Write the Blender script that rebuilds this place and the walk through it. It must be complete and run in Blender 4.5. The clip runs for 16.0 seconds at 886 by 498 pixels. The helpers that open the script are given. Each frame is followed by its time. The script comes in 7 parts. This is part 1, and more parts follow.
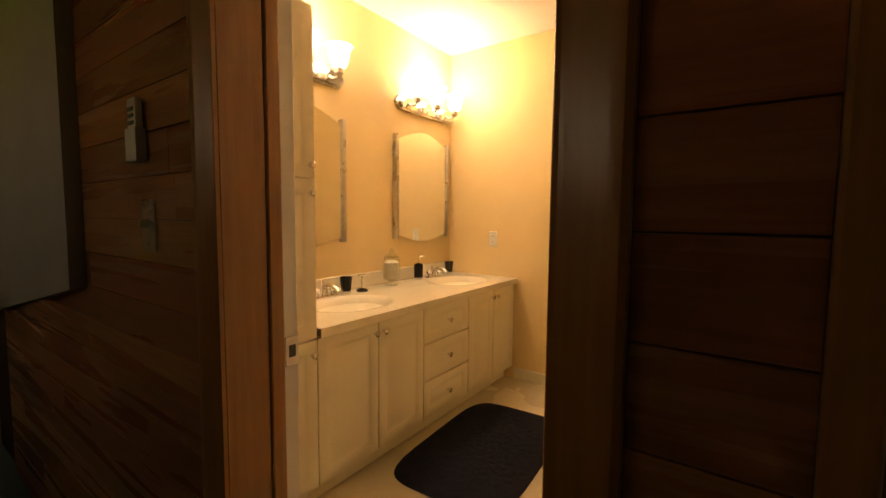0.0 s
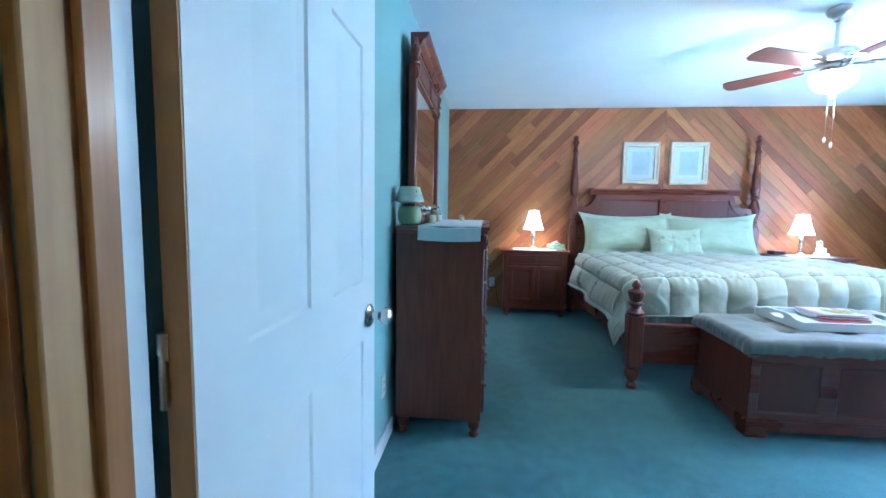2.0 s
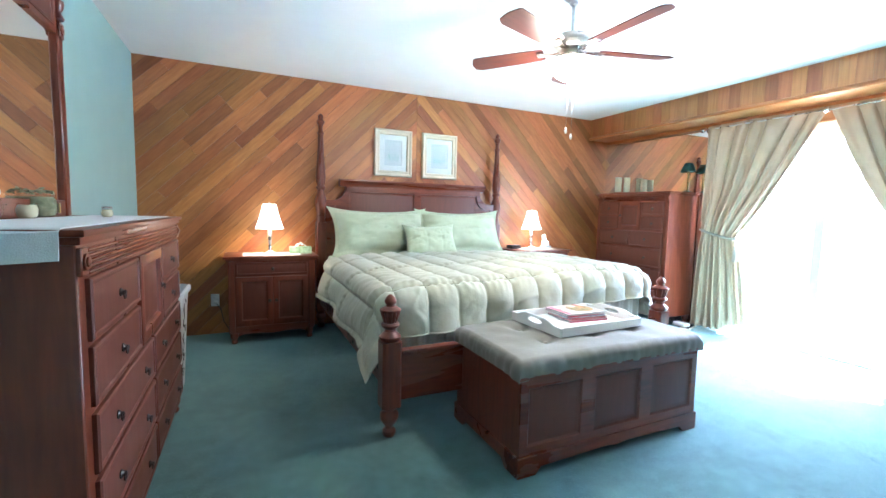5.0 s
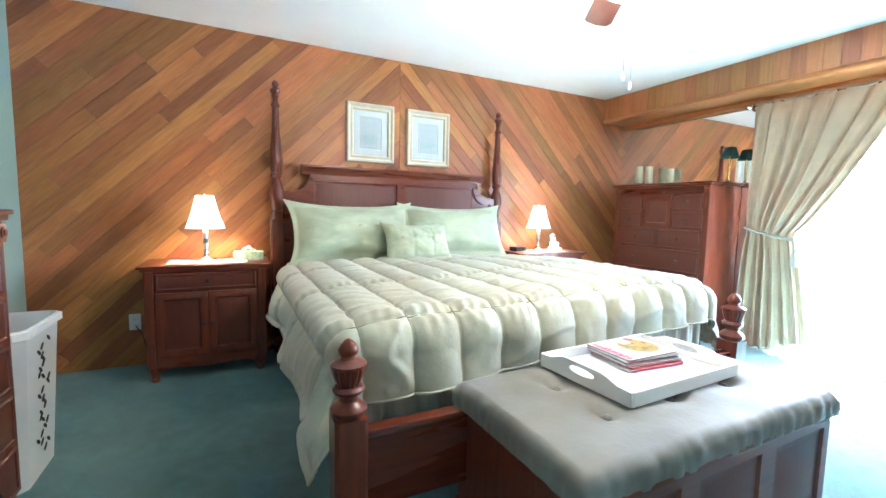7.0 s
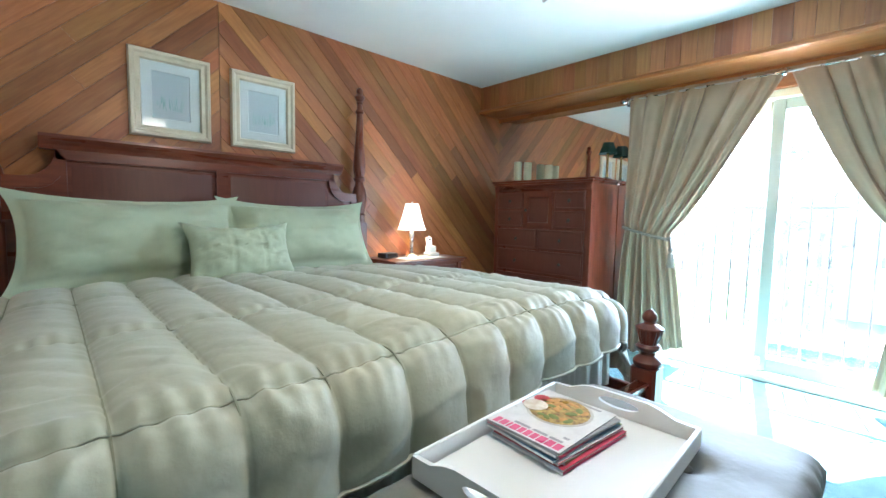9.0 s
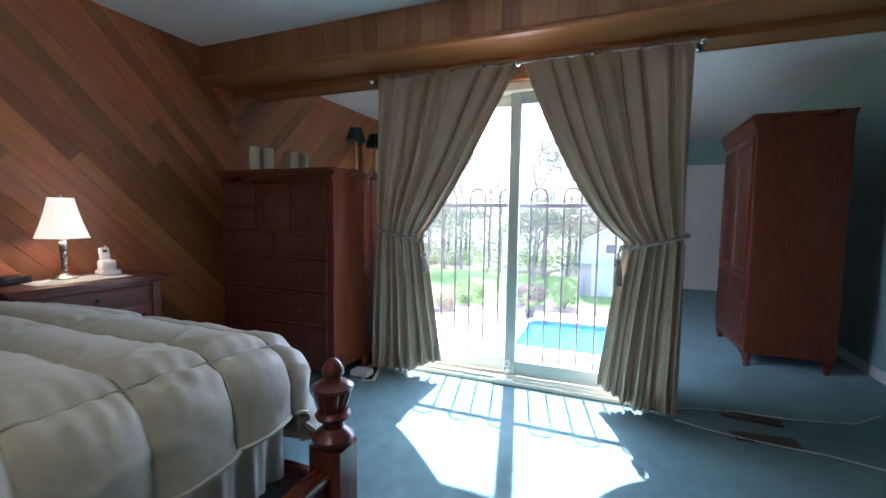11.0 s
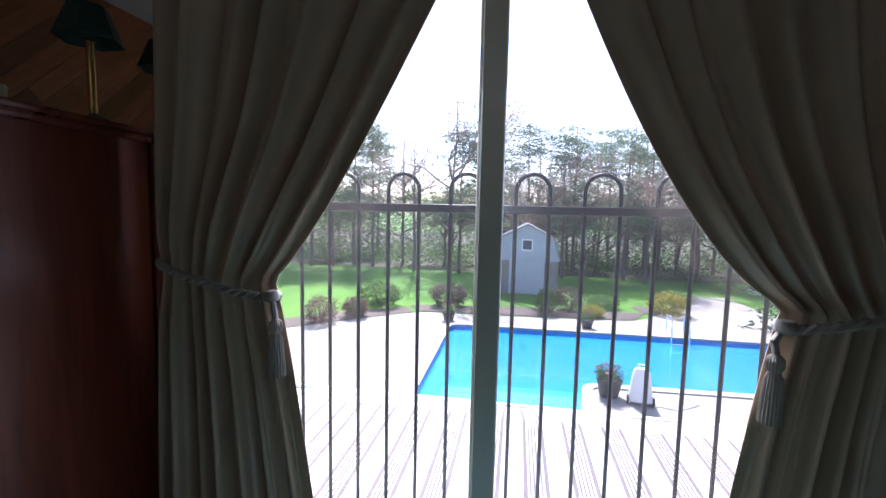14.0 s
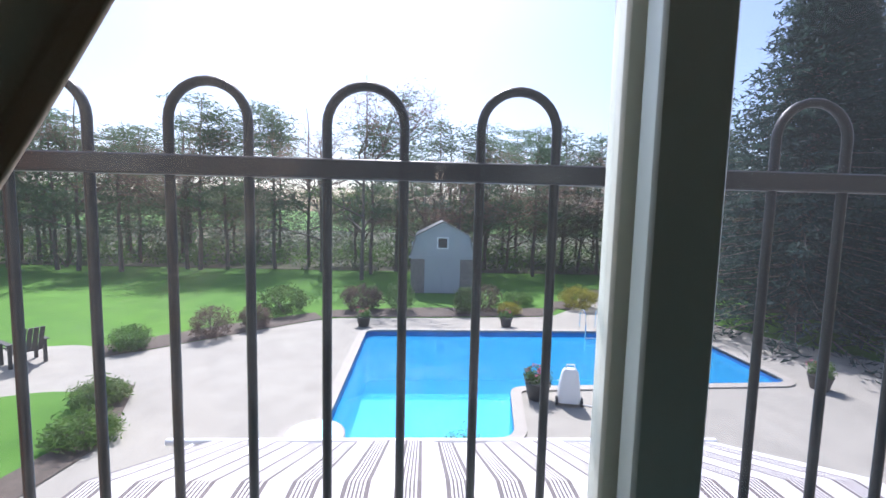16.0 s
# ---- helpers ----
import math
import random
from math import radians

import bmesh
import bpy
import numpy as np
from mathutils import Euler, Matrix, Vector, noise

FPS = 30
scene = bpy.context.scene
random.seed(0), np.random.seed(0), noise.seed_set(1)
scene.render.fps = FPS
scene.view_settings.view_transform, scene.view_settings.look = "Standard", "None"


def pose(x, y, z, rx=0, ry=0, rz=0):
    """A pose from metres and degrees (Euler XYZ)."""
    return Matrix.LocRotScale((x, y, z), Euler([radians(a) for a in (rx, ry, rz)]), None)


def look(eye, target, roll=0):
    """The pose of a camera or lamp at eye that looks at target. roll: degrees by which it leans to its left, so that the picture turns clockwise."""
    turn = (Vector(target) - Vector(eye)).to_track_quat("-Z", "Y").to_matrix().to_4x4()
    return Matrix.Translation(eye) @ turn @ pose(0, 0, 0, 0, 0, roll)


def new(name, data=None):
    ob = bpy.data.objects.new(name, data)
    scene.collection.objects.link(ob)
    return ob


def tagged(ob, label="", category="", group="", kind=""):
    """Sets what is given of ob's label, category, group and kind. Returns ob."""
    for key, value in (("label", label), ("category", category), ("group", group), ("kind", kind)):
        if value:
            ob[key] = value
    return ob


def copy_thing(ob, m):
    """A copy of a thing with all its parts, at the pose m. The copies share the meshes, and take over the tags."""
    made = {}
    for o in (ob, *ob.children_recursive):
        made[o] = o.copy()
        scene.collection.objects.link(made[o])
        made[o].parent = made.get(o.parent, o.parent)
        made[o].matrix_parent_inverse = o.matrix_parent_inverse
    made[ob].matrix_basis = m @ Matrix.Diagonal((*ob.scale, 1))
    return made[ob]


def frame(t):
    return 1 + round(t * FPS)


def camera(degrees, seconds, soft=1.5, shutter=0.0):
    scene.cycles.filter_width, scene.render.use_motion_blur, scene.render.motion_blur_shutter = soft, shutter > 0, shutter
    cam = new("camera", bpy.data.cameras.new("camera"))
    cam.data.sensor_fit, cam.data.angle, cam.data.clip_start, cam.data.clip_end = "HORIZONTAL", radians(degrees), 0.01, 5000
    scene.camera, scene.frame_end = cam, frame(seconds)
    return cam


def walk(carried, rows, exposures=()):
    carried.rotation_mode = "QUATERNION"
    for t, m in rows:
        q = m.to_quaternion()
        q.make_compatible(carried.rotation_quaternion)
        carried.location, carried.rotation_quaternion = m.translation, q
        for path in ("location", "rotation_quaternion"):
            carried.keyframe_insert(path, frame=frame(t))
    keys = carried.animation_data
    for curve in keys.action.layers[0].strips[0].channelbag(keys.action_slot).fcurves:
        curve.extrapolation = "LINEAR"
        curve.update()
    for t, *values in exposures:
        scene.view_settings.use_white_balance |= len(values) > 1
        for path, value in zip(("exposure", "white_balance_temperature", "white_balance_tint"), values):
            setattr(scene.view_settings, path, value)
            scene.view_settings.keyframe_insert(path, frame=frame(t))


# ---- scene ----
cam = camera(92.8, 16.0)
PATH = [
    (0, (-0.058, 0.039, 1.214), (-1.213, 1.665, 1.063), 0.5),
    (0.5, (0.174, 0.016, 1.211), (-0.978, 1.641, 1.036), 0.4),
    (1, (0.338, 0.055, 1.208), (-0.664, 1.776, 1.021), 0.4),
    (1.5, (0.45, 0.138, 1.213), (-0.183, 2.027, 1.029), 0.8),
    (2, (0.504, 0.268, 1.211), (0.297, 2.249, 1.029), 0.9),
    (2.5, (0.554, 0.381, 1.221), (0.734, 2.365, 1.043), 1.1),
    (3, (0.631, 0.529, 1.222), (1.061, 2.474, 1.046), 1.1),
    (3.5, (0.723, 0.674, 1.215), (1.324, 2.574, 1.042), 1.1),
    (4, (0.787, 0.806, 1.211), (1.507, 2.664, 1.04), 1.1),
    (4.5, (0.813, 0.986, 1.197), (1.631, 2.803, 1.025), 1.3),
    (4.7, (0.828, 1.058, 1.193), (1.659, 2.869, 1.02), 1.3),
    (7, (1.214, 1.972, 1.158), (2.105, 3.754, 0.977), 1.2),
    (7.5, (1.321, 2.158, 1.142), (2.262, 3.914, 0.961), 1.1),
    (8, (1.435, 2.307, 1.147), (2.446, 4.023, 0.965), 1.0),
    (8.5, (1.568, 2.445, 1.149), (2.695, 4.087, 0.968), 1.0),
    (9, (1.731, 2.56, 1.131), (3.093, 4.017, 0.973), 1.2),
    (9.5, (1.835, 2.632, 1.168), (3.452, 3.798, 1.009), 1.5),
    (10, (2.134, 2.622, 1.155), (3.868, 3.606, 0.993), 0.9),
    (10.2, (2.226, 2.626, 1.154), (4.0, 3.537, 0.993), 0.7),
    (11.2, (2.72, 2.52, 1.152), (4.587, 3.24, 1.0), 0.9),
    (11.9, (3.1, 2.59, 1.165), (5.005, 3.19, 1.013), 1.0),
    (12.5, (3.423, 2.813, 1.179), (5.348, 3.336, 1.027), 1.1),
    (13, (3.685, 2.939, 1.226), (5.625, 3.388, 1.045), 0.7),
    (13.5, (3.952, 3.006, 1.227), (5.904, 3.399, 1.04), 1.5),
    (14, (4.217, 3.088, 1.235), (6.179, 3.434, 1.054), 1.2),
    (14.5, (4.471, 3.197, 1.231), (6.44, 3.492, 1.043), 1.2),
    (15, (4.703, 3.31, 1.245), (6.69, 3.447, 1.067), 1.1),
    (15.5, (4.926, 3.372, 1.214), (6.917, 3.366, 1.033), 1.2),
    (16, (5.083, 3.415, 1.184), (7.073, 3.331, 1.004), 1.4),
]
EXPO = [(0, 2.85, 8800, 30), (0.3, 3.1, 6900, 26), (0.6, 3.8, 4450, 16), (1.1, 4.95, 4100, 12), (1.6, 5.97, 4080, 9), (2.5, 6.0, 4330, 7), (3.5, 5.95, 4850, 14), (4.5, 6.2, 5100, 14),
        (7.0, 6.3, 5400, 14), (8.5, 5.8, 5350, 12), (9.5, 4.6, 5250, 8), (10.2, 3.95, 5300, 16), (12.3, 2.85, 5750, 31), (13.5, 1.75, 5600, 30), (14.5, 1.2, 5650, 26), (16.0, 0.6, 5700, 22)]
walk(cam, [(t, look(eye, target, roll)) for t, eye, target, roll in PATH], EXPO)

# ---- light ----
SUN_EL, SUN_AZ = 55.0, 12.0
world = bpy.data.worlds.new("sky")
scene.world = world
world.use_nodes = True
wn = world.node_tree
sky = wn.nodes.new("ShaderNodeTexSky")
sky.sky_type = "NISHITA"
sky.sun_disc = False
sky.sun_elevation = radians(SUN_EL)
sky.sun_rotation = radians(90 - SUN_AZ)
sky.dust_density = 2.0
wn.nodes["Background"].inputs[1].default_value = 0.15
wn.links.new(sky.outputs[0], wn.nodes["Background"].inputs[0])


def lamp(name, kind, m, energy, color, **more):
    data = bpy.data.lights.new(name, kind)
    data.energy, data.color = energy, color
    if kind == "AREA":
        data.shape = "RECTANGLE"
        data.size, data.size_y = more["size"]
    elif kind == "SUN":
        data.angle = radians(0.6)
    else:
        data.shadow_soft_size = more.get("radius", 0.05)
    ob = new(name, data)
    ob.matrix_world = m
    return ob


_a, _e = radians(SUN_AZ), radians(SUN_EL)
lamp("sun", "SUN", look((30 * math.cos(_a), 30 * math.sin(_a), 30 * math.tan(_e)), (0, 0, 0)), 5.0, (1, 0.95, 0.87))
lamp("window_daylight", "AREA", look((5.60, 3.15, 1.25), (4.6, 3.15, 0.87)), 3.2, (0.88, 0.95, 1.0), size=(1.7, 0.8))

# ---- materials ----


def mat(name, c1, c2=None, rough=0.6, metal=0.0, scale=8.0, stretch=(1, 1, 1), bump=0.0, bscale=None, rnd=0.0, coat=0.0, emit=0.0,
        trans=0.0, spec=0.5, sheen=0.0, coarse=0.35, ecol=None, detail=6.0, dist=0.0, rvar=0.12):
    """A procedural material: two colours mixed by noise at two scales, with fine relief; rnd: brightness change from piece to piece."""
    m = bpy.data.materials.new(name)
    m.use_nodes = True
    t = m.node_tree
    b = t.nodes["Principled BSDF"]
    co = t.nodes.new("ShaderNodeTexCoord")
    mp = t.nodes.new("ShaderNodeMapping")
    mp.inputs["Scale"].default_value = stretch
    t.links.new(co.outputs["Object"], mp.inputs[0])
    vec = mp.outputs[0]
    info = t.nodes.new("ShaderNodeObjectInfo")
    if rnd:
        ad = t.nodes.new("ShaderNodeVectorMath")
        ad.operation = "MULTIPLY_ADD"
        t.links.new(info.outputs["Random"], ad.inputs[0])
        ad.inputs[1].default_value = (37.0, 19.0, 53.0)
        t.links.new(vec, ad.inputs[2])
        vec = ad.outputs[0]
    n1, n2 = t.nodes.new("ShaderNodeTexNoise"), t.nodes.new("ShaderNodeTexNoise")
    for n, s in ((n1, scale), (n2, scale * 0.17)):
        n.inputs["Scale"].default_value = s
        n.inputs["Detail"].default_value = detail
        n.inputs["Distortion"].default_value = dist
        t.links.new(vec, n.inputs["Vector"])
    mx = t.nodes.new("ShaderNodeMix")
    mx.inputs[0].default_value = coarse
    t.links.new(n1.outputs[0], mx.inputs[2])
    t.links.new(n2.outputs[0], mx.inputs[3])
    rp = t.nodes.new("ShaderNodeValToRGB")
    c2 = c2 or tuple(min(1, v * 0.82) for v in c1)
    rp.color_ramp.elements[0].position, rp.color_ramp.elements[1].position = 0.34, 0.66
    rp.color_ramp.elements[0].color, rp.color_ramp.elements[1].color = (*c2, 1), (*c1, 1)
    t.links.new(mx.outputs[0], rp.inputs[0])
    col = rp.outputs[0]
    if rnd:
        hs = t.nodes.new("ShaderNodeHueSaturation")
        rg = t.nodes.new("ShaderNodeMapRange")
        rg.inputs["To Min"].default_value, rg.inputs["To Max"].default_value = 1 - rnd, 1 + rnd
        t.links.new(info.outputs["Random"], rg.inputs[0])
        t.links.new(rg.outputs[0], hs.inputs["Value"])
        rh = t.nodes.new("ShaderNodeMapRange")
        rh.inputs["To Min"].default_value, rh.inputs["To Max"].default_value = 0.49, 0.512
        fr = t.nodes.new("ShaderNodeMath")
        fr.operation = "FRACT"
        mu = t.nodes.new("ShaderNodeMath")
        mu.operation = "MULTIPLY"
        mu.inputs[1].default_value = 7.31
        t.links.new(info.outputs["Random"], mu.inputs[0])
        t.links.new(mu.outputs[0], fr.inputs[0])
        t.links.new(fr.outputs[0], rh.inputs[0])
        t.links.new(rh.outputs[0], hs.inputs["Hue"])
        t.links.new(col, hs.inputs["Color"])
        col = hs.outputs[0]
    t.links.new(col, b.inputs["Base Color"])
    rr = t.nodes.new("ShaderNodeMapRange")
    rr.inputs["To Min"].default_value, rr.inputs["To Max"].default_value = max(0.02, rough - rvar), min(1, rough + rvar)
    t.links.new(n2.outputs[0], rr.inputs[0])
    t.links.new(rr.outputs[0], b.inputs["Roughness"])
    b.inputs["Metallic"].default_value = metal
    b.inputs["Coat Weight"].default_value = coat
    b.inputs["Coat Roughness"].default_value = 0.2
    b.inputs["Specular IOR Level"].default_value = spec
    b.inputs["Sheen Weight"].default_value = sheen
    b.inputs["Transmission Weight"].default_value = trans
    if emit:
        b.inputs["Emission Color"].default_value = (*(ecol or c1), 1)
        b.inputs["Emission Strength"].default_value = emit
    if bump:
        nb = t.nodes.new("ShaderNodeTexNoise")
        nb.inputs["Scale"].default_value = bscale or scale * 2
        nb.inputs["Detail"].default_value = 8
        t.links.new(vec, nb.inputs["Vector"])
        bp = t.nodes.new("ShaderNodeBump")
        bp.inputs["Strength"].default_value = min(1, bump)
        bp.inputs["Distance"].default_value = 0.004 * max(1, bump)
        t.links.new(nb.outputs[0], bp.inputs["Height"])
        t.links.new(bp.outputs[0], b.inputs["Normal"])
    return m


def leafy(m, share=0.5):
    """Lets light through thin leaves."""
    t = m.node_tree
    b, out = t.nodes["Principled BSDF"], t.nodes["Material Output"]
    tl, ms = t.nodes.new("ShaderNodeBsdfTranslucent"), t.nodes.new("ShaderNodeMixShader")
    ms.inputs[0].default_value = share
    t.links.new(b.inputs["Base Color"].links[0].from_socket, tl.inputs[0])
    t.links.new(b.outputs[0], ms.inputs[1])
    t.links.new(tl.outputs[0], ms.inputs[2])
    t.links.new(ms.outputs[0], out.inputs[0])
    return m


TEAL = mat("teal_wall_paint", (0.30, 0.44, 0.41), (0.28, 0.42, 0.39), 0.55, scale=5, bump=0.12, bscale=90)
CEIL = mat("white_ceiling_paint", (0.82, 0.83, 0.82), (0.79, 0.80, 0.80), 0.8, scale=4, bump=0.25, bscale=60)
WHITE = mat("white_paint", (0.80, 0.80, 0.78), (0.76, 0.76, 0.75), 0.35, scale=3, bump=0.08, bscale=40)
CARPET = mat("green_carpet", (0.096, 0.192, 0.190), (0.030, 0.078, 0.084), 0.95, scale=14, bump=1.0, bscale=260, sheen=0.6, coarse=0.55, spec=0.1)
CARPET.node_tree.nodes["Principled BSDF"].inputs["Sheen Tint"].default_value = (0.62, 0.86, 0.88, 1)
PLANK = mat("cedar_plank", (0.42, 0.165, 0.052), (0.285, 0.098, 0.031), 0.40, scale=9, stretch=(0.6, 6, 6), bump=0.2, bscale=18, rnd=0.38, dist=0.6)
CEDAR = mat("hall_cedar_board", (0.40, 0.165, 0.062), (0.25, 0.095, 0.037), 0.28, scale=10, stretch=(0.4, 7, 7), bump=0.25, bscale=16, rnd=0.32, dist=0.8)
TRIMW = mat("stained_wood_trim", (0.40, 0.182, 0.048), (0.27, 0.112, 0.028), 0.32, scale=10, stretch=(6, 6, 0.4), bump=0.12, coat=0.2)
TRIMH = mat("stained_wood_moulding", (0.46, 0.19, 0.06), (0.32, 0.12, 0.036), 0.35, scale=10, stretch=(6, 0.4, 6), bump=0.12)
PINE = mat("pale_wood_edge", (0.54, 0.31, 0.11), (0.43, 0.23, 0.075), 0.5, scale=10, stretch=(6, 6, 0.4), bump=0.1)
DARKGAP = mat("dark_batten", (0.05, 0.028, 0.018), (0.03, 0.018, 0.012), 0.8)
CHERRY = mat("cherry_wood", (0.180, 0.038, 0.015), (0.092, 0.018, 0.008), 0.30, scale=9, stretch=(0.6, 5, 5), bump=0.06, coat=0.15, dist=0.5)
CHERRYV = mat("cherry_wood_upright", (0.180, 0.038, 0.015), (0.092, 0.018, 0.008), 0.32, scale=9, stretch=(5, 5, 0.5), bump=0.06, coat=0.15, dist=0.5)
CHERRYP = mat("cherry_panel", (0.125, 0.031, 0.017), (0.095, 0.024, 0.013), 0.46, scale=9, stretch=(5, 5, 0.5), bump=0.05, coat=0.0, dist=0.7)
PULL = mat("dark_pewter", (0.10, 0.095, 0.09), (0.05, 0.048, 0.045), 0.38, metal=0.9, scale=40)
NICKEL = mat("brushed_nickel", (0.62, 0.60, 0.57), (0.50, 0.48, 0.46), 0.28, metal=1.0, scale=30)
CHROME = mat("chrome", (0.80, 0.80, 0.80), (0.74, 0.74, 0.74), 0.08, metal=1.0, rvar=0.03)
BRASS = mat("brass", (0.70, 0.50, 0.20), (0.55, 0.38, 0.14), 0.22, metal=1.0, scale=20)
MIRROR = mat("mirror_silver", (0.90, 0.92, 0.91), (0.89, 0.91, 0.90), 0.015, metal=1.0, rvar=0.006)
QUILT = mat("sage_comforter", (0.44, 0.45, 0.345), (0.39, 0.40, 0.305), 0.55, scale=5, bump=0.4, bscale=45, sheen=0.35)
PILLOW = mat("mint_pillowcase", (0.48, 0.54, 0.38), (0.43, 0.49, 0.345), 0.7, scale=7, bump=0.3, bscale=30, sheen=0.2)
SATIN = mat("pale_satin", (0.72, 0.74, 0.66), (0.62, 0.65, 0.57), 0.3, scale=6, bump=0.15, sheen=0.3)
VELVET = mat("grey_green_upholstery", (0.215, 0.210, 0.180), (0.150, 0.148, 0.128), 0.6, scale=4, bump=0.3, bscale=40, sheen=0.25, coarse=0.6)
CURTAIN = mat("taupe_curtain", (0.48, 0.362, 0.240), (0.40, 0.303, 0.201), 0.38, scale=6, bump=0.2, bscale=160, sheen=0.12)
ROPE = mat("grey_cord", (0.36, 0.33, 0.28), (0.26, 0.24, 0.20), 0.5, scale=40, bump=0.5)
BLACK = mat("black_railing_paint", (0.022, 0.024, 0.026), (0.014, 0.015, 0.017), 0.4, scale=15, bump=0.1)
ALU = mat("cream_door_frame", (0.70, 0.71, 0.60), (0.64, 0.65, 0.54), 0.4, scale=4)
# Inner panel's frame: a darker grey-green copy with its room-side shade painted in.
ALUD = mat("grey_green_shaded_frame", (0.40, 0.45, 0.40), (0.35, 0.40, 0.35), 0.4, scale=4)
PLASTIC = mat("white_plastic", (0.75, 0.76, 0.75), (0.70, 0.71, 0.70), 0.35, scale=5)
IVORY = mat("ivory_plastic", (0.66, 0.62, 0.50), (0.60, 0.56, 0.45), 0.35, scale=5)
BATHWALL = mat("yellow_wall_paint", (0.78, 0.62, 0.36), (0.75, 0.595, 0.335), 0.5, scale=4, bump=0.12, bscale=80)
CABINET = mat("cream_white_cabinet", (0.78, 0.76, 0.66), (0.75, 0.73, 0.63), 0.3, scale=3)
MARBLE = mat("cultured_marble", (0.80, 0.78, 0.70), (0.74, 0.71, 0.62), 0.12, scale=4, dist=2.0)
FLOORT = mat("cream_floor_vinyl", (0.62, 0.58, 0.46), (0.56, 0.52, 0.41), 0.25, scale=6)
NAVY = mat("navy_bath_mat", (0.012, 0.014, 0.030), (0.006, 0.007, 0.016), 0.95, scale=30, bump=1.0, bscale=240, sheen=0.03, spec=0.1)
CARD = mat("cream_picture_frame", (0.66, 0.60, 0.46), (0.54, 0.47, 0.33), 0.4, scale=14, bump=0.1)
FABRIC = mat("white_linen", (0.74, 0.76, 0.78), (0.68, 0.70, 0.72), 0.85, scale=30, bump=0.4, bscale=300)
WATER = mat("pool_water", (0.03, 0.30, 0.60), (0.015, 0.20, 0.46), 0.06, scale=1.2, bump=0.25, bscale=2.5, rvar=0.03)


def glass(name, tint=(1, 1, 1), rough=0.0):
    """Thin clear glass: see-through, with a sheen that grows towards grazing angles."""
    m = bpy.data.materials.new(name)
    m.use_nodes = True
    t = m.node_tree
    t.nodes.remove(t.nodes["Principled BSDF"])
    tr, gl, ms = t.nodes.new("ShaderNodeBsdfTransparent"), t.nodes.new("ShaderNodeBsdfGlossy"), t.nodes.new("ShaderNodeMixShader")
    lw, pw, ma = t.nodes.new("ShaderNodeLayerWeight"), t.nodes.new("ShaderNodeMath"), t.nodes.new("ShaderNodeMath")
    pw.operation, ma.operation = "POWER", "MULTIPLY_ADD"
    pw.inputs[1].default_value = 4.0
    ma.inputs[1].default_value, ma.inputs[2].default_value = 0.5, 0.018
    t.links.new(lw.outputs["Facing"], pw.inputs[0])
    t.links.new(pw.outputs[0], ma.inputs[0])
    tr.inputs[0].default_value = (*tint, 1)
    gl.inputs["Roughness"].default_value = rough
    t.links.new(ma.outputs[0], ms.inputs[0])
    t.links.new(tr.outputs[0], ms.inputs[1])
    t.links.new(gl.outputs[0], ms.inputs[2])
    t.links.new(ms.outputs[0], t.nodes["Material Output"].inputs[0])
    return m


def dust_glare(m, share):
    """Fine dust on glass scattering light falling through it; haze also imitates veiling glare."""
    t = m.node_tree
    out = t.nodes["Material Output"]
    clean = out.inputs[0].links[0].from_socket
    tl, ms, nz, rg = t.nodes.new("ShaderNodeBsdfTranslucent"), t.nodes.new("ShaderNodeMixShader"), t.nodes.new("ShaderNodeTexNoise"), t.nodes.new("ShaderNodeMapRange")
    co = t.nodes.new("ShaderNodeTexCoord")
    t.links.new(co.outputs["Object"], nz.inputs["Vector"])
    nz.inputs["Scale"].default_value, nz.inputs["Detail"].default_value = 2.2, 7.0
    rg.inputs["From Min"].default_value, rg.inputs["From Max"].default_value = 0.3, 0.7
    rg.inputs["To Min"].default_value, rg.inputs["To Max"].default_value = share * 0.55, share * 1.45
    tl.inputs[0].default_value = (0.86, 0.90, 0.90, 1)
    t.links.new(nz.outputs[0], rg.inputs[0])
    t.links.new(rg.outputs[0], ms.inputs[0])
    t.links.new(clean, ms.inputs[1])
    t.links.new(tl.outputs[0], ms.inputs[2])
    t.links.new(ms.outputs[0], out.inputs[0])
    return m


PANE = dust_glare(glass("dust_glare_door_glass", (0.97, 0.985, 0.98)), 0.0065)
PANED = dust_glare(glass("dust_glare_grey_door_glass", (0.90, 0.915, 0.92)), 0.0075)
GLASS = glass("window_glass", (0.97, 0.985, 0.98))
JAR = glass("jar_glass", (0.93, 0.95, 0.93), 0.03)


def shade_mat(name, c, glow):
    """Lamp shade cloth or frosted glass, lit from inside."""
    return mat(name, c, tuple(v * 0.96 for v in c), 0.7, scale=20, emit=glow, ecol=(1.0, 0.80, 0.55))


SHADE = shade_mat("white_lampshade", (0.85, 0.82, 0.74), 0.09)
FROST = shade_mat("frosted_glass", (0.90, 0.86, 0.78), 0.85)

# ---- building helpers ----


def thing(name, m, label, category, group="", kind=""):
    ob = new(name)
    ob.empty_display_size = 0.1
    ob.matrix_world = m
    return tagged(ob, label, category, group, kind)


def part(name, bm, material, parent=None, label="", sharp=38, m=None):
    """Links a bmesh as one mesh object under a thing or part, and frees it."""
    me = bpy.data.meshes.new(name)
    bmesh.ops.recalc_face_normals(bm, faces=bm.faces)
    bm.to_mesh(me)
    bm.free()
    me.materials.append(material)
    if sharp:
        me.shade_smooth()
        me.set_sharp_from_angle(angle=radians(sharp))
    ob = new(name, me)
    if parent:
        ob.parent = parent
    if m:
        ob.matrix_basis = m
    if label:
        ob["label"] = label
    return ob


def solo(name, bm, material, label, category, group="", kind="", m=None, sharp=38):
    return tagged(part(name, bm, material, None, "", sharp, m), label, category, group, kind)


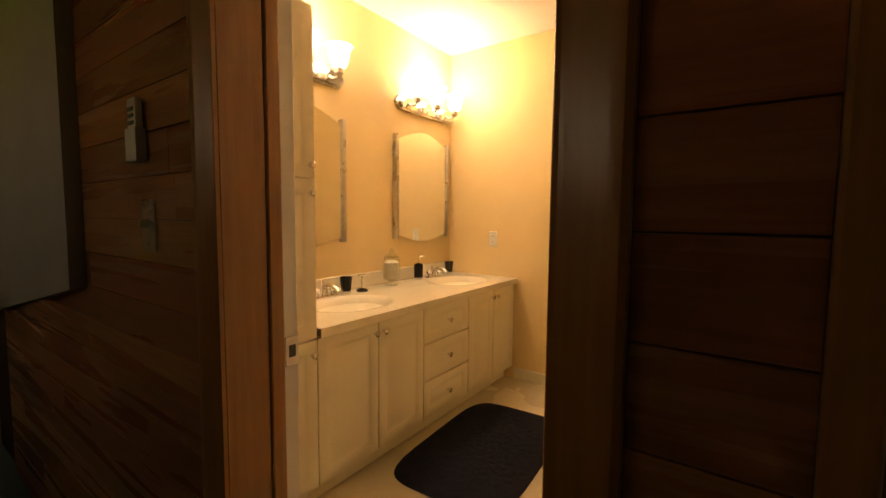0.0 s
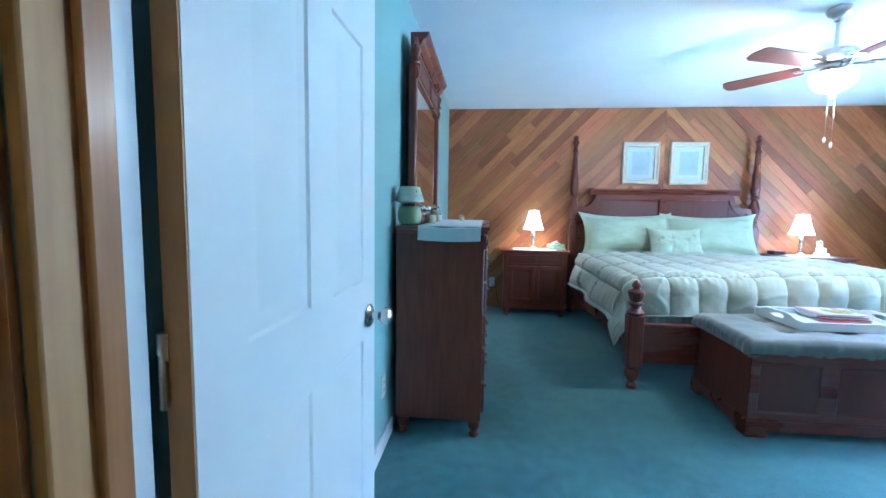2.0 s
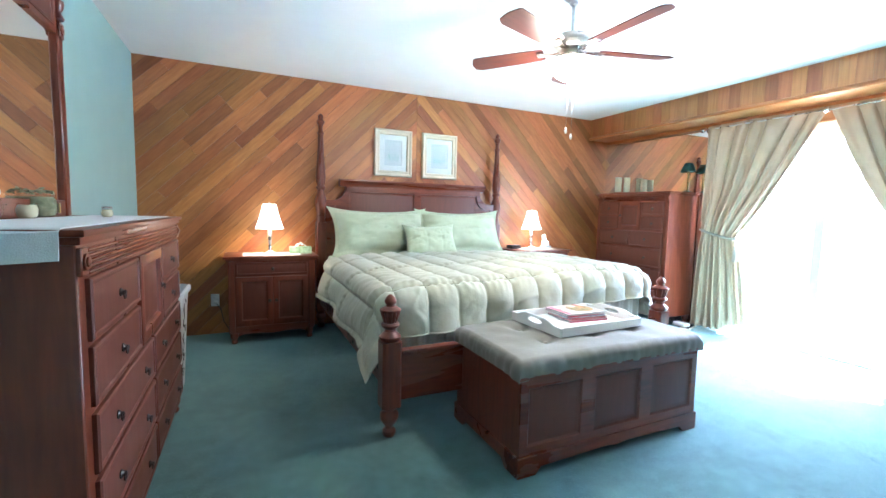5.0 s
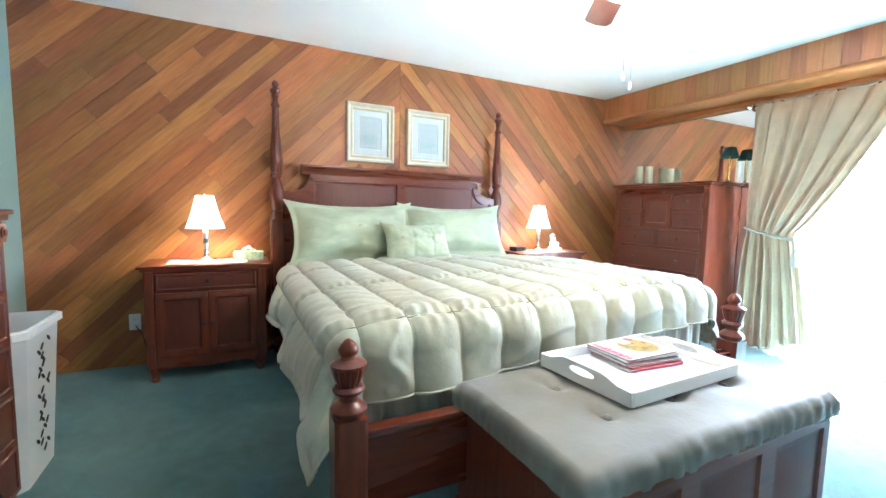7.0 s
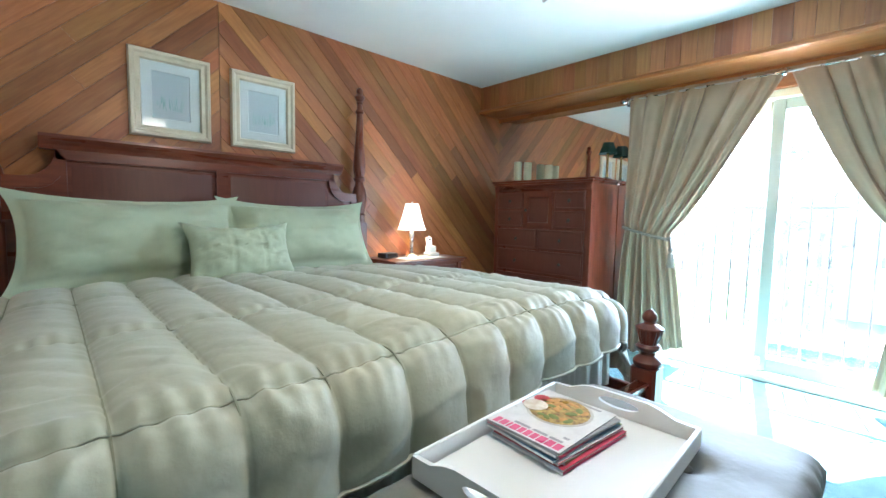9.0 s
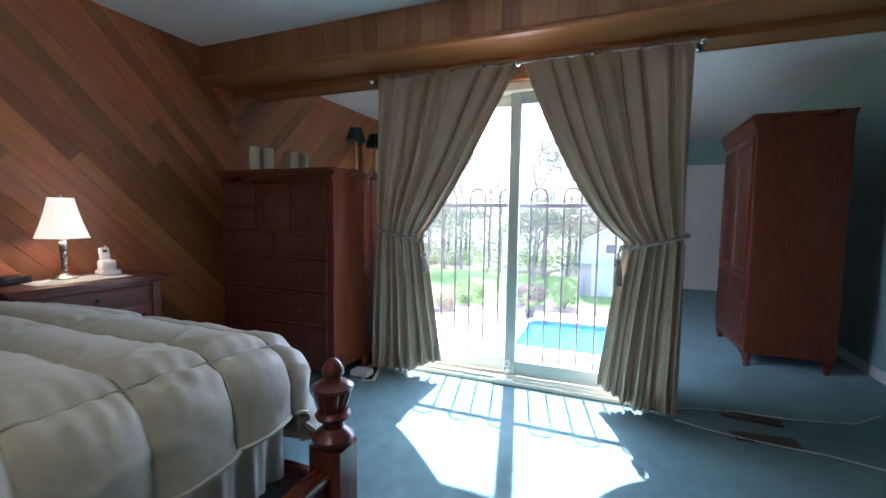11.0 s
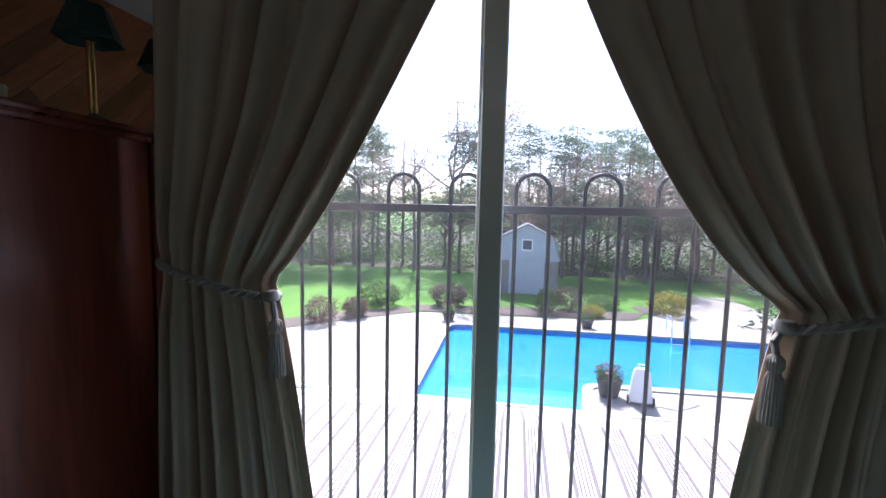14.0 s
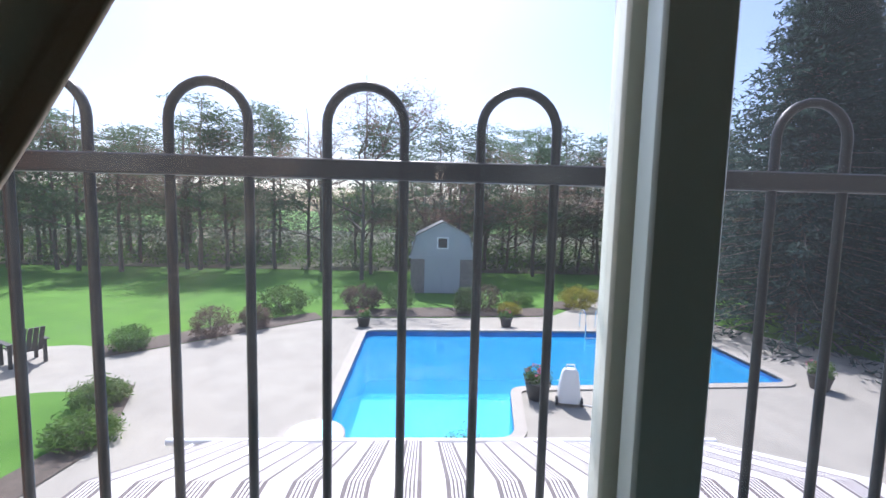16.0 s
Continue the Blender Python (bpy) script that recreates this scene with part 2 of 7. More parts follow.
def box(bm, x0, x1, y0, y1, z0, z1, bev=0.0, seg=1):
    vs = [bm.verts.new((x, y, z)) for x in (x0, x1) for y in (y0, y1) for z in (z0, z1)]
    fs = [bm.faces.new([vs[i] for i in q]) for q in ((0, 1, 3, 2), (4, 6, 7, 5), (0, 4, 5, 1), (2, 3, 7, 6), (0, 2, 6, 4), (1, 5, 7, 3))]
    if bev:
        es = list({e for f in fs for e in f.edges})
        bmesh.ops.bevel(bm, geom=es, offset=bev, segments=seg, affect="EDGES", profile=0.6)
    return bm


def B(*a, bev=0.0, seg=1):
    return box(bmesh.new(), *a, bev=bev, seg=seg)


def prism(bm, pts, axis, d0, d1):
    """A polygon drawn in the plane across an axis, drawn out along it. x: (y, z), y: (x, z), z: (x, y)."""
    def at(p, d):
        return {"x": (d, p[0], p[1]), "y": (p[0], d, p[1]), "z": (p[0], p[1], d)}[axis]
    a, b = [bm.verts.new(at(p, d0)) for p in pts], [bm.verts.new(at(p, d1)) for p in pts]
    bm.faces.new(a)
    bm.faces.new(b[::-1])
    for i in range(len(pts)):
        j = (i + 1) % len(pts)
        bm.faces.new((a[j], a[i], b[i], b[j]))
    return bm


def lathe(bm, prof, seg=20, cx=0.0, cy=0.0, twist=0.0, flute=0, depth=0.0):
    """Turns a profile of (radius, height) about an upright axis; flute: number of grooves, depth: how deep."""
    rows = []
    for k, (r, z) in enumerate(prof):
        row = []
        for i in range(seg):
            a = 2 * math.pi * i / seg
            q = r * (1 - depth * (0.5 + 0.5 * math.cos(flute * a + twist * z))) if flute else r
            row.append(bm.verts.new((cx + q * math.cos(a), cy + q * math.sin(a), z)))
        rows.append(row)
    for a, b in zip(rows, rows[1:]):
        for i in range(seg):
            j = (i + 1) % seg
            bm.faces.new((a[i], a[j], b[j], b[i]))
    bm.faces.new(rows[0][::-1])
    bm.faces.new(rows[-1])
    return bm


def tube(bm, pts, r, seg=8, closed=False):
    """A round bar along a line of points; r may be one radius or one a point."""
    pts = [Vector(p) for p in pts]
    n = len(pts)
    rs = r if isinstance(r, (list, tuple)) else [r] * n
    rows, up = [], None
    for i, p in enumerate(pts):
        d = (pts[(i + 1) % n] - pts[i - 1]) if closed else (pts[min(i + 1, n - 1)] - pts[max(i - 1, 0)])
        d.normalize()
        if up is None:
            up = d.orthogonal().normalized()
        up = (up - d * up.dot(d)).normalized()
        w = d.cross(up)
        rows.append([bm.verts.new(p + rs[i] * (math.cos(2 * math.pi * k / seg) * up + math.sin(2 * math.pi * k / seg) * w)) for k in range(seg)])
    for i in range(n if closed else n - 1):
        a, b = rows[i], rows[(i + 1) % n]
        for k in range(seg):
            j = (k + 1) % seg
            bm.faces.new((a[k], a[j], b[j], b[k]))
    if not closed:
        bm.faces.new(rows[0][::-1])
        bm.faces.new(rows[-1])
    return bm


def rings(bm, u0, u1, v0, v1, steps, put, cap=True, back=None):
    """Nested rectangles: steps of (inset, height), laid out by put(u, v, h). Makes fields, frames and raised panels."""
    rows = []
    for ins, h in steps:
        rows.append([bm.verts.new(put(u, v, h)) for u, v in ((u0 + ins, v0 + ins), (u1 - ins, v0 + ins), (u1 - ins, v1 - ins), (u0 + ins, v1 - ins))])
    for a, b in zip(rows, rows[1:]):
        for i in range(4):
            j = (i + 1) % 4
            bm.faces.new((a[i], a[j], b[j], b[i]))
    if cap:
        bm.faces.new(rows[-1])
    return bm


def front(y):
    """Lays rings out on a face that looks towards -y."""
    return lambda u, v, h: (u, y - h, v)


def grid(bm, nu, nv, put, close_u=False):
    rows = [[bm.verts.new(put(i / nu, j / nv)) for i in range(nu + (0 if close_u else 1))] for j in range(nv + 1)]
    for a, b in zip(rows, rows[1:]):
        for i in range(nu):
            j = (i + 1) % len(a)
            bm.faces.new((a[i], a[j], b[j], b[i]))
    return bm


def clip(poly, a, b, c):
    """The part of a polygon where a*x + b*y <= c."""
    out = []
    for (x0, y0), (x1, y1) in zip(poly, poly[1:] + poly[:1]):
        d0, d1 = a * x0 + b * y0 - c, a * x1 + b * y1 - c
        if d0 <= 0:
            out.append((x0, y0))
        if d0 * d1 < 0:
            k = d0 / (d0 - d1)
            out.append((x0 + k * (x1 - x0), y0 + k * (y1 - y0)))
    return out


def smooth(a, b, x):
    k = min(1, max(0, (x - a) / (b - a)))
    return k * k * (3 - 2 * k)

# ---- structure ----
H, HALL_H = 2.458, 2.42
WX, MX = 5.60, 5.38      # outside face of the window wall, mirror plane
HY = 5.60                # panelled wall
BY = 0.68                # wall with the bedroom door, room side
DY0, DY1 = 2.24, 4.06    # glass door opening
G = -2.55                # garden level


def wall(name, boxes, material, label):
    bm = bmesh.new()
    for b in boxes:
        box(bm, *b)
    return solo(name, bm, material, label, "wall", kind="structure", sharp=0)


solo("floor", B(-0.12, 5.75, 0.57, 5.72, -0.12, 0.0), CARPET, "deep green cut-pile bedroom carpet", "floor", kind="structure", sharp=0)
solo("floor_hall", B(-3.2, 1.6, -1.6, 0.57, -0.12, 0.0), CARPET, "green carpet of the dark hallway", "floor", kind="structure", sharp=0)
solo("floor_bathroom", B(-2.2, -0.12, 0.57, 3.15, -0.12, 0.0), FLOORT, "cream vinyl bathroom floor", "floor", kind="structure", sharp=0)
solo("ceiling", B(-0.12, 5.75, 0.57, 5.72, H, H + 0.12), CEIL, "white stippled bedroom ceiling", "ceiling", kind="structure", sharp=0)
solo("ceiling_hall", B(-3.2, 1.6, -1.6, 0.57, HALL_H, HALL_H + 0.12), CEIL, "white hallway ceiling in shade", "ceiling", kind="structure", sharp=0)
solo("ceiling_bathroom", B(-2.2, -0.12, 0.57, 3.15, 2.50, 2.62), CEIL, "white bathroom ceiling", "ceiling", kind="structure", sharp=0)
WALL_LEFT = wall("wall_left", [(-0.06, 0, 0.68, HY, 0, H)], TEAL, "pale teal painted wall behind the dresser")
wall("wall_back", [(1.0, 5.75, 0.58, BY, 0, H), (0.005, 0.115, 0.58, BY, 0, H), (0.115, 1.0, 0.58, BY, 2.06, H)], TEAL, "pale teal painted wall with the bedroom doorway")
WALL_HB = wall("wall_headboard", [(-0.12, 5.75, HY + 0.014, HY + 0.12, 0, H)], DARKGAP, "wall clad in diagonal cedar planks meeting in chevrons")
WALL_WIN = wall("wall_window", [(MX + 0.02, WX, BY, DY0, 0, H), (MX + 0.02, WX, DY1, HY, 0, H), (MX + 0.02, WX, DY0, DY1, 2.04, H)], TRIMH, "wooden wall around the sliding glass door")
# hallway and bathroom
wall("wall_hall_front", [(-3.2, -0.85, 0.443, 0.575, 0, HALL_H), (-0.192, 0.005, 0.443, 0.575, 0, HALL_H), (-0.85, -0.192, 0.443, 0.575, 2.05, HALL_H)], DARKGAP,
     "hallway wall clad in horizontal cedar boards")
wall("wall_hall_side", [(-0.06, 0.005, 0.575, 0.68, 0, HALL_H)], DARKGAP, "short cedar return beside the bedroom door")
wall("wall_hall_door", [(1.0, 1.6, 0.575, 0.58, 0, H), (0.06, 1.0, 0.575, 0.58, 2.06, H)], WHITE, "hallway side of the bedroom door wall")
# Unseen closing walls; the gap from x -2.4 to -1.6 is added for light.
wall("wall_hall_back", [(-3.2, -2.4, -1.72, -1.6, 0, HALL_H), (-1.6, 1.6, -1.72, -1.6, 0, HALL_H), (-2.4, -1.6, -1.72, -1.6, 0, 1.55), (-2.4, -1.6, -1.72, -1.6, 2.05, HALL_H), (1.6, 1.72, -1.72, 0.68, 0, HALL_H), (-3.32, -3.2, -1.72, 0.56, 0, HALL_H)], mat("cream_hall_paint", (0.80, 0.66, 0.46), (0.77, 0.63, 0.43), 0.6, scale=4, bump=0.12, bscale=80), "unseen cream walls closing the hallway, with an added light opening")
for nm, b in (("wall_bath_west", (-2.15, -2.03, 0.575, 3.025, 0, 2.5)), ("wall_bath_north", (-2.03, -0.06, 2.905, 3.025, 0, 2.5)), ("wall_bath_east", (-0.12, -0.06, 0.59, 2.905, 0, 2.5)),
              ("wall_bath_south", (-2.03, -0.85, 0.575, 0.585, 0, 2.5))):
    wall(nm, [b], BATHWALL, "warm yellow painted bathroom wall")
# Unseen amber pane, added to turn sky light warm in the hall.
light_pane = solo("added_hall_window", B(-2.4, -1.6, -1.665, -1.655, 1.55, 2.05), glass("amber_light_tint", (1.0, 0.80, 0.58)), "unseen amber pane added to warm the hallway light", "window", kind="structure", sharp=0)
light_pane.visible_shadow = True
bm = bmesh.new()
for b in ((-1.42, -0.12, 2.89, 2.905), (-0.135, -0.12, 0.6, 2.89)):
    box(bm, *b, 0, 0.085, bev=0.004)
solo("baseboard_bathroom", bm, CABINET, "cream bathroom baseboard", "baseboard", kind="structure")
bm = bmesh.new()
box(bm, 0, 0.014, 0.7, 2.45, 0, 0.085, bev=0.004)
box(bm, 0, 0.014, 4.0, HY, 0, 0.085, bev=0.004)
box(bm, 1.0, 5.3, BY, BY + 0.014, 0, 0.085, bev=0.004)
solo("baseboard", bm, WHITE, "white painted baseboard above green carpet", "baseboard", kind="structure")

# beam over the glass door: boxed, boarded upright, with a moulding along its foot
BX = 5.07
solo("beam", B(BX + 0.014, MX + 0.02, BY, HY, 2.19, H), TRIMH, "wood-clad boxed beam along the ceiling above the glass door", "beam", kind="structure", sharp=0)
bm = bmesh.new()
prism(bm, [(BX - 0.022, 2.19), (BX + 0.014, 2.185), (BX + 0.014, 2.232), (BX - 0.004, 2.230), (BX - 0.014, 2.218), (BX - 0.026, 2.206)], "y", BY, HY)
solo("trim", bm, TRIMH, "light wooden moulding along the foot of the beam", "trim", kind="structure")
bm = bmesh.new()
box(bm, MX - 0.012, MX + 0.02, BY, HY, 2.145, 2.19, bev=0.004)
solo("trim", bm, TRIMH, "dark wooden rail over the wall mirrors", "trim", kind="structure")
box_z = 2.04
solo("trim", B(MX - 0.006, MX + 0.02, DY0 - 0.04, DY1 + 0.04, box_z, 2.145), TRIMH, "orange wooden header above the glass door", "trim", kind="structure")

# wall mirrors on both sides of the glass door
for y0, y1 in ((DY1 + 0.03, HY - 0.005), (BY + 0.01, DY0 - 0.03)):
    solo("wall_mirror", B(MX, MX + 0.018, y0, y1, 0.004, 2.145), MIRROR, "frameless full-height wall mirror beside the glass door", "mirror", group="wall mirrors", sharp=0)


# ---- sliding glass door ----
SX = 5.45


def glass_panel(parent, y0, y1, x, material, stile, pane):
    """One framed pane: two stiles, two rails and the glass."""
    z0, z1 = 0.055, 1.985
    for a, b in ((y0, y0 + stile), (y1 - stile, y1)):
        part("stile", B(x, x + 0.035, a, b, z0, z1, bev=0.004), material, parent)
    part("rail", B(x + 0.001, x + 0.034, y0 + stile, y1 - stile, z0, z0 + 0.10, bev=0.004), material, parent)
    part("rail", B(x + 0.001, x + 0.034, y0 + stile, y1 - stile, z1 - 0.075, z1, bev=0.004), material, parent)
    g = part("pane", B(x + 0.014, x + 0.020, y0 + stile, y1 - stile, z0 + 0.10, z1 - 0.075), pane, parent, sharp=0)
    g.visible_shadow = False


slider = thing("sliding_door_1", pose(0, 0, 0), "cream-framed sliding glass door, closed, between taupe curtains", "door", kind="structure")
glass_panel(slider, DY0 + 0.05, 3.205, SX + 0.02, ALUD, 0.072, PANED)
glass_panel(slider, 3.150, DY1 - 0.05, SX + 0.065, ALU, 0.068, PANE)
for nm, b in (("jamb", (SX - 0.03, SX + 0.12, DY0, DY0 + 0.05, 0.0, 2.04)), ("jamb", (SX - 0.03, SX + 0.12, DY1 - 0.05, DY1, 0.0, 2.04)),
              ("head", (SX - 0.03, SX + 0.12, DY0 + 0.05, DY1 - 0.05, 1.985, 2.04)), ("sill", (SX - 0.045, SX + 0.13, DY0 + 0.05, DY1 - 0.05, 0.0, 0.028))):
    part(nm, B(*b, bev=0.003), ALU, slider)
for x in (SX - 0.028, SX + 0.006, SX + 0.060, SX + 0.104):
    part("track", B(x, x + 0.006, DY0 + 0.06, DY1 - 0.06, 0.028, 0.050, bev=0.001), ALU, slider)
lock = part("lock", B(SX - 0.012, SX + 0.02, 3.165, 3.195, 0.10, 0.16, bev=0.006), ALU, slider, "small cream foot lock with steel bolt")
part("bolt", lathe(bmesh.new(), [(0.011, 0), (0.011, 0.012), (0.006, 0.016)], 12), NICKEL, lock, m=pose(SX - 0.012, 3.18, 0.135, 0, -90, 0))
part("foot_latch", B(SX - 0.05, SX - 0.012, 3.13, 3.26, 0.028, 0.044, bev=0.004), PLASTIC, slider)

# ---- railing outside ----
RX, RS = 5.742, 0.2345
rail = thing("balcony_railing", pose(RX, 3.274, 0), "black metal balcony railing with looped bar tops", "railing")
part("top_rail", B(-0.016, 0.016, -1.6, 1.6, 1.228, 1.258, bev=0.003), BLACK, rail)
part("bottom_rail", B(-0.012, 0.012, -1.6, 1.6, -0.02, 0.006, bev=0.003), BLACK, rail)
hoop = []
r = RS / 4
pts = [(0, -r, -0.02), (0, -r, 0.6), (0, -r, 1.368 - r)]
pts += [(0, -r * math.cos(math.pi * k / 14), 1.368 - r + r * math.sin(math.pi * k / 14)) for k in range(1, 14)]
pts += [(0, r, 1.368 - r), (0, r, 0.6), (0, r, -0.02)]
first = part("hoop_bar", tube(bmesh.new(), pts, 0.0075, 10), BLACK, rail)
for i in range(-6, 7):
    if i == 0:
        continue
    c = new("hoop_bar", first.data)
    c.parent = rail
    c.location = (0, i * RS, 0)
for y in (-1.6, 1.6):
    part("post", B(-0.02, 0.02, y - 0.02, y + 0.02, -0.12, 1.30, bev=0.003), BLACK, rail)
solo("balcony_ledge", B(5.60, 5.80, 1.4, 5.1, -0.20, -0.12, bev=0.01), WHITE, "narrow white ledge under the balcony railing", "ledge", kind="structure")

# ---- curtains ----
CX = 5.325


def curtain(y_out, y_in, tie_out, tie_in, bot_out, bot_in, folds, seed, name_label, sag):
    """A gathered curtain: straight at its outer edge, drawn aside by a cord at 1 m."""
    rng = random.Random(seed)
    ph = [rng.uniform(-1.0, 1.0) for _ in range(folds + 2)]
    am = [rng.uniform(0.35, 1.75) for _ in range(folds + 2)]
    zt, zb, zk = 2.152, 0.018, 1.02

    def put(s, v):
        z = zb + (zt - zb) * v
        if z > zk:
            k = (z - zk) / (zt - zk)
            e = k ** sag
            yo = tie_out + (y_out - tie_out) * min(1, k * 3.2) ** 0.5
            yi = tie_in + (y_in - tie_in) * e
            full = k
        else:
            k = (zk - z) / (zk - zb)
            yo = tie_out + (bot_out - tie_out) * k ** 0.7
            yi = tie_in + (bot_in - tie_in) * k ** 0.8
            full = 0.9 * k
        w = abs(yi - yo)
        q = s * folds
        i = int(min(q, folds - 1e-6))
        wob = ph[i] * (1 - (q - i)) + ph[i + 1] * (q - i)
        a = 2 * math.pi * (q + 0.26 * wob + 0.16 * wob * math.sin(z * 2.0 + seed))
        amp = 0.012 + 0.022 * (1 - min(1, w / 1.0)) + 0.010 * full
        amp *= am[i] * (1 - (q - i)) + am[i + 1] * (q - i)
        amp *= 1 - 0.9 * smooth(0.90, 0.99, s)
        gather = 1 - 0.45 * math.exp(-((z - zk) / 0.10) ** 2)
        top = (1 - 0.6 * smooth(2.02, 2.12, z)) * (1 - 0.5 * math.exp(-((z - 2.125) / 0.012) ** 2))
        x = CX - 0.0035 * noise.noise((s * 26, z * 2.2, seed * 3.1)) - amp * gather * top * (math.sin(a) + 0.35 * math.sin(2.3 * a + 1.1 + seed)) - 0.035 * math.exp(-((z - zk - 0.12) / 0.22) ** 2) * math.sin(math.pi * s)
        y = yo + (yi - yo) * (s + 0.012 * math.sin(a * 1.0 + 2 * z))
        if z < 0.12:
            x -= 0.012 * math.sin(3 * a)
        zz = z + 0.11 * smooth(0.45, 1.0, s) * (1 - v) ** 4
        return (x, y, zz)

    bm = grid(bmesh.new(), folds * 14, 80, put)
    ob = part("cloth", bm, CURTAIN, None, sharp=0)
    ob.data.shade_smooth()
    sol = ob.modifiers.new("thickness", "SOLIDIFY")
    sol.thickness = 0.003
    th = thing("curtain", pose(0, 0, 0), name_label, "curtain", group="curtains at the glass door")
    ob.parent = th
    # cord round the gathered cloth
    yc, hw = (tie_out + tie_in) / 2, abs(tie_in - tie_out) / 2 + 0.012
    sg = 1 if tie_in > tie_out else -1
    bm = bmesh.new()
    for off in (0.0, math.pi):
        pts = []
        for k in range(120):
            a = 2 * math.pi * k / 120
            tw = a * 22 + off
            zz = zk - 0.045 * sg * math.sin(a)
            pts.append((CX - 0.005 + (0.066 + 0.006 * math.cos(tw)) * math.cos(a), yc + (hw + 0.004 * math.cos(tw)) * math.sin(a), zz + 0.007 * math.sin(tw)))
        tube(bm, pts, 0.0075, 6, closed=True)
    cord = part("tieback_cord", bm, ROPE, th, "twisted grey tieback cord with a tassel")
    ty = tie_in + sg * 0.035
    tas = part("tassel", lathe(bmesh.new(), [(0.006, 0), (0.014, -0.007), (0.016, -0.020), (0.010, -0.030), (0.015, -0.040), (0.018, -0.07), (0.021, -0.115), (0.004, -0.117)],
                               40, flute=20, depth=0.12), ROPE, cord, m=pose(CX - 0.05, ty, 0.925) @ Matrix.Diagonal((1.25, 1.25, 1.42, 1)))
    part("knot", tube(bmesh.new(), [(CX - 0.04, ty - sg * 0.02, zk - 0.03), (CX - 0.048, ty + 0.006, 0.955), (CX - 0.05, ty, 0.924)], 0.008, 8), ROPE, cord)
    bm = lathe(bmesh.new(), [(0.014, -0.015), (0.022, -0.008), (0.024, 0.004), (0.018, 0.016)], 16)
    part("toggle", bm, ROPE, cord, m=pose(CX - 0.04, ty - sg * 0.02, zk - 0.035))
    return th


curtain(4.150, 3.105, 4.135, 3.780, 4.200, 3.630, 7, 3, "taupe curtain tied back with a tasselled cord beside the glass door", 0.84)
curtain(2.165, 3.115, 2.150, 2.462, 2.150, 2.600, 7, 8, "taupe curtain gathered by a twisted cord at the glass door", 0.68)
rod = thing("curtain_rod", pose(CX, 3.14, 2.125), "slim metal curtain rod with ball finials under the beam", "curtain rod")
part("bar", tube(bmesh.new(), [(0, -1.0, 0), (0, 0, 0), (0, 1.05, 0)], 0.009, 10), NICKEL, rod)
for y in (-1.015, 1.065, 0.0):
    bm = bmesh.new()
    bmesh.ops.create_uvsphere(bm, u_segments=16, v_segments=10, radius=0.026)
    part("finial", bm, CHROME, rod, m=pose(0, y, 0))
for y in (-0.985, 0.0, 1.03):
    part("bracket", B(-0.008, 0.058, y - 0.008, y + 0.008, -0.012, 0.02, bev=0.002), NICKEL, rod)

# ---- bed ----
bed = thing("bed", pose(2.542, 5.51, 0), "cherry four-poster king bed with turned posts and panelled headboard", "bed")
PW = 1.0155  # half distance between posts


def sq_rings(bm, z0, z1, h0, h1, cx, cy):
    """A square tapered block with chamfered arrises."""
    def ring(z, h):
        c = h * 0.78
        return [bm.verts.new((cx + x, cy + y, z)) for x, y in ((h, -c), (h, c), (c, h), (-c, h), (-h, c), (-h, -c), (-c, -h), (c, -h))]
    a, b = ring(z0, h0), ring(z1, h1)
    for i in range(8):
        j = (i + 1) % 8
        bm.faces.new((a[i], a[j], b[j], b[i]))
    bm.faces.new(a[::-1])
    bm.faces.new(b)


FOOT_TURN = [(0.030, 0), (0.036, 0.012), (0.036, 0.03), (0.022, 0.045), (0.024, 0.055), (0.045, 0.085), (0.050, 0.105), (0.048, 0.125), (0.034, 0.14), (0.042, 0.155), (0.046, 0.165)]


def head_post(x):
    p = part("head_post", bmesh.new(), CHERRYV, bed, "tall turned post with a spiral-carved vase and finial")
    bm = bmesh.new()
    lathe(bm, FOOT_TURN, 20)
    sq_rings(bm, 0.165, 1.06, 0.050, 0.050, 0, 0)
    lathe(bm, [(0.046, 1.06), (0.050, 1.075), (0.040, 1.10), (0.046, 1.12), (0.036, 1.135), (0.040, 1.16), (0.054, 1.23), (0.058, 1.27), (0.052, 1.31), (0.034, 1.36),
               (0.030, 1.38), (0.044, 1.395), (0.046, 1.41), (0.034, 1.425)], 20)
    lathe(bm, [(0.034, 1.425), (0.046, 1.46), (0.050, 1.51), (0.046, 1.58), (0.038, 1.66), (0.031, 1.74)], 40, twist=36, flute=10, depth=0.16)
    lathe(bm, [(0.031, 1.74), (0.027, 1.86), (0.024, 1.915), (0.034, 1.925), (0.034, 1.935), (0.022, 1.95), (0.020, 1.99), (0.028, 2.0), (0.022, 2.01), (0.037, 2.03), (0.040, 2.045),
               (0.024, 2.062), (0.020, 2.07), (0.027, 2.085), (0.025, 2.10), (0.012, 2.115), (0.002, 2.12)], 20)
    bm.to_mesh(p.data)
    bm.free()
    p.data.shade_smooth()
    p.data.set_sharp_from_angle(angle=radians(40))
    p.location = (x, 0, 0)
    return p


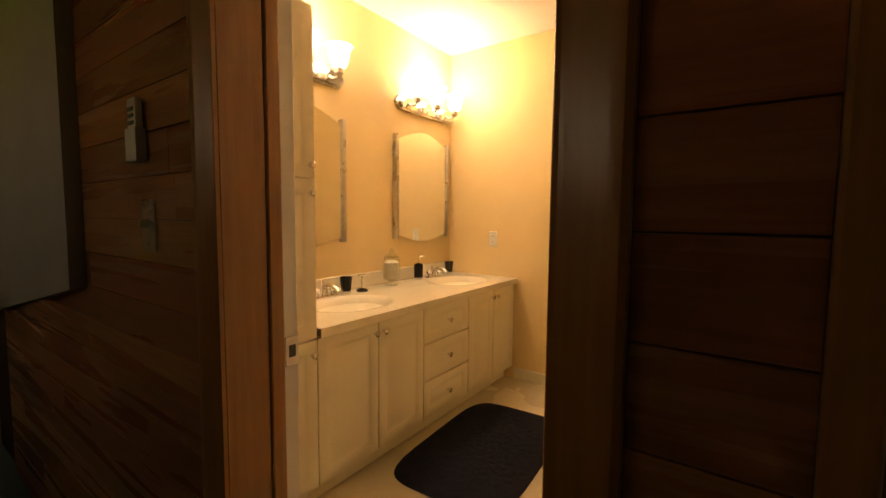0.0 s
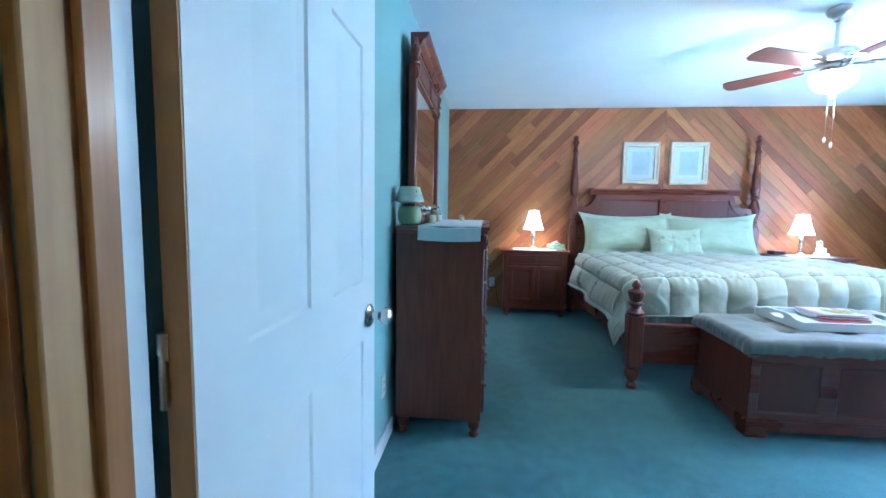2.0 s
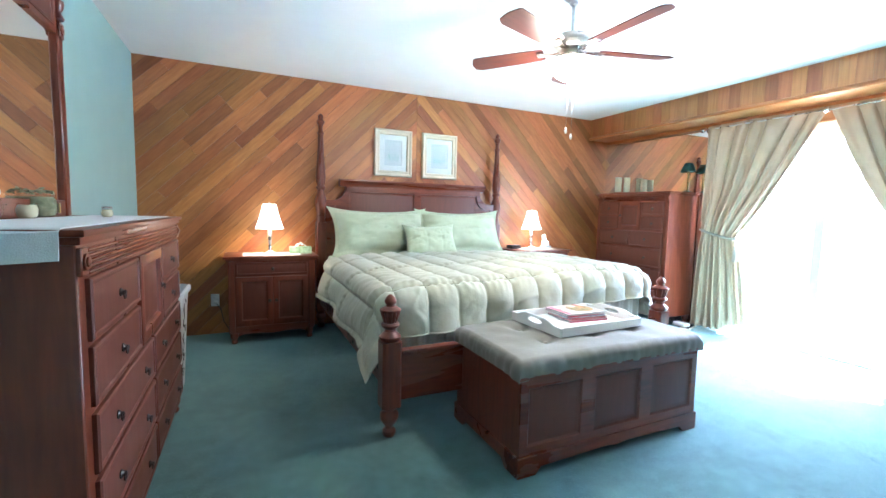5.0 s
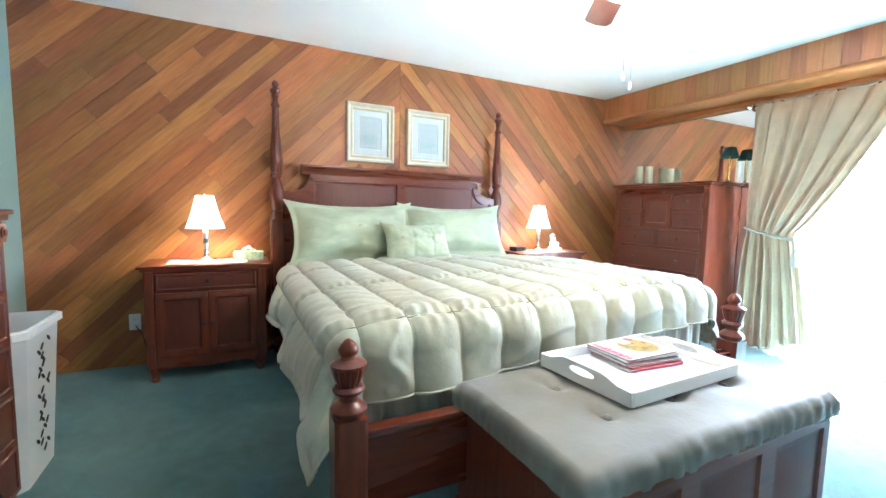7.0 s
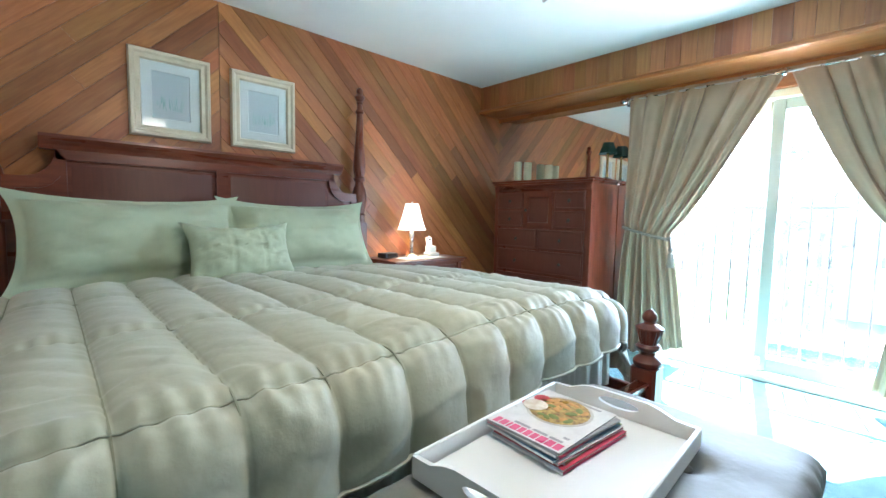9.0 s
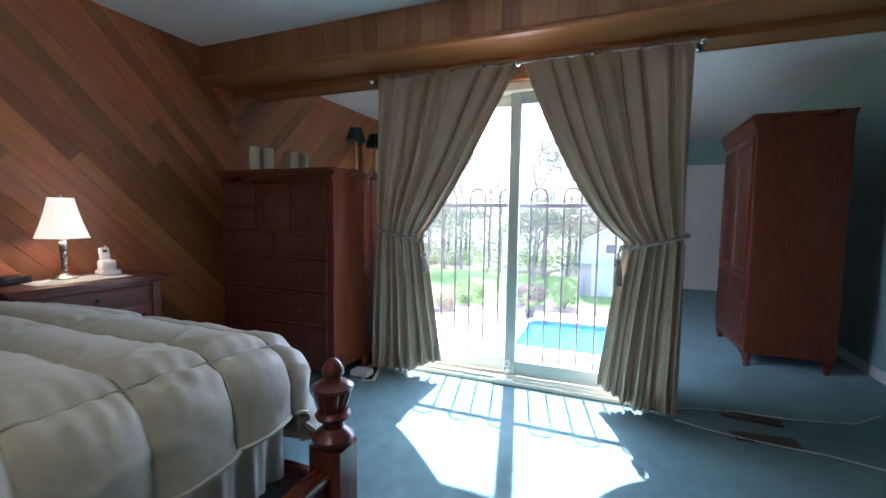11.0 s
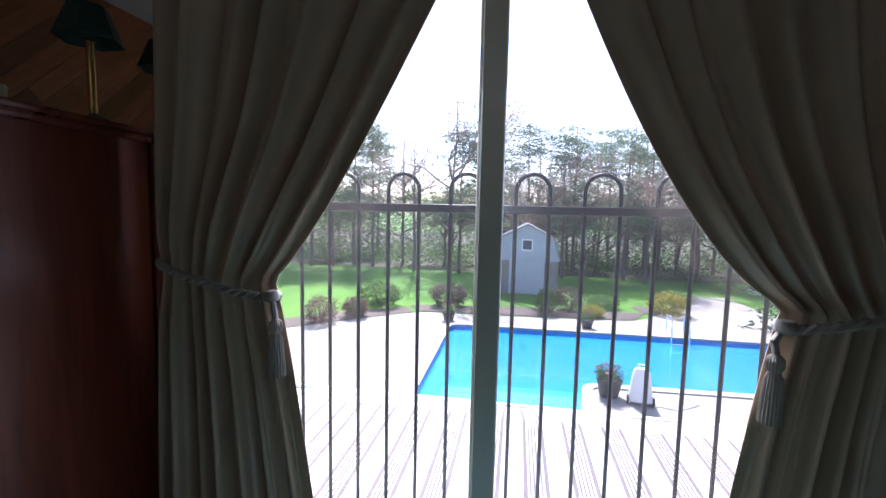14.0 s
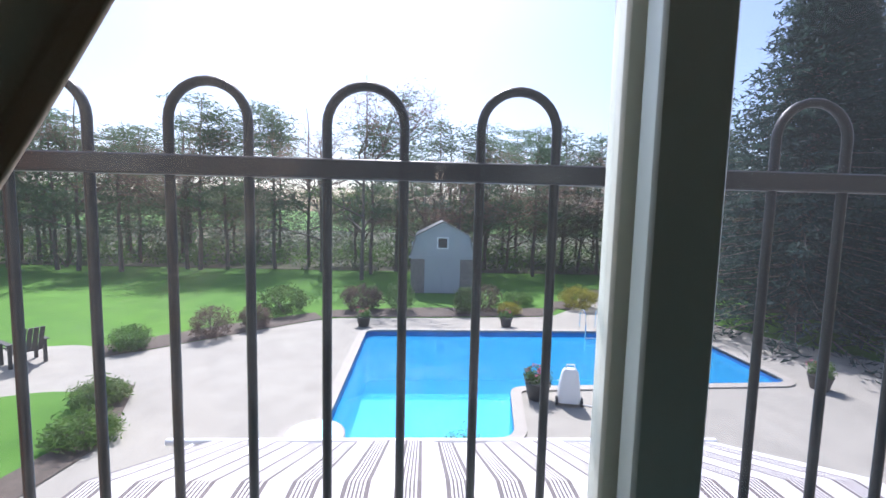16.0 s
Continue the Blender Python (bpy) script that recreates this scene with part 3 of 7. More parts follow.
def foot_post(x):
    bm = bmesh.new()
    lathe(bm, FOOT_TURN, 24)
    sq_rings(bm, 0.165, 0.515, 0.052, 0.052, 0, 0)
    lathe(bm, [(0.046, 0.515), (0.056, 0.525), (0.058, 0.54), (0.048, 0.552), (0.030, 0.566), (0.028, 0.578), (0.046, 0.592), (0.050, 0.602), (0.042, 0.612)], 24)
    lathe(bm, [(0.034, 0.612), (0.044, 0.635), (0.052, 0.66), (0.054, 0.672)], 36, flute=12, depth=0.14)
    lathe(bm, [(0.055, 0.672), (0.056, 0.682), (0.040, 0.692), (0.024, 0.698), (0.022, 0.706), (0.030, 0.716), (0.031, 0.728), (0.022, 0.745), (0.010, 0.757), (0.002, 0.760)], 24)
    return part("foot_post", bm, CHERRYV, bed, "short turned foot post with an urn finial", m=pose(x, -2.275, 0))


for sx in (-1, 1):
    head_post(sx * PW)
    foot_post(sx * PW)
    part("side_rail", B(sx * PW - 0.014, sx * PW + 0.014, -2.23, -0.04, 0.235, 0.42, bev=0.004), CHERRY, bed)
bm = bmesh.new()
box(bm, -PW + 0.045, PW - 0.045, -2.295, -2.258, 0.19, 0.435, bev=0.004)
box(bm, -PW + 0.045, PW - 0.045, -2.305, -2.248, 0.435, 0.462, bev=0.008, seg=2)
part("foot_rail", bm, CHERRY, bed)
# headboard: panelled frame with hollow shoulders under a moulded cornice
bm = bmesh.new()
xo, xi = PW - 0.04, 0.79


def arc(x0, z0, x1, z1, n=10):
    """A hollow quarter curve from the high inner point down to the low outer one."""
    return [(x0 + (x1 - x0) * (1 - math.cos(math.pi / 2 * k / n)), z0 + (z1 - z0) * math.sin(math.pi / 2 * k / n)) for k in range(n + 1)]


outer = arc(0.775, 1.43, 0.90, 1.285) + [(xo, 1.285), (xo, 0.35)]
prof = [(-x, z) for x, z in outer[::-1]] + outer
prism(bm, prof, "y", -0.012, 0.022)
part("headboard", bm, CHERRY, bed)
bm = bmesh.new()
inn = arc(0.735, 1.375, 0.865, 1.225) + [(xo, 1.225)]
out2 = arc(0.775, 1.43, 0.90, 1.285) + [(xo, 1.285)]
for sg in (-1, 1):
    a = [(sg * x, z) for x, z in out2]
    b = [(sg * x, z) for x, z in inn]
    for i in range(len(a) - 1):
        prism(bm, [a[i], a[i + 1], b[i + 1], b[i]], "y", -0.032, -0.012)
    box(bm, min(sg * xo, sg * (xo - 0.05)), max(sg * xo, sg * (xo - 0.05)), -0.031, -0.012, 0.4, 1.225)
box(bm, -0.775, 0.775, -0.032, -0.012, 1.375, 1.43)
box(bm, -0.034, 0.034, -0.031, -0.012, 0.4, 1.375)
part("headboard_frame", bm, CHERRY, bed)
bm = bmesh.new()
prism(bm, [(0.03, 1.425), (-0.034, 1.425), (-0.040, 1.44), (-0.046, 1.452), (-0.060, 1.462), (-0.064, 1.475), (-0.072, 1.482), (-0.072, 1.497), (0.03, 1.497)], "x", -0.835, 0.835)
part("cornice", bm, CHERRY, bed)
for sg in (-1, 1):
    bm = bmesh.new()
    x0, x1 = (0.034, 0.735) if sg > 0 else (-0.735, -0.034)
    rings(bm, x0, x1, 0.45, 1.37, [(0, 0.0), (0.01, -0.006), (0.03, 0.002)], front(-0.014))
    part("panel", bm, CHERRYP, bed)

# mattress, skirt, comforter, pillows
solo("mattress", B(1.60, 3.485, 3.43, 5.44, 0.30, 0.66, bev=0.06, seg=3), SATIN, "king mattress under the sage comforter on the bed", "mattress")
bm = bmesh.new()


def skirt(u, v):
    per = [(1.56, 5.3), (1.56, 3.385), (3.525, 3.385), (3.525, 5.3)]
    ls = [1.915, 1.965, 1.915]
    d = u * sum(ls)
    k = 0
    while k < 2 and d > ls[k]:
        d -= ls[k]
        k += 1
    (x0, y0), (x1, y1) = per[k], per[k + 1]
    q = d / ls[k]
    nx, ny = ((-1, 0), (0, -1), (1, 0))[k]
    w = 0.012 * math.sin(u * 330) + 0.006 * math.sin(u * 777)
    return (x0 + (x1 - x0) * q + nx * w * (1 - v * 0.6), y0 + (y1 - y0) * q + ny * w * (1 - v * 0.6), 0.40 + 0.18 * v)


grid(bm, 620, 3, skirt)
solo("bed_skirt", bm, SATIN, "pale ruffled satin skirt between mattress and bed rail", "bed skirt", sharp=0).data.shade_smooth()

QX0, QX1, QY0, QY1, QZ = 1.60, 3.51, 3.455, 5.02, 0.760


def drop(u):
    """How far the comforter hangs down at the foot, more towards the dresser."""
    return 0.365 - 0.135 * u


def quilt(u, v):
    """The comforter laid flat, (u, v) from hem to hem, bent over the mattress and puffed into boxes."""
    side, foot = 0.41, drop(u)
    X, Y = QX0 - side + u * (QX1 - QX0 + 2 * side), QY0 - foot + v * (QY1 - QY0 + foot)
    ex = max(0, QX0 - X) - max(0, X - QX1)
    ey = max(0, QY0 - Y)
    e = math.hypot(ex, ey)
    r = 0.125
    bx, by = min(max(X, QX0), QX1), max(Y, QY0)
    px, py = 0.191, 0.62
    iu, iv = (X - QX0) / px, (Y - QY0 + 0.045) / py
    puff = (abs(math.sin(math.pi * iu)) ** 0.36) * min(1.0, abs(math.sin(math.pi * iv)) * 4.5) ** 0.45
    puff = 0.035 * puff + 0.005 * noise.noise((X * 4, Y * 4, 0.3)) + 0.002 * noise.noise((X * 16, Y * 13, 1.7)) + 0.005 * abs(noise.noise((X * 7 + Y * 9, Y * 3, 4.2))) + 0.004 * abs(noise.noise((X * 11 - Y * 14, X * 6, 8.1))) - 0.022
    sx, sy = abs(iu - round(iu)) * px, abs(iv - round(iv)) * py
    g1, g2 = noise.noise((X * 3, Y * 3, 5.5)), noise.noise((X * 4, Y * 4, 9.5))
    puff += 0.0032 * math.exp(-(sy / 0.07) ** 2) * math.sin(2 * math.pi * X / 0.047 + 5 * g1) * (0.6 + g2)
    puff += 0.0012 * math.exp(-(sx / 0.035) ** 2) * math.sin(2 * math.pi * Y / 0.055 + 6 * g2) * (0.6 + g1)
    fold = 1 - abs(noise.noise((X * 2.6 + 0.8 * Y, Y * 5.5 - X * 1.2, 12.0)))
    puff += 0.005 * max(0, fold - 0.86) / 0.14 * smooth(4.3, 3.5, Y)
    crown = 0.030 * math.sin(math.pi * min(1, max(0, (X - QX0) / (QX1 - QX0)))) ** 0.5 + 0.045 * smooth(2.1, 3.1, X) * smooth(5.05, 4.3, Y)
    if e < 1e-6:
        return (X, Y, QZ + crown + puff)
    dx, dy = -ex / e, -ey / e
    t = e / r
    if t < math.pi / 2:
        o, d, c, s = r * math.sin(t), r * (1 - math.cos(t)), math.sin(t), math.cos(t)
    else:
        w = e - r * math.pi / 2
        o, d, c, s = r + (0.05 + 0.14 * abs(dx) + (0.13 * smooth(4.3, 3.5, Y) if dx < 0 else 0)) * w, r + w, 1.0, 0.0
        flare = 0.03 * math.sin(9 * X + 7 * Y) * min(1, w / 0.2)
        o += flare
    return (bx + dx * (o + c * puff), by + dy * (o + c * puff), QZ + crown * (1 - 0.8 * min(1, e / 0.35)) - d + s * puff)


bm = grid(bmesh.new(), 440, 290, quilt)
cf = thing("comforter", pose(0, 0, 0), "puffy sage-green channel-stitched comforter draped over the bed", "comforter")
q = part("shell", bm, QUILT, cf, sharp=0)
q.data.shade_smooth()
md = q.modifiers.new("thickness", "SOLIDIFY")
md.thickness = 0.018
md.offset = -1
hem = [quilt(k / 160, 0.0) for k in range(161)]
part("hem_piping", tube(bmesh.new(), hem, 0.006, 6), QUILT, cf, "corded comforter hem")
# Darker cords along the stitch lines paint in the seams' crease shade.
SEAM = mat("sage_seam_shade", (0.33, 0.34, 0.255), (0.28, 0.29, 0.22), 0.8, scale=40)
QW = QX1 - QX0 + 0.82
for k in range(-2, 13):
    u_ = (k * 0.191 + 0.41) / QW
    if 0.01 < u_ < 0.99:
        part("channel_seam", tube(bmesh.new(), [Vector(quilt(u_, j / 110)) + Vector((0, -0.004, 0.009)) for j in range(111)], 0.0026, 4), SEAM, cf, sharp=0)
for k in range(3):
    pts = []
    for j in range(201):
        f_ = drop(j / 200)
        pts.append(Vector(quilt(j / 200, (k * 0.62 - 0.045 + f_) / (QY1 - QY0 + f_))) + Vector((0, -0.005, 0.008)))
    part("cross_seam", tube(bmesh.new(), pts, 0.0026, 4), SEAM, cf, sharp=0)
# turned-down sheet band by the pillows
solo("bed_sheet", B(1.575, 3.515, 4.95, 5.42, 0.655, 0.735, bev=0.03, seg=3), PILLOW, "mint fitted sheet at the head of the bed", "sheet")


def pillow_mesh(w, h, d, flange, seed, bands=()):
    bm = bmesh.new()
    n, m_ = 44, 30

    def put(side):
        def f(u, v):
            a, b = 2 * u - 1, 2 * v - 1
            edge = max(abs(a), abs(b))
            core_a, core_b = min(1, abs(a) * (1 + flange)), min(1, abs(b) * (1 + flange * w / h))
            th = d * max(0, (1 - core_a ** 2.6)) ** 0.5 * max(0, (1 - core_b ** 2.4)) ** 0.5
            pinch = 1 - 0.05 * (abs(a) ** 2) * (1 - abs(b)) - 0.0
            ear = 0.055 * abs(a * b) ** 5
            x = a * w / 2 * (1 + ear - 0.075 * (1 - b * b) * abs(a))
            z = h / 2 + b * h / 2 * (1 + 1.6 * ear - 0.085 * (1 - a * a)) - 0.012 * (1 - a * a) * (1 if b > 0 else 0)
            wr = 0.016 * abs(noise.noise((a * 2.2 - b * 9 + seed, a * 5, 6.0 + side))) + 0.018 * noise.noise((a * 3 + seed, b * 3, side)) + 0.014 * abs(noise.noise((a * 7 + b * 6 + seed, b * 4 - a * 3, 2.0 + side)))
            k = min(1, th / (d * 0.4 + 1e-6))
            for q in bands:
                th -= 0.010 * math.exp(-((a - q) / 0.018) ** 2) * k
            return (x, side * (th + wr * k + 0.003), z)
        return f
    grid(bm, n, m_, put(-1))
    grid(bm, n, m_, put(1))
    bmesh.ops.remove_doubles(bm, verts=bm.verts, dist=0.0065)
    return bm


def pillow(x, y, z, w, h, d, tilt, rz, seed, label, flange=0.08, bands=(), material=None, group="bed pillows"):
    ob = solo("pillow", pillow_mesh(w, h, d, flange, seed, bands), material or PILLOW, label, "pillow", group=group, m=pose(x, y, z, tilt, 0, rz), sharp=0)
    ob.data.shade_smooth()
    return ob


pillow(2.085, 5.17, 0.745, 1.00, 0.50, 0.14, -24, 1.5, 1.0, "large mint-green pillow leaning against the headboard")
pillow(2.985, 5.19, 0.745, 0.98, 0.50, 0.14, -24, -1.5, 5.0, "large mint-green pillow with a pressed edge on the bed")
pillow(2.50, 4.92, 0.765, 0.54, 0.335, 0.09, -30, -2, 9.0, "small sage cushion with two stitched bands on the bed", 0.03, (-0.22, 0.36), group="cushion")

# ---- storage bench at the foot of the bed ----
bench = thing("storage_bench", pose(2.542, 2.965, 0, 0, 0, 0), "cherry blanket chest with a tufted grey-green seat", "bench")
BW, BD, BH = 0.605, 0.315, 0.475
bm = bmesh.new()
box(bm, -BW + 0.01, BW - 0.01, -BD + 0.012, BD - 0.012, 0.09, BH - 0.02)
part("body", bm, CHERRYV, bench)
bm = bmesh.new()
pts = [(-BW, 0.0), (-BW + 0.10, 0.0), (-BW + 0.13, 0.035), (-0.06, 0.045), (0, 0.035), (0.06, 0.045), (BW - 0.13, 0.035), (BW - 0.10, 0.0), (BW, 0.0), (BW, 0.095), (-BW, 0.095)]
prism(bm, pts, "y", -BD - 0.006, -BD + 0.016)
prism(bm, pts, "y", BD - 0.016, BD)
for sx in (-1, 1):
    prism(bm, [(-BD + 0.016, 0), (-BD + 0.10, 0), (-BD + 0.13, 0.035), (BD - 0.13, 0.035), (BD - 0.10, 0), (BD - 0.016, 0), (BD - 0.016, 0.095), (-BD + 0.016, 0.095)], "x",
          sx * BW - (0.016 if sx > 0 else 0), sx * BW + (0 if sx > 0 else 0.016))
part("plinth", bm, CHERRY, bench)
bm = bmesh.new()
w3 = (2 * BW - 0.02) / 3
for i in range(3):
    x0 = -BW + 0.01 + i * w3
    rings(bm, x0, x0 + w3, 0.095, BH - 0.02, [(0, 0.0), (0, 0.010), (0.042, 0.010), (0.048, 0.004)], front(-BD + 0.012), cap=False)
part("front_frame", bm, CHERRY, bench)
for i in range(3):
    x0 = -BW + 0.01 + i * w3
    bm = bmesh.new()
    rings(bm, x0 + 0.046, x0 + w3 - 0.046, 0.141, BH - 0.066, [(0, 0.006), (0.006, 0.001), (0.020, 0.001), (0.034, 0.005)], front(-BD + 0.012))
    part("panel", bm, CHERRYP, bench)
part("lid_edge", B(-BW - 0.012, BW + 0.012, -BD - 0.014, BD + 0.012, BH - 0.02, BH, bev=0.006, seg=2), CHERRY, bench)
TUFTS = [(-0.30, -0.10), (0.0, -0.10), (0.30, -0.10), (-0.30, 0.13), (0.0, 0.13), (0.30, 0.13)]


def cushion(u, v):
    a, b = 2 * u - 1, 2 * v - 1
    hw, hd = BW + 0.014, BD + 0.012
    # wraps over the edges: the outer tenth turns down
    def fold(q, h):
        s = abs(q)
        lim = 0.90
        if s <= lim:
            return math.copysign(s / lim * (h - 0.025), q), 0.0
        t = (s - lim) / (1 - lim)
        return math.copysign(h - 0.025 + 0.025 * math.sin(math.pi / 2 * min(1, t * 1.6)), q), t
    x, tx = fold(a, hw)
    y, ty = fold(b, hd)
    t = max(tx, ty)
    z = BH + 0.082 - 0.018 * (abs(a) ** 6 + abs(b) ** 6) - 0.075 * t ** 1.2
    if t == 0:
        for px, py in TUFTS:
            d = math.hypot(x - px, y - py)
            z -= 0.028 * math.exp(-(d / 0.042) ** 2) + 0.008 * math.exp(-(d / 0.11) ** 2)
        z += 0.005 * noise.noise((x * 9, y * 9, 3.0))
    else:
        wob = 0.012 * noise.noise((x * 16, 7.0 * b, 1.0)) if ty > tx else 0.012 * noise.noise((y * 16, 5.0 * a, 2.0))
        if ty > tx:
            y += math.copysign(wob, b)
        else:
            x += math.copysign(wob, a)
    return (x, y, z)


bm = grid(bmesh.new(), 120, 72, cushion)
seat = part("seat", bm, VELVET, bench, "tufted grey-green seat cushion", sharp=0)
seat.data.shade_smooth()
for px, py in TUFTS:
    part("button", lathe(bmesh.new(), [(0.013, -0.006), (0.015, 0.0), (0.010, 0.006), (0.002, 0.008)], 14), VELVET, seat, m=pose(px, py, BH + 0.055))

# ---- tray with magazines ----
tray = thing("serving_tray", pose(2.61, 3.055, BH + 0.082, 0, 0, 2.5), "white wooden tray with cut-out handles on the bench", "tray")
TWX, TWY = 0.302, 0.205
part("base", B(-TWX + 0.012, TWX - 0.012, -TWY + 0.012, TWY - 0.012, 0.0, 0.012), WHITE, tray)
for sy in (-1, 1):
    part("long_side", B(-TWX, TWX, sy * TWY - 0.006, sy * TWY + 0.006, 0.0, 0.05, bev=0.003), WHITE, tray)
for sx in (-1, 1):
    pts = [(-TWY, 0.0), (TWY, 0.0), (TWY, 0.048), (0.15, 0.05), (0.11, 0.066), (0.08, 0.072), (-0.08, 0.072), (-0.11, 0.066), (-0.15, 0.05), (-TWY, 0.048)]
    hole = [(0.058 * math.cos(a) * (1 if abs(math.cos(a)) < 0.8 else 1) + 0, 0.045 + 0.014 * math.sin(a)) for a in [2 * math.pi * k / 20 for k in range(20)]]
    bm = bmesh.new()
    for x in (sx * TWX - 0.006, sx * TWX + 0.006):
        vo, vh = [bm.verts.new((x, *p)) for p in pts], [bm.verts.new((x, *p)) for p in hole]
        es = [bm.edges.new((l[i], l[(i + 1) % len(l)])) for l in (vo, vh) for i in range(len(l))]
        bmesh.ops.triangle_fill(bm, edges=es, use_beauty=True)
        if x == sx * TWX - 0.006:
            keep_o, keep_h = vo, vh
    for l0, l1 in ((keep_o, vo), (keep_h, vh)):
        for i in range(len(l0)):
            j = (i + 1) % len(l0)
            bm.faces.new((l0[i], l0[j], l1[j], l1[i]))
    part("handle_side", bm, WHITE, tray)

PAPERS = {"white": (0.74, 0.72, 0.70), "pink": (0.70, 0.10, 0.22), "red": (0.52, 0.04, 0.07), "grey": (0.36, 0.35, 0.36), "green": (0.22, 0.36, 0.12), "blue": (0.10, 0.22, 0.34)}
PAPER = {k: mat("magazine_" + k, v, None, 0.3, scale=30, spec=0.5) for k, v in PAPERS.items()}
rng = random.Random(4)
z = BH + 0.082 + 0.013
for i, (c, e, t) in enumerate((("pink", "pink", 0.006), ("red", "white", 0.006), ("green", "pink", 0.005), ("white", "red", 0.006), ("blue", "white", 0.005), ("pink", "red", 0.006), ("grey", "white", 0.005), ("white", "grey", 0.006))):
    loose = 0.010 if i < 4 else 0.004
    mg = thing("magazine", pose(2.672 + rng.uniform(-loose, loose) + (0.012 if i < 4 else 0), 3.132 + rng.uniform(-loose, loose) - (0.010 if i < 4 else 0), z, 0, 0, -3 + rng.uniform(-4, 4)),
               "glossy %s magazine in a stack on the white tray" % c, "magazine", group="stack of magazines")
    part("page_block", B(-0.138, 0.136, -0.104, 0.104, 0.0008, t - 0.0008), PAPER[e], mg, sharp=0)
    part("cover", B(-0.14, 0.138, -0.106, 0.106, t - 0.0008, t), PAPER[c], mg, sharp=0)
    part("back_cover", B(-0.14, 0.138, -0.106, 0.106, 0.0, 0.0008), PAPER[c], mg, sharp=0)
    part("spine", B(-0.1412, -0.14, -0.106, 0.106, 0.0, t), PAPER["grey" if i % 2 else "white"], mg, sharp=0)
    z += t
top = mg
FOOD = mat("food_photo_plate", (0.55, 0.38, 0.10), (0.16, 0.07, 0.03), 0.3, scale=55, coarse=0.1, detail=2)
CREAMB = mat("food_photo_bowl", (0.75, 0.70, 0.62), (0.50, 0.36, 0.24), 0.3, scale=40)
REDP = mat("food_photo_tomato", (0.55, 0.03, 0.05), (0.40, 0.02, 0.04), 0.3)
disc = lambda r, h, n=28: prism(bmesh.new(), [(r * math.cos(2 * math.pi * k / n), r * math.sin(2 * math.pi * k / n)) for k in range(n)], "z", 0, h)
PLATE = mat("food_photo_rim", (0.62, 0.58, 0.54), (0.40, 0.36, 0.32), 0.3, scale=18)
GREENS = mat("food_photo_greens", (0.22, 0.28, 0.06), (0.10, 0.14, 0.03), 0.3, scale=50)
TOAST = mat("food_photo_toast", (0.66, 0.36, 0.10), (0.42, 0.18, 0.05), 0.3, scale=40)
part("cover_picture", disc(0.088, 0.0004), PLATE, top, "round photograph of a dish", m=pose(0.042, 0.008, t), sharp=0)
part("cover_picture", disc(0.080, 0.0007), FOOD, top, "round photograph of a dish", m=pose(0.042, 0.008, t), sharp=0)
rng = random.Random(31)
for k in range(26):
    a, r_ = rng.uniform(0, 6.28), 0.066 * math.sqrt(rng.random())
    m_ = pose(0.042 + r_ * math.cos(a), 0.008 + r_ * math.sin(a), t, 0, 0, rng.uniform(0, 180))
    bm = disc(rng.uniform(0.010, 0.017), 0.0009 + 0.00002 * k, 10)
    bmesh.ops.transform(bm, matrix=Matrix.Diagonal((1, 0.62, 1, 1)), verts=bm.verts)
    part("cover_picture", bm, TOAST if k % 3 else GREENS, top, m=m_, sharp=0)
part("cover_picture", disc(0.034, 0.0015), CREAMB, top, "photograph of a small bowl", m=pose(0.022, 0.070, t), sharp=0)
part("cover_picture", disc(0.022, 0.0012), REDP, top, "photograph of red tomatoes", m=pose(0.072, 0.082, t), sharp=0)
part("cover_picture", disc(0.014, 0.0012), REDP, top, "photograph of red tomatoes", m=pose(0.018, 0.095, t), sharp=0)


y_ = -0.098
for w_ in (0.017, 0.018, 0.020, 0.015, 0.015, 0.014, 0.020, 0.007, 0.018, 0.015):
    part("title_block", B(-0.134, -0.106, y_, y_ + w_, t, t + 0.0005), PAPER["pink"], top, "pink title block", sharp=0)
    y_ += w_ + 0.0035
for x_, a, b in ((-0.100, -0.086, -0.052), (-0.100, -0.045, -0.005), (-0.100, 0.003, 0.050), (-0.078, -0.09, -0.075), (0.118, -0.07, 0.03)):
    part("text_line", B(x_, x_ + 0.009, a, b, t, t + 0.0004), PAPER["grey"], top, sharp=0)

# ---- case furniture ----


def drawer(parent, x0, x1, z0, z1, y, pulls=1, name="drawer", material=None):
    """A drawer front with a raised field and ring pulls."""
    bm = bmesh.new()
    rings(bm, x0, x1, z0, z1, [(0.0, -0.004), (0.0, 0.010), (0.005, 0.015), (0.013, 0.015), (0.017, 0.011), (0.030, 0.013)], front(y))
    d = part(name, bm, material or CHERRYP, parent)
    for i in range(pulls):
        px = x0 + (x1 - x0) * (i + 1) / (pulls + 1) if pulls == 1 else x0 + (x1 - x0) * (0.24 + 0.52 * i)
        pull(d, px, (z0 + z1) / 2, y - 0.013)
    return d


def pull(parent, x, z, y):
    bm = lathe(bmesh.new(), [(0.013, 0.0), (0.014, 0.003), (0.009, 0.006), (0.006, 0.012), (0.008, 0.015), (0.002, 0.018)], 14)
    p = part("pull", bm, PULL, parent, "dark pewter ring pull", m=pose(x, y, z, 90, 0, 0))
    pts = [(0.012 * math.cos(a), 0.012 * math.sin(a) - 0.008, 0.012) for a in [2 * math.pi * k / 16 for k in range(16)]]
    part("ring", tube(bmesh.new(), pts, 0.0022, 6, closed=True), PULL, p)
    return p


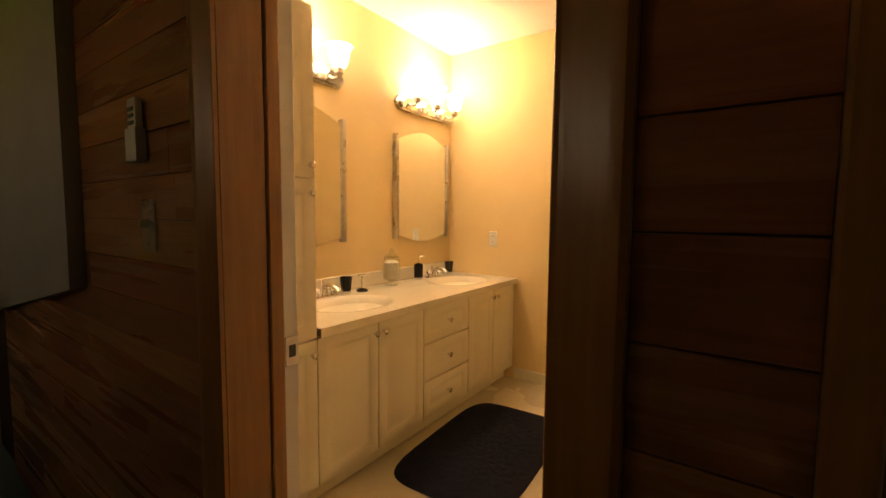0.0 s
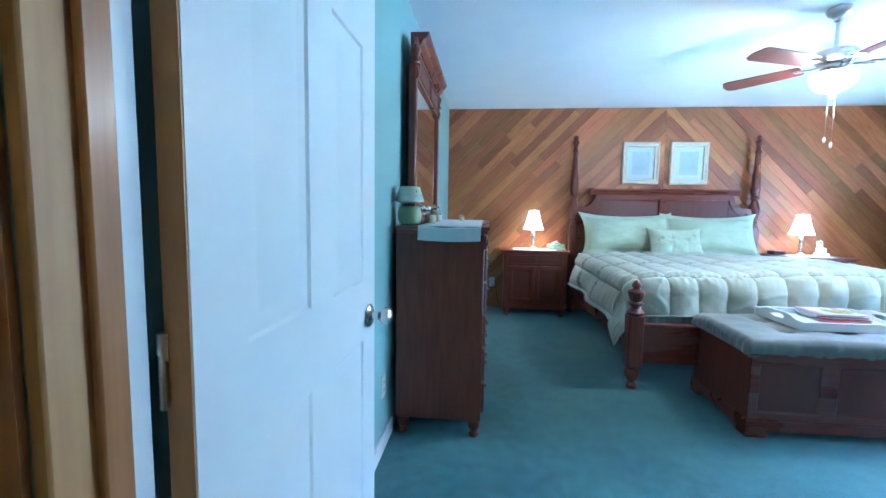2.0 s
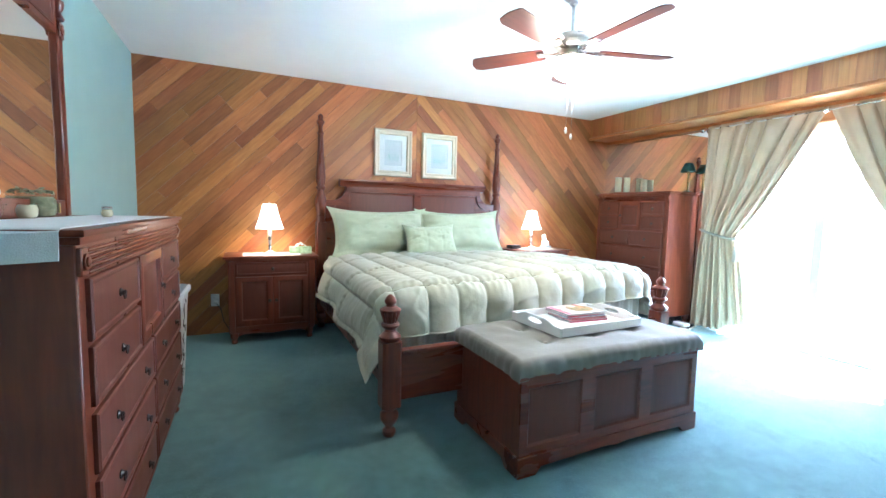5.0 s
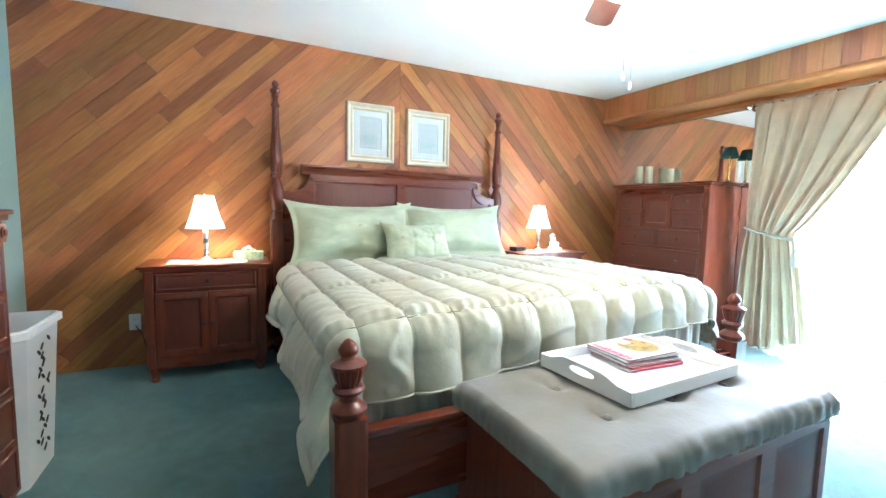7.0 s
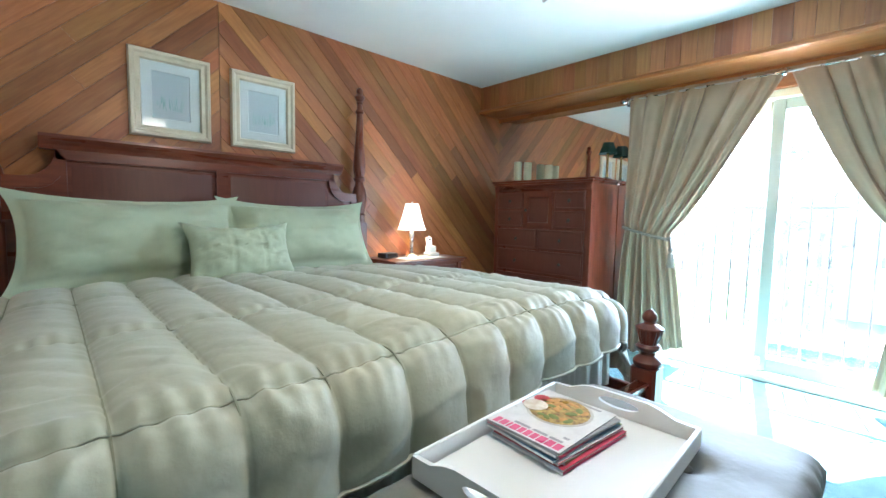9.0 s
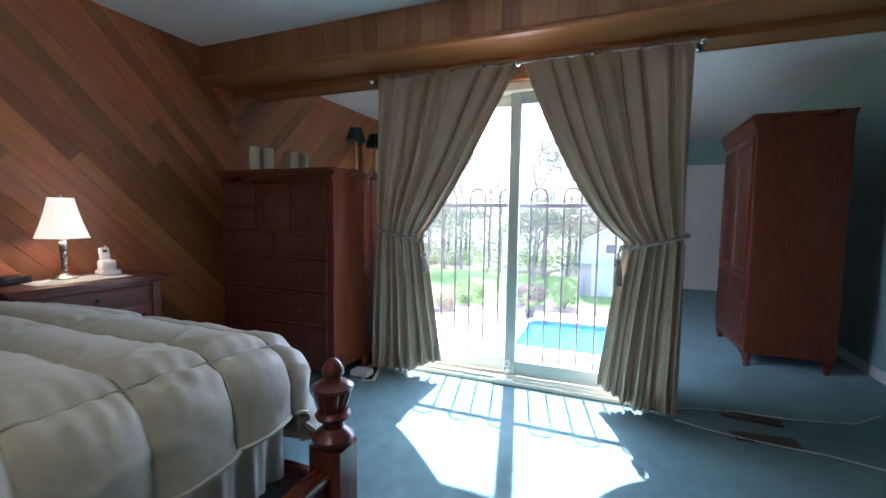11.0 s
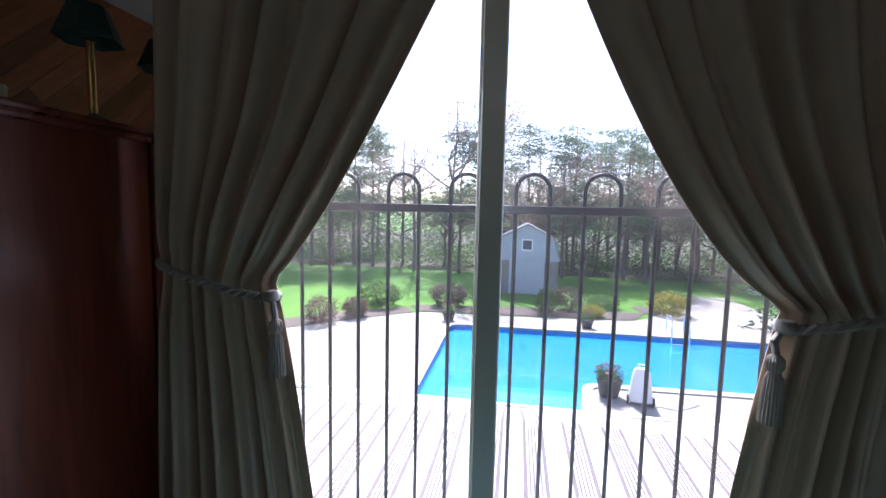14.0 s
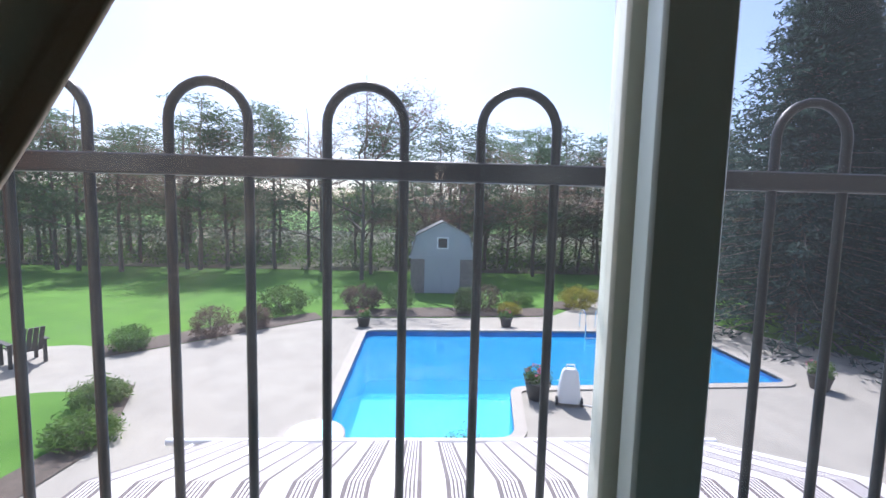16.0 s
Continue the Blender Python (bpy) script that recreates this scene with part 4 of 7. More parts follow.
def panel_door(parent, x0, x1, z0, z1, y, knob_side, two=False):
    bm = bmesh.new()
    st = 0.048
    rings(bm, x0, x1, z0, z1, [(0, -0.004), (0, 0.014), (0.003, 0.016), (st - 0.006, 0.016), (st, 0.008)], front(y), cap=False)
    d = part("door", bm, CHERRYV, parent)
    bm = bmesh.new()
    rings(bm, x0 + st, x1 - st, z0 + st, z1 - st, [(0, 0.008), (0.004, 0.002), (0.016, 0.002), (0.03, 0.007)], front(y))
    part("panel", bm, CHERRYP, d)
    kx = x0 + 0.024 if knob_side < 0 else x1 - 0.024
    pull(d, kx, (z0 + z1) / 2, y - 0.016)
    return d


BUN = [(0.020, 0.0), (0.026, 0.008), (0.026, 0.02), (0.018, 0.032), (0.030, 0.05), (0.034, 0.068), (0.032, 0.085), (0.026, 0.098)]


def carcass(th, w, d, h, foot, top_over=0.02, frieze=0.075, flutes=True, apron=0.05):
    """Body, top, feet, apron and fluted frieze of a chest whose front looks to -y."""
    bm = bmesh.new()
    box(bm, -w / 2, w / 2, -d / 2, d / 2, foot, h - 0.03, bev=0.004)
    part("body", bm, CHERRYV, th)
    o = top_over
    bm = bmesh.new()
    box(bm, -w / 2 - o, w / 2 + o, -d / 2 - o, d / 2, h - 0.018, h, bev=0.006, seg=2)
    box(bm, -w / 2 - o * 0.55, w / 2 + o * 0.55, -d / 2 - o * 0.55, d / 2, h - 0.038, h - 0.018, bev=0.006, seg=2)
    part("top", bm, CHERRY, th)
    for sx in (-1, 1):
        for y in (-d / 2 + 0.035, d / 2 - 0.035):
            part("foot", lathe(bmesh.new(), [(r, z * foot / 0.098) for r, z in BUN], 18), CHERRYV, th, m=pose(sx * (w / 2 - 0.035), y, 0))
    bm = bmesh.new()
    pts = [(-w / 2 + 0.07, foot - apron * 0.5), (-w / 2 + 0.12, foot - apron * 0.2), (-0.08, foot - apron * 0.25), (0, foot - apron * 0.4), (0.08, foot - apron * 0.25),
           (w / 2 - 0.12, foot - apron * 0.2), (w / 2 - 0.07, foot - apron * 0.5), (w / 2 - 0.07, foot + 0.02), (-w / 2 + 0.07, foot + 0.02)]
    prism(bm, pts, "y", -d / 2 + 0.002, -d / 2 + 0.018)
    part("apron", bm, CHERRY, th)
    if flutes:
        bm = bmesh.new()
        z0, z1 = h - 0.04 - frieze, h - 0.045
        n = 5
        for i in range(n):
            a = z0 + (z1 - z0) * i / n
            box(bm, -w / 2 + 0.055, w / 2 - 0.055, -d / 2 - 0.010, -d / 2 + 0.002, a, a + (z1 - z0) / n * 0.72, bev=0.003)
        part("fluted_frieze", bm, CHERRY, th)
        for sx in (-1, 1):
            bm = bmesh.new()
            box(bm, sx * (w / 2 - 0.027) - 0.025, sx * (w / 2 - 0.027) + 0.025, -d / 2 - 0.010, -d / 2 + 0.002, z0, z1, bev=0.003)
            blk = part("corner_block", bm, CHERRY, th)
            part("rosette", lathe(bmesh.new(), [(0.02, 0), (0.021, 0.005), (0.013, 0.005), (0.012, 0.009), (0.004, 0.011)], 18), CHERRY, blk, m=pose(sx * (w / 2 - 0.027), -d / 2 - 0.010, (z0 + z1) / 2, 90, 0, 0))
    return th


# dresser with mirror
DW, DD, DH = 1.56, 0.46, 1.13
dresser = carcass(thing("dresser", pose(0.262, 3.205, 0, 0, 0, 90), "dark cherry dresser with many drawers and a white runner", "dresser"), DW, DD, DH, 0.095, 0.025)
yf = -DD / 2
for sx in (-1, 1):
    a, b = (-DW / 2 + 0.05, -0.22) if sx < 0 else (0.22, DW / 2 - 0.05)
    for z0, z1 in ((0.845, 1.005), (0.675, 0.830)):
        drawer(dresser, a, b, z0, z1, yf)
panel_door(dresser, -0.205, 0.205, 0.675, 1.005, yf, 1)
for z0, z1 in ((0.495, 0.655), (0.305, 0.475), (0.125, 0.285)):
    for a, b in ((-DW / 2 + 0.05, -0.008), (0.008, DW / 2 - 0.05)):
        drawer(dresser, a, b, z0, z1, yf, 2)

mir = thing("dresser_mirror", pose(0.065, 3.235, DH), "tall cherry-framed mirror with turned posts standing on the dresser", "mirror")
MW = 0.53
for sy in (-1, 1):
    bm = bmesh.new()
    box(bm, -0.022, 0.022, sy * MW - 0.03, sy * MW + 0.03, 0.0, 0.90, bev=0.006)
    lathe(bm, [(0.026, 0.90), (0.030, 0.91), (0.022, 0.925), (0.018, 0.935), (0.028, 0.955), (0.031, 0.975), (0.030, 0.985), (0.018, 0.993), (0.015, 1.0), (0.021, 1.012), (0.019, 1.03), (0.010, 1.045), (0.002, 1.05)], 20, 0.012, sy * MW)
    part("post", bm, CHERRYV, mir)
    blk = part("corner_block", B(0.022, 0.030, sy * MW - 0.026, sy * MW + 0.026, 0.82, 0.89, bev=0.003), CHERRY, mir)
    part("rosette", lathe(bmesh.new(), [(0.02, 0), (0.021, 0.004), (0.012, 0.004), (0.004, 0.008)], 16), CHERRY, blk, m=pose(0.030, sy * MW, 0.855, 0, 90, 0))
bm = bmesh.new()
box(bm, -0.018, 0.018, -MW + 0.03, MW - 0.03, 0.0, 0.075, bev=0.004)
part("bottom_rail", bm, CHERRY, mir)
bm = bmesh.new()
box(bm, -0.018, 0.020, -MW + 0.03, MW - 0.03, 0.83, 1.00, bev=0.004)
part("top_rail", bm, CHERRY, mir)
for y0, y1 in ((-MW + 0.07, -0.03), (0.03, MW - 0.07)):
    bm = bmesh.new()
    rings(bm, y0, y1, 0.855, 0.975, [(0, 0.0), (0, 0.006), (0.012, 0.006), (0.018, 0.001)], lambda u, v, h: (0.020 + h, u, v))
    part("panel", bm, CHERRYP, mir)
bm = bmesh.new()
prism(bm, [(-0.02, 1.0), (0.028, 1.0), (0.034, 1.012), (0.046, 1.022), (0.052, 1.04), (0.07, 1.05), (0.082, 1.066), (0.086, 1.082), (-0.02, 1.082)], "y", -MW + 0.012, MW - 0.012)
part("cornice", bm, CHERRY, mir)
part("glass", B(-0.004, 0.004, -MW + 0.028, MW - 0.028, 0.073, 0.832), MIRROR, mir, "clear mirror glass", sharp=0)
part("backing", B(-0.016, -0.008, -MW + 0.028, MW - 0.028, 0.05, 0.9), CHERRY, mir, sharp=0)

# runner over the dresser
bm = bmesh.new()


def runner(u, v):
    y0 = 2.425 - 0.026
    d = v * 1.56
    x = 0.15 + u * 0.32 + 0.004 * math.sin(v * 9)
    if d < 0.075:
        return (x, y0 - 0.006 - 0.003 * math.sin(u * 12), DH + 0.004 - (0.075 - d) - 0.006 * math.sin(u * 3.1))
    return (x, y0 + (d - 0.075), DH + 0.004)


grid(bm, 30, 70, runner)
rn = solo("table_runner", bm, FABRIC, "white woven runner hanging over the end of the dresser", "runner", sharp=0)
rn.modifiers.new("thickness", "SOLIDIFY").thickness = 0.003

WAXG = mat("green_wax", (0.30, 0.36, 0.20), (0.24, 0.30, 0.16), 0.5, scale=12)
WAXC = mat("cream_wax", (0.66, 0.60, 0.42), (0.60, 0.54, 0.36), 0.5, scale=12)
WAXB = mat("berry_wax", (0.20, 0.07, 0.06), (0.14, 0.05, 0.045), 0.5, scale=12)
POTP = mat("dried_petals", (0.34, 0.36, 0.22), (0.12, 0.14, 0.08), 0.8, scale=40, bump=0.8)
TAGC = mat("kraft_tag", (0.50, 0.34, 0.12), None, 0.7)


def jar_candle(x, y, s, wax, label, lid=True, fill=0.6):
    th = thing("candle_jar", pose(x, y, DH + (0.004 if 0.15 < x < 0.47 else 0.0), 0, 0, 20), label, "candle jar", group="candle jars on the dresser")
    prof = [(0.030 * s, 0.0), (0.042 * s, 0.006 * s), (0.050 * s, 0.025 * s), (0.052 * s, 0.05 * s), (0.046 * s, 0.072 * s), (0.040 * s, 0.08 * s)]
    part("wax", lathe(bmesh.new(), [(r * 0.93, 0.003 + z * fill) for r, z in prof], 24), wax, th)
    bm = lathe(bmesh.new(), prof + [(0.043 * s, 0.085 * s), (0.043 * s, 0.09 * s)], 28)
    g = part("glass", bm, JAR, th)
    g.visible_shadow = False
    if lid:
        part("lid", lathe(bmesh.new(), [(0.044 * s, 0.09 * s), (0.046 * s, 0.094 * s), (0.046 * s, 0.104 * s), (0.03 * s, 0.112 * s), (0.002, 0.113 * s)], 24), NICKEL, th, "metal jar lid")
    return th


lampj = jar_candle(0.085, 2.52, 1.35, WAXG, "large green candle lamp with a frosted glass dome on the dresser", lid=False, fill=0.9)
FROSTC = mat("frosted_candle_shade", (0.46, 0.50, 0.40), (0.36, 0.41, 0.31), 0.5, scale=16)
bm = bmesh.new()
rows = [[bm.verts.new((r * math.cos(math.pi * i / 16), r * math.sin(math.pi * i / 16), z)) for i in range(32)] for r, z in ((0.078, 0.126), (0.076, 0.130), (0.056, 0.198), (0.053, 0.204))]
for a, b in zip(rows, rows[1:]):
    for i in range(32):
        bm.faces.new((a[i], a[(i + 1) % 32], b[(i + 1) % 32], b[i]))
gl = part("shade", bm, FROSTC, lampj, "frosted glass shade with painted leaves")
gl.modifiers.new("thickness", "SOLIDIFY").thickness = 0.004
part("collar", lathe(bmesh.new(), [(0.052, 0.118), (0.060, 0.121), (0.060, 0.126), (0.050, 0.128)], 24), FROSTC, lampj)
LEAFP = mat("painted_shade_leaf", (0.20, 0.24, 0.08), (0.12, 0.16, 0.05), 0.6)
rng = random.Random(12)
for k in range(16):
    a, z_ = rng.uniform(-1.3, 1.9), rng.uniform(0.138, 0.185)
    r_ = 0.0798 - (z_ - 0.130) * 0.31
    da, dz = rng.uniform(0.06, 0.12), rng.uniform(-0.006, 0.008)
    bm = bmesh.new()
    bm.faces.new([bm.verts.new((r_ * math.cos(a + q), r_ * math.sin(a + q), z_ + w_)) for q, w_ in ((-da, -dz), (0, -0.0035), (da, dz), (0, 0.0035))])
    part("painted_leaf", bm, LEAFP, gl, sharp=0)
part("tag", B(0.058, 0.064, -0.02, 0.02, 0.03, 0.075, bev=0.002), TAGC, lampj, "small kraft paper tag")
jar_candle(0.10, 2.72, 0.95, WAXB, "glass candle jar with dark wax and lid on the dresser")
jar_candle(0.175, 2.735, 0.62, WAXC, "short cream candle in glass beside the runner", lid=False, fill=0.95)
jar_candle(0.09, 3.02, 0.95, WAXB, "glass candle jar with dark wax and metal lid")
jar_candle(0.17, 3.10, 0.60, WAXC, "short cream votive candle on the dresser", lid=False, fill=0.95)
pj = jar_candle(0.10, 3.42, 1.05, POTP, "glass bowl of dried petals with a kraft tag", lid=False, fill=0.98)
rng = random.Random(5)
bm = bmesh.new()
for k in range(46):
    a, r = rng.uniform(0, 6.28), 0.04 * math.sqrt(rng.random())
    c = Vector((r * math.cos(a), r * math.sin(a), 0.094 + 0.022 * (1 - r / 0.045) + rng.uniform(0, 0.008)))
    u, v = Vector((rng.uniform(-1, 1), rng.uniform(-1, 1), rng.uniform(-0.4, 0.4))).normalized() * 0.011, Vector((rng.uniform(-1, 1), rng.uniform(-1, 1), rng.uniform(-0.4, 0.9))).normalized() * 0.008
    bm.faces.new([bm.verts.new(c + q) for q in (u, v, -u, -v)])
part("petals", bm, POTP, pj, "dried grey-green petals", sharp=0)
part("tag", B(0.052, 0.058, -0.02, 0.02, 0.02, 0.06, bev=0.002), TAGC, pj, "kraft paper tag")
jar_candle(0.31, 3.44, 0.42, WAXC, "tiny silver-lidded tealight tin on the white runner", lid=True, fill=0.9)

# nightstands


def nightstand(x, label):
    th = carcass(thing("nightstand", pose(x, 5.365, 0), label, "nightstand", group="nightstands beside the bed"), 0.70, 0.40, 0.77, 0.10, 0.04, flutes=False, apron=0.06)
    for sx in (-1, 1):
        part("corner_post", B(sx * 0.33 - 0.026, sx * 0.33 + 0.026, -0.212, -0.198, 0.10, 0.73, bev=0.004), CHERRYV, th)
    drawer(th, -0.295, 0.295, 0.605, 0.715, -0.2)
    panel_door(th, -0.295, -0.003, 0.165, 0.590, -0.2, 1)
    panel_door(th, 0.003, 0.295, 0.165, 0.590, -0.2, -1)
    part("bottom_rail", B(-0.30, 0.30, -0.208, -0.198, 0.10, 0.155, bev=0.003), CHERRY, th)
    return th


nightstand(1.058, "cherry nightstand with one drawer and two panelled doors")
nightstand(4.03, "cherry nightstand with a lamp and telephone on it")
for x0, x1, y0, y1 in ((0.82, 1.30, 5.20, 5.42), (3.80, 4.26, 5.20, 5.42)):
    bm = bmesh.new()
    grid(bm, 24, 10, lambda u, v: (x0 + u * (x1 - x0), y0 + v * (y1 - y0), 0.773 + 0.001 * math.sin(u * 20)))
    t_ = solo("table_mat", bm, FABRIC, "cream cloth mat on the nightstand", "mat", group="nightstand mats", sharp=0)
    t_.modifiers.new("thickness", "SOLIDIFY").thickness = 0.002


def bedside_lamp(x, y):
    th = thing("table_lamp", pose(x, y, 0.775), "brushed nickel table lamp with a white bell shade, lit", "lamp", group="bedside lamps")
    part("base", lathe(bmesh.new(), [(0.062, 0), (0.064, 0.006), (0.056, 0.014), (0.030, 0.022), (0.016, 0.03), (0.012, 0.045), (0.016, 0.052), (0.013, 0.07), (0.018, 0.16), (0.020, 0.20), (0.015, 0.212),
                                     (0.022, 0.222), (0.014, 0.235), (0.010, 0.25)], 24), NICKEL, th)
    bm = bmesh.new()
    n, rows = 32, []
    prof = [(0.121, 0.228), (0.119, 0.234), (0.106, 0.27), (0.090, 0.32), (0.076, 0.37), (0.064, 0.42), (0.057, 0.452)]
    for r, z in prof:
        rows.append([bm.verts.new((r * math.cos(2 * math.pi * i / n), r * math.sin(2 * math.pi * i / n), z)) for i in range(n)])
    for a, b in zip(rows, rows[1:]):
        for i in range(n):
            bm.faces.new((a[i], a[(i + 1) % n], b[(i + 1) % n], b[i]))
    s = part("shade", bm, SHADE, th, "white pleated bell shade")
    s.visible_shadow = True
    part("finial", lathe(bmesh.new(), [(0.004, 0.44), (0.008, 0.455), (0.006, 0.466), (0.002, 0.47)], 10), NICKEL, th)
    part("spider", B(-0.056, 0.056, -0.002, 0.002, 0.444, 0.448), NICKEL, th)
    lamp("bedside_bulb", "POINT", pose(x, y, 0.775 + 0.30), 0.15, (1.0, 0.78, 0.50), radius=0.03)


bedside_lamp(1.045, 5.345)
bedside_lamp(4.005, 5.39)
tb = thing("tissue_box", pose(1.315, 5.37, 0.77, 0, 0, -4), "pale green patterned tissue box on the nightstand", "tissue box")
part("carton", B(-0.10, 0.10, -0.055, 0.055, 0, 0.062, bev=0.003), mat("printed_green_card", (0.52, 0.62, 0.42), (0.24, 0.36, 0.18), 0.6, scale=26, coarse=0.1, detail=3), tb)
bm = bmesh.new()
grid(bm, 14, 8, lambda u, v: (-0.055 + 0.11 * u, 0.02 * (v - 0.5) * (1 + math.sin(6 * u)), 0.06 + 0.04 * math.sin(math.pi * u) * (0.5 + 0.5 * v) + 0.006 * math.sin(17 * u + 5 * v)))
part("tissue", bm, FABRIC, tb, "white paper tissue", sharp=0)
ph = thing("cordless_phone", pose(4.21, 5.36, 0.775, 0, 0, -8), "white cordless telephone standing in its base", "telephone")
part("base", B(-0.05, 0.05, -0.055, 0.06, 0, 0.03, bev=0.012, seg=3), PLASTIC, ph)
part("cradle", B(-0.042, 0.042, -0.02, 0.05, 0.022, 0.088, bev=0.022, seg=4), PLASTIC, ph)
bm = B(-0.026, 0.026, -0.017, 0.017, 0.05, 0.165, bev=0.013, seg=3)
hs = part("handset", bm, PLASTIC, ph, m=pose(0, 0.015, 0, -14, 0, 0))
part("earpiece", B(-0.012, 0.012, -0.020, -0.016, 0.132, 0.148, bev=0.002), PULL, hs, "grey earpiece grille")
part("antenna", tube(bmesh.new(), [(0.015, 0.01, 0.16), (0.015, 0.012, 0.18)], 0.006, 8), PLASTIC, hs)
ck = thing("clock_radio", pose(3.78, 5.42, 0.772, 0, 0, 8), "small black alarm clock on the nightstand", "alarm clock")
part("body", B(-0.07, 0.07, -0.05, 0.05, 0, 0.042, bev=0.008, seg=2), BLACK, ck)
part("display", B(-0.05, 0.05, -0.052, -0.049, 0.01, 0.034), mat("clock_window", (0.02, 0.01, 0.01), None, 0.1), ck, "dark display window")

# chest of drawers in the corner
CW, CD, CH = 1.00, 0.46, 1.464
chest = carcass(thing("chest_of_drawers", pose(5.145, 4.735, 0, 0, 0, -90), "tall cherry chest of drawers with candles on top, in the corner", "chest of drawers"), CW, CD, CH, 0.095, 0.03, frieze=0.055)
y = -CD / 2
for sx in (-1, 1):
    a, b = (-0.45, -0.165) if sx < 0 else (0.165, 0.45)
    for z0, z1 in ((1.205, 1.355), (1.040, 1.190)):
        drawer(chest, a, b, z0, z1, y)
panel_door(chest, -0.150, 0.150, 1.040, 1.355, y, -1)
for a, b in ((-0.45, -0.008), (0.008, 0.45)):
    drawer(chest, a, b, 0.850, 1.025, y)
for z0, z1 in ((0.630, 0.835), (0.390, 0.615), (0.130, 0.375)):
    drawer(chest, -0.45, 0.45, z0, z1, y, 2)
for x_, y_, h_ in ((5.175, 5.175, 0.215), (5.27, 5.125, 0.215), (5.325, 4.915, 0.18)):
    th = thing("pillar_candle", pose(x_, y_, CH), "pale green pillar candle on a small glass foot", "candle", group="pillar candles")
    part("glass_foot", lathe(bmesh.new(), [(0.034, 0), (0.036, 0.004), (0.02, 0.012), (0.02, 0.02), (0.036, 0.03), (0.038, 0.034)], 20), JAR, th)
    part("wax", lathe(bmesh.new(), [(0.035, 0.034), (0.038, 0.038), (0.038, h_ - 0.004), (0.035, h_), (0.030, h_ - 0.004), (0.002, h_ - 0.008)], 26), mat("pillar_wax", (0.70, 0.71, 0.52), (0.64, 0.66, 0.47), 0.45, scale=10), th)
    part("wick", tube(bmesh.new(), [(0, 0, h_ - 0.01), (0.001, 0, h_ + 0.008)], 0.0012, 6), BLACK, th)
GRN = mat("dark_green_shade", (0.012, 0.060, 0.048), (0.008, 0.045, 0.036), 0.5, scale=20)
gl_ = thing("candlestick_lamp", pose(5.25, 4.285, CH), "brass candlestick lamp with a dark green shade on the chest", "lamp")
part("base", lathe(bmesh.new(), [(0.042, 0), (0.044, 0.006), (0.034, 0.012), (0.014, 0.018), (0.010, 0.024)], 22), GRN, gl_)
part("stem", lathe(bmesh.new(), [(0.010, 0.02), (0.012, 0.03), (0.0105, 0.05), (0.0105, 0.215), (0.013, 0.22), (0.009, 0.23)], 16), BRASS, gl_)
bm = bmesh.new()
rows = [[bm.verts.new((r * math.cos(2 * math.pi * (i + 0.5) / 6), r * math.sin(2 * math.pi * (i + 0.5) / 6), z)) for i in range(6)] for r, z in ((0.084, 0.222), (0.080, 0.228), (0.046, 0.315))]
for a, b in zip(rows, rows[1:]):
    for i in range(6):
        bm.faces.new((a[i], a[(i + 1) % 6], b[(i + 1) % 6], b[i]))
sh = part("shade", bm, GRN, gl_, "six-sided dark green shade", sharp=20)
sh.modifiers.new("thickness", "SOLIDIFY").thickness = 0.002

# armoire opposite the bed
AW, AD, AH = 0.98, 0.58, 1.96
arm = carcass(thing("armoire", pose(3.72, 1.25, 0, 0, 0, 180), "tall cherry armoire with two doors over drawers", "armoire"), AW, AD, AH, 0.11, 0.045, flutes=False)
y = -AD / 2
bm = bmesh.new()
prism(bm, [(0.0, AH - 0.13), (0.012, AH - 0.12), (0.02, AH - 0.09), (0.036, AH - 0.06), (0.045, AH - 0.038), (-0.03, AH - 0.038), (-0.03, AH - 0.13)], "x", -AW / 2 - 0.02, AW / 2 + 0.02)
bmesh.ops.transform(bm, matrix=Matrix.Translation((0, y, 0)) @ Matrix.Diagonal((1, -1, 1, 1)), verts=bm.verts)
part("cornice", bm, CHERRY, arm)
panel_door(arm, -0.44, -0.003, 0.72, AH - 0.15, y, 1)
panel_door(arm, 0.003, 0.44, 0.72, AH - 0.15, y, -1)
for a, b in ((-0.44, -0.008), (0.008, 0.44)):
    drawer(arm, a, b, 0.52, 0.70, y)
drawer(arm, -0.44, 0.44, 0.16, 0.50, y, 2)

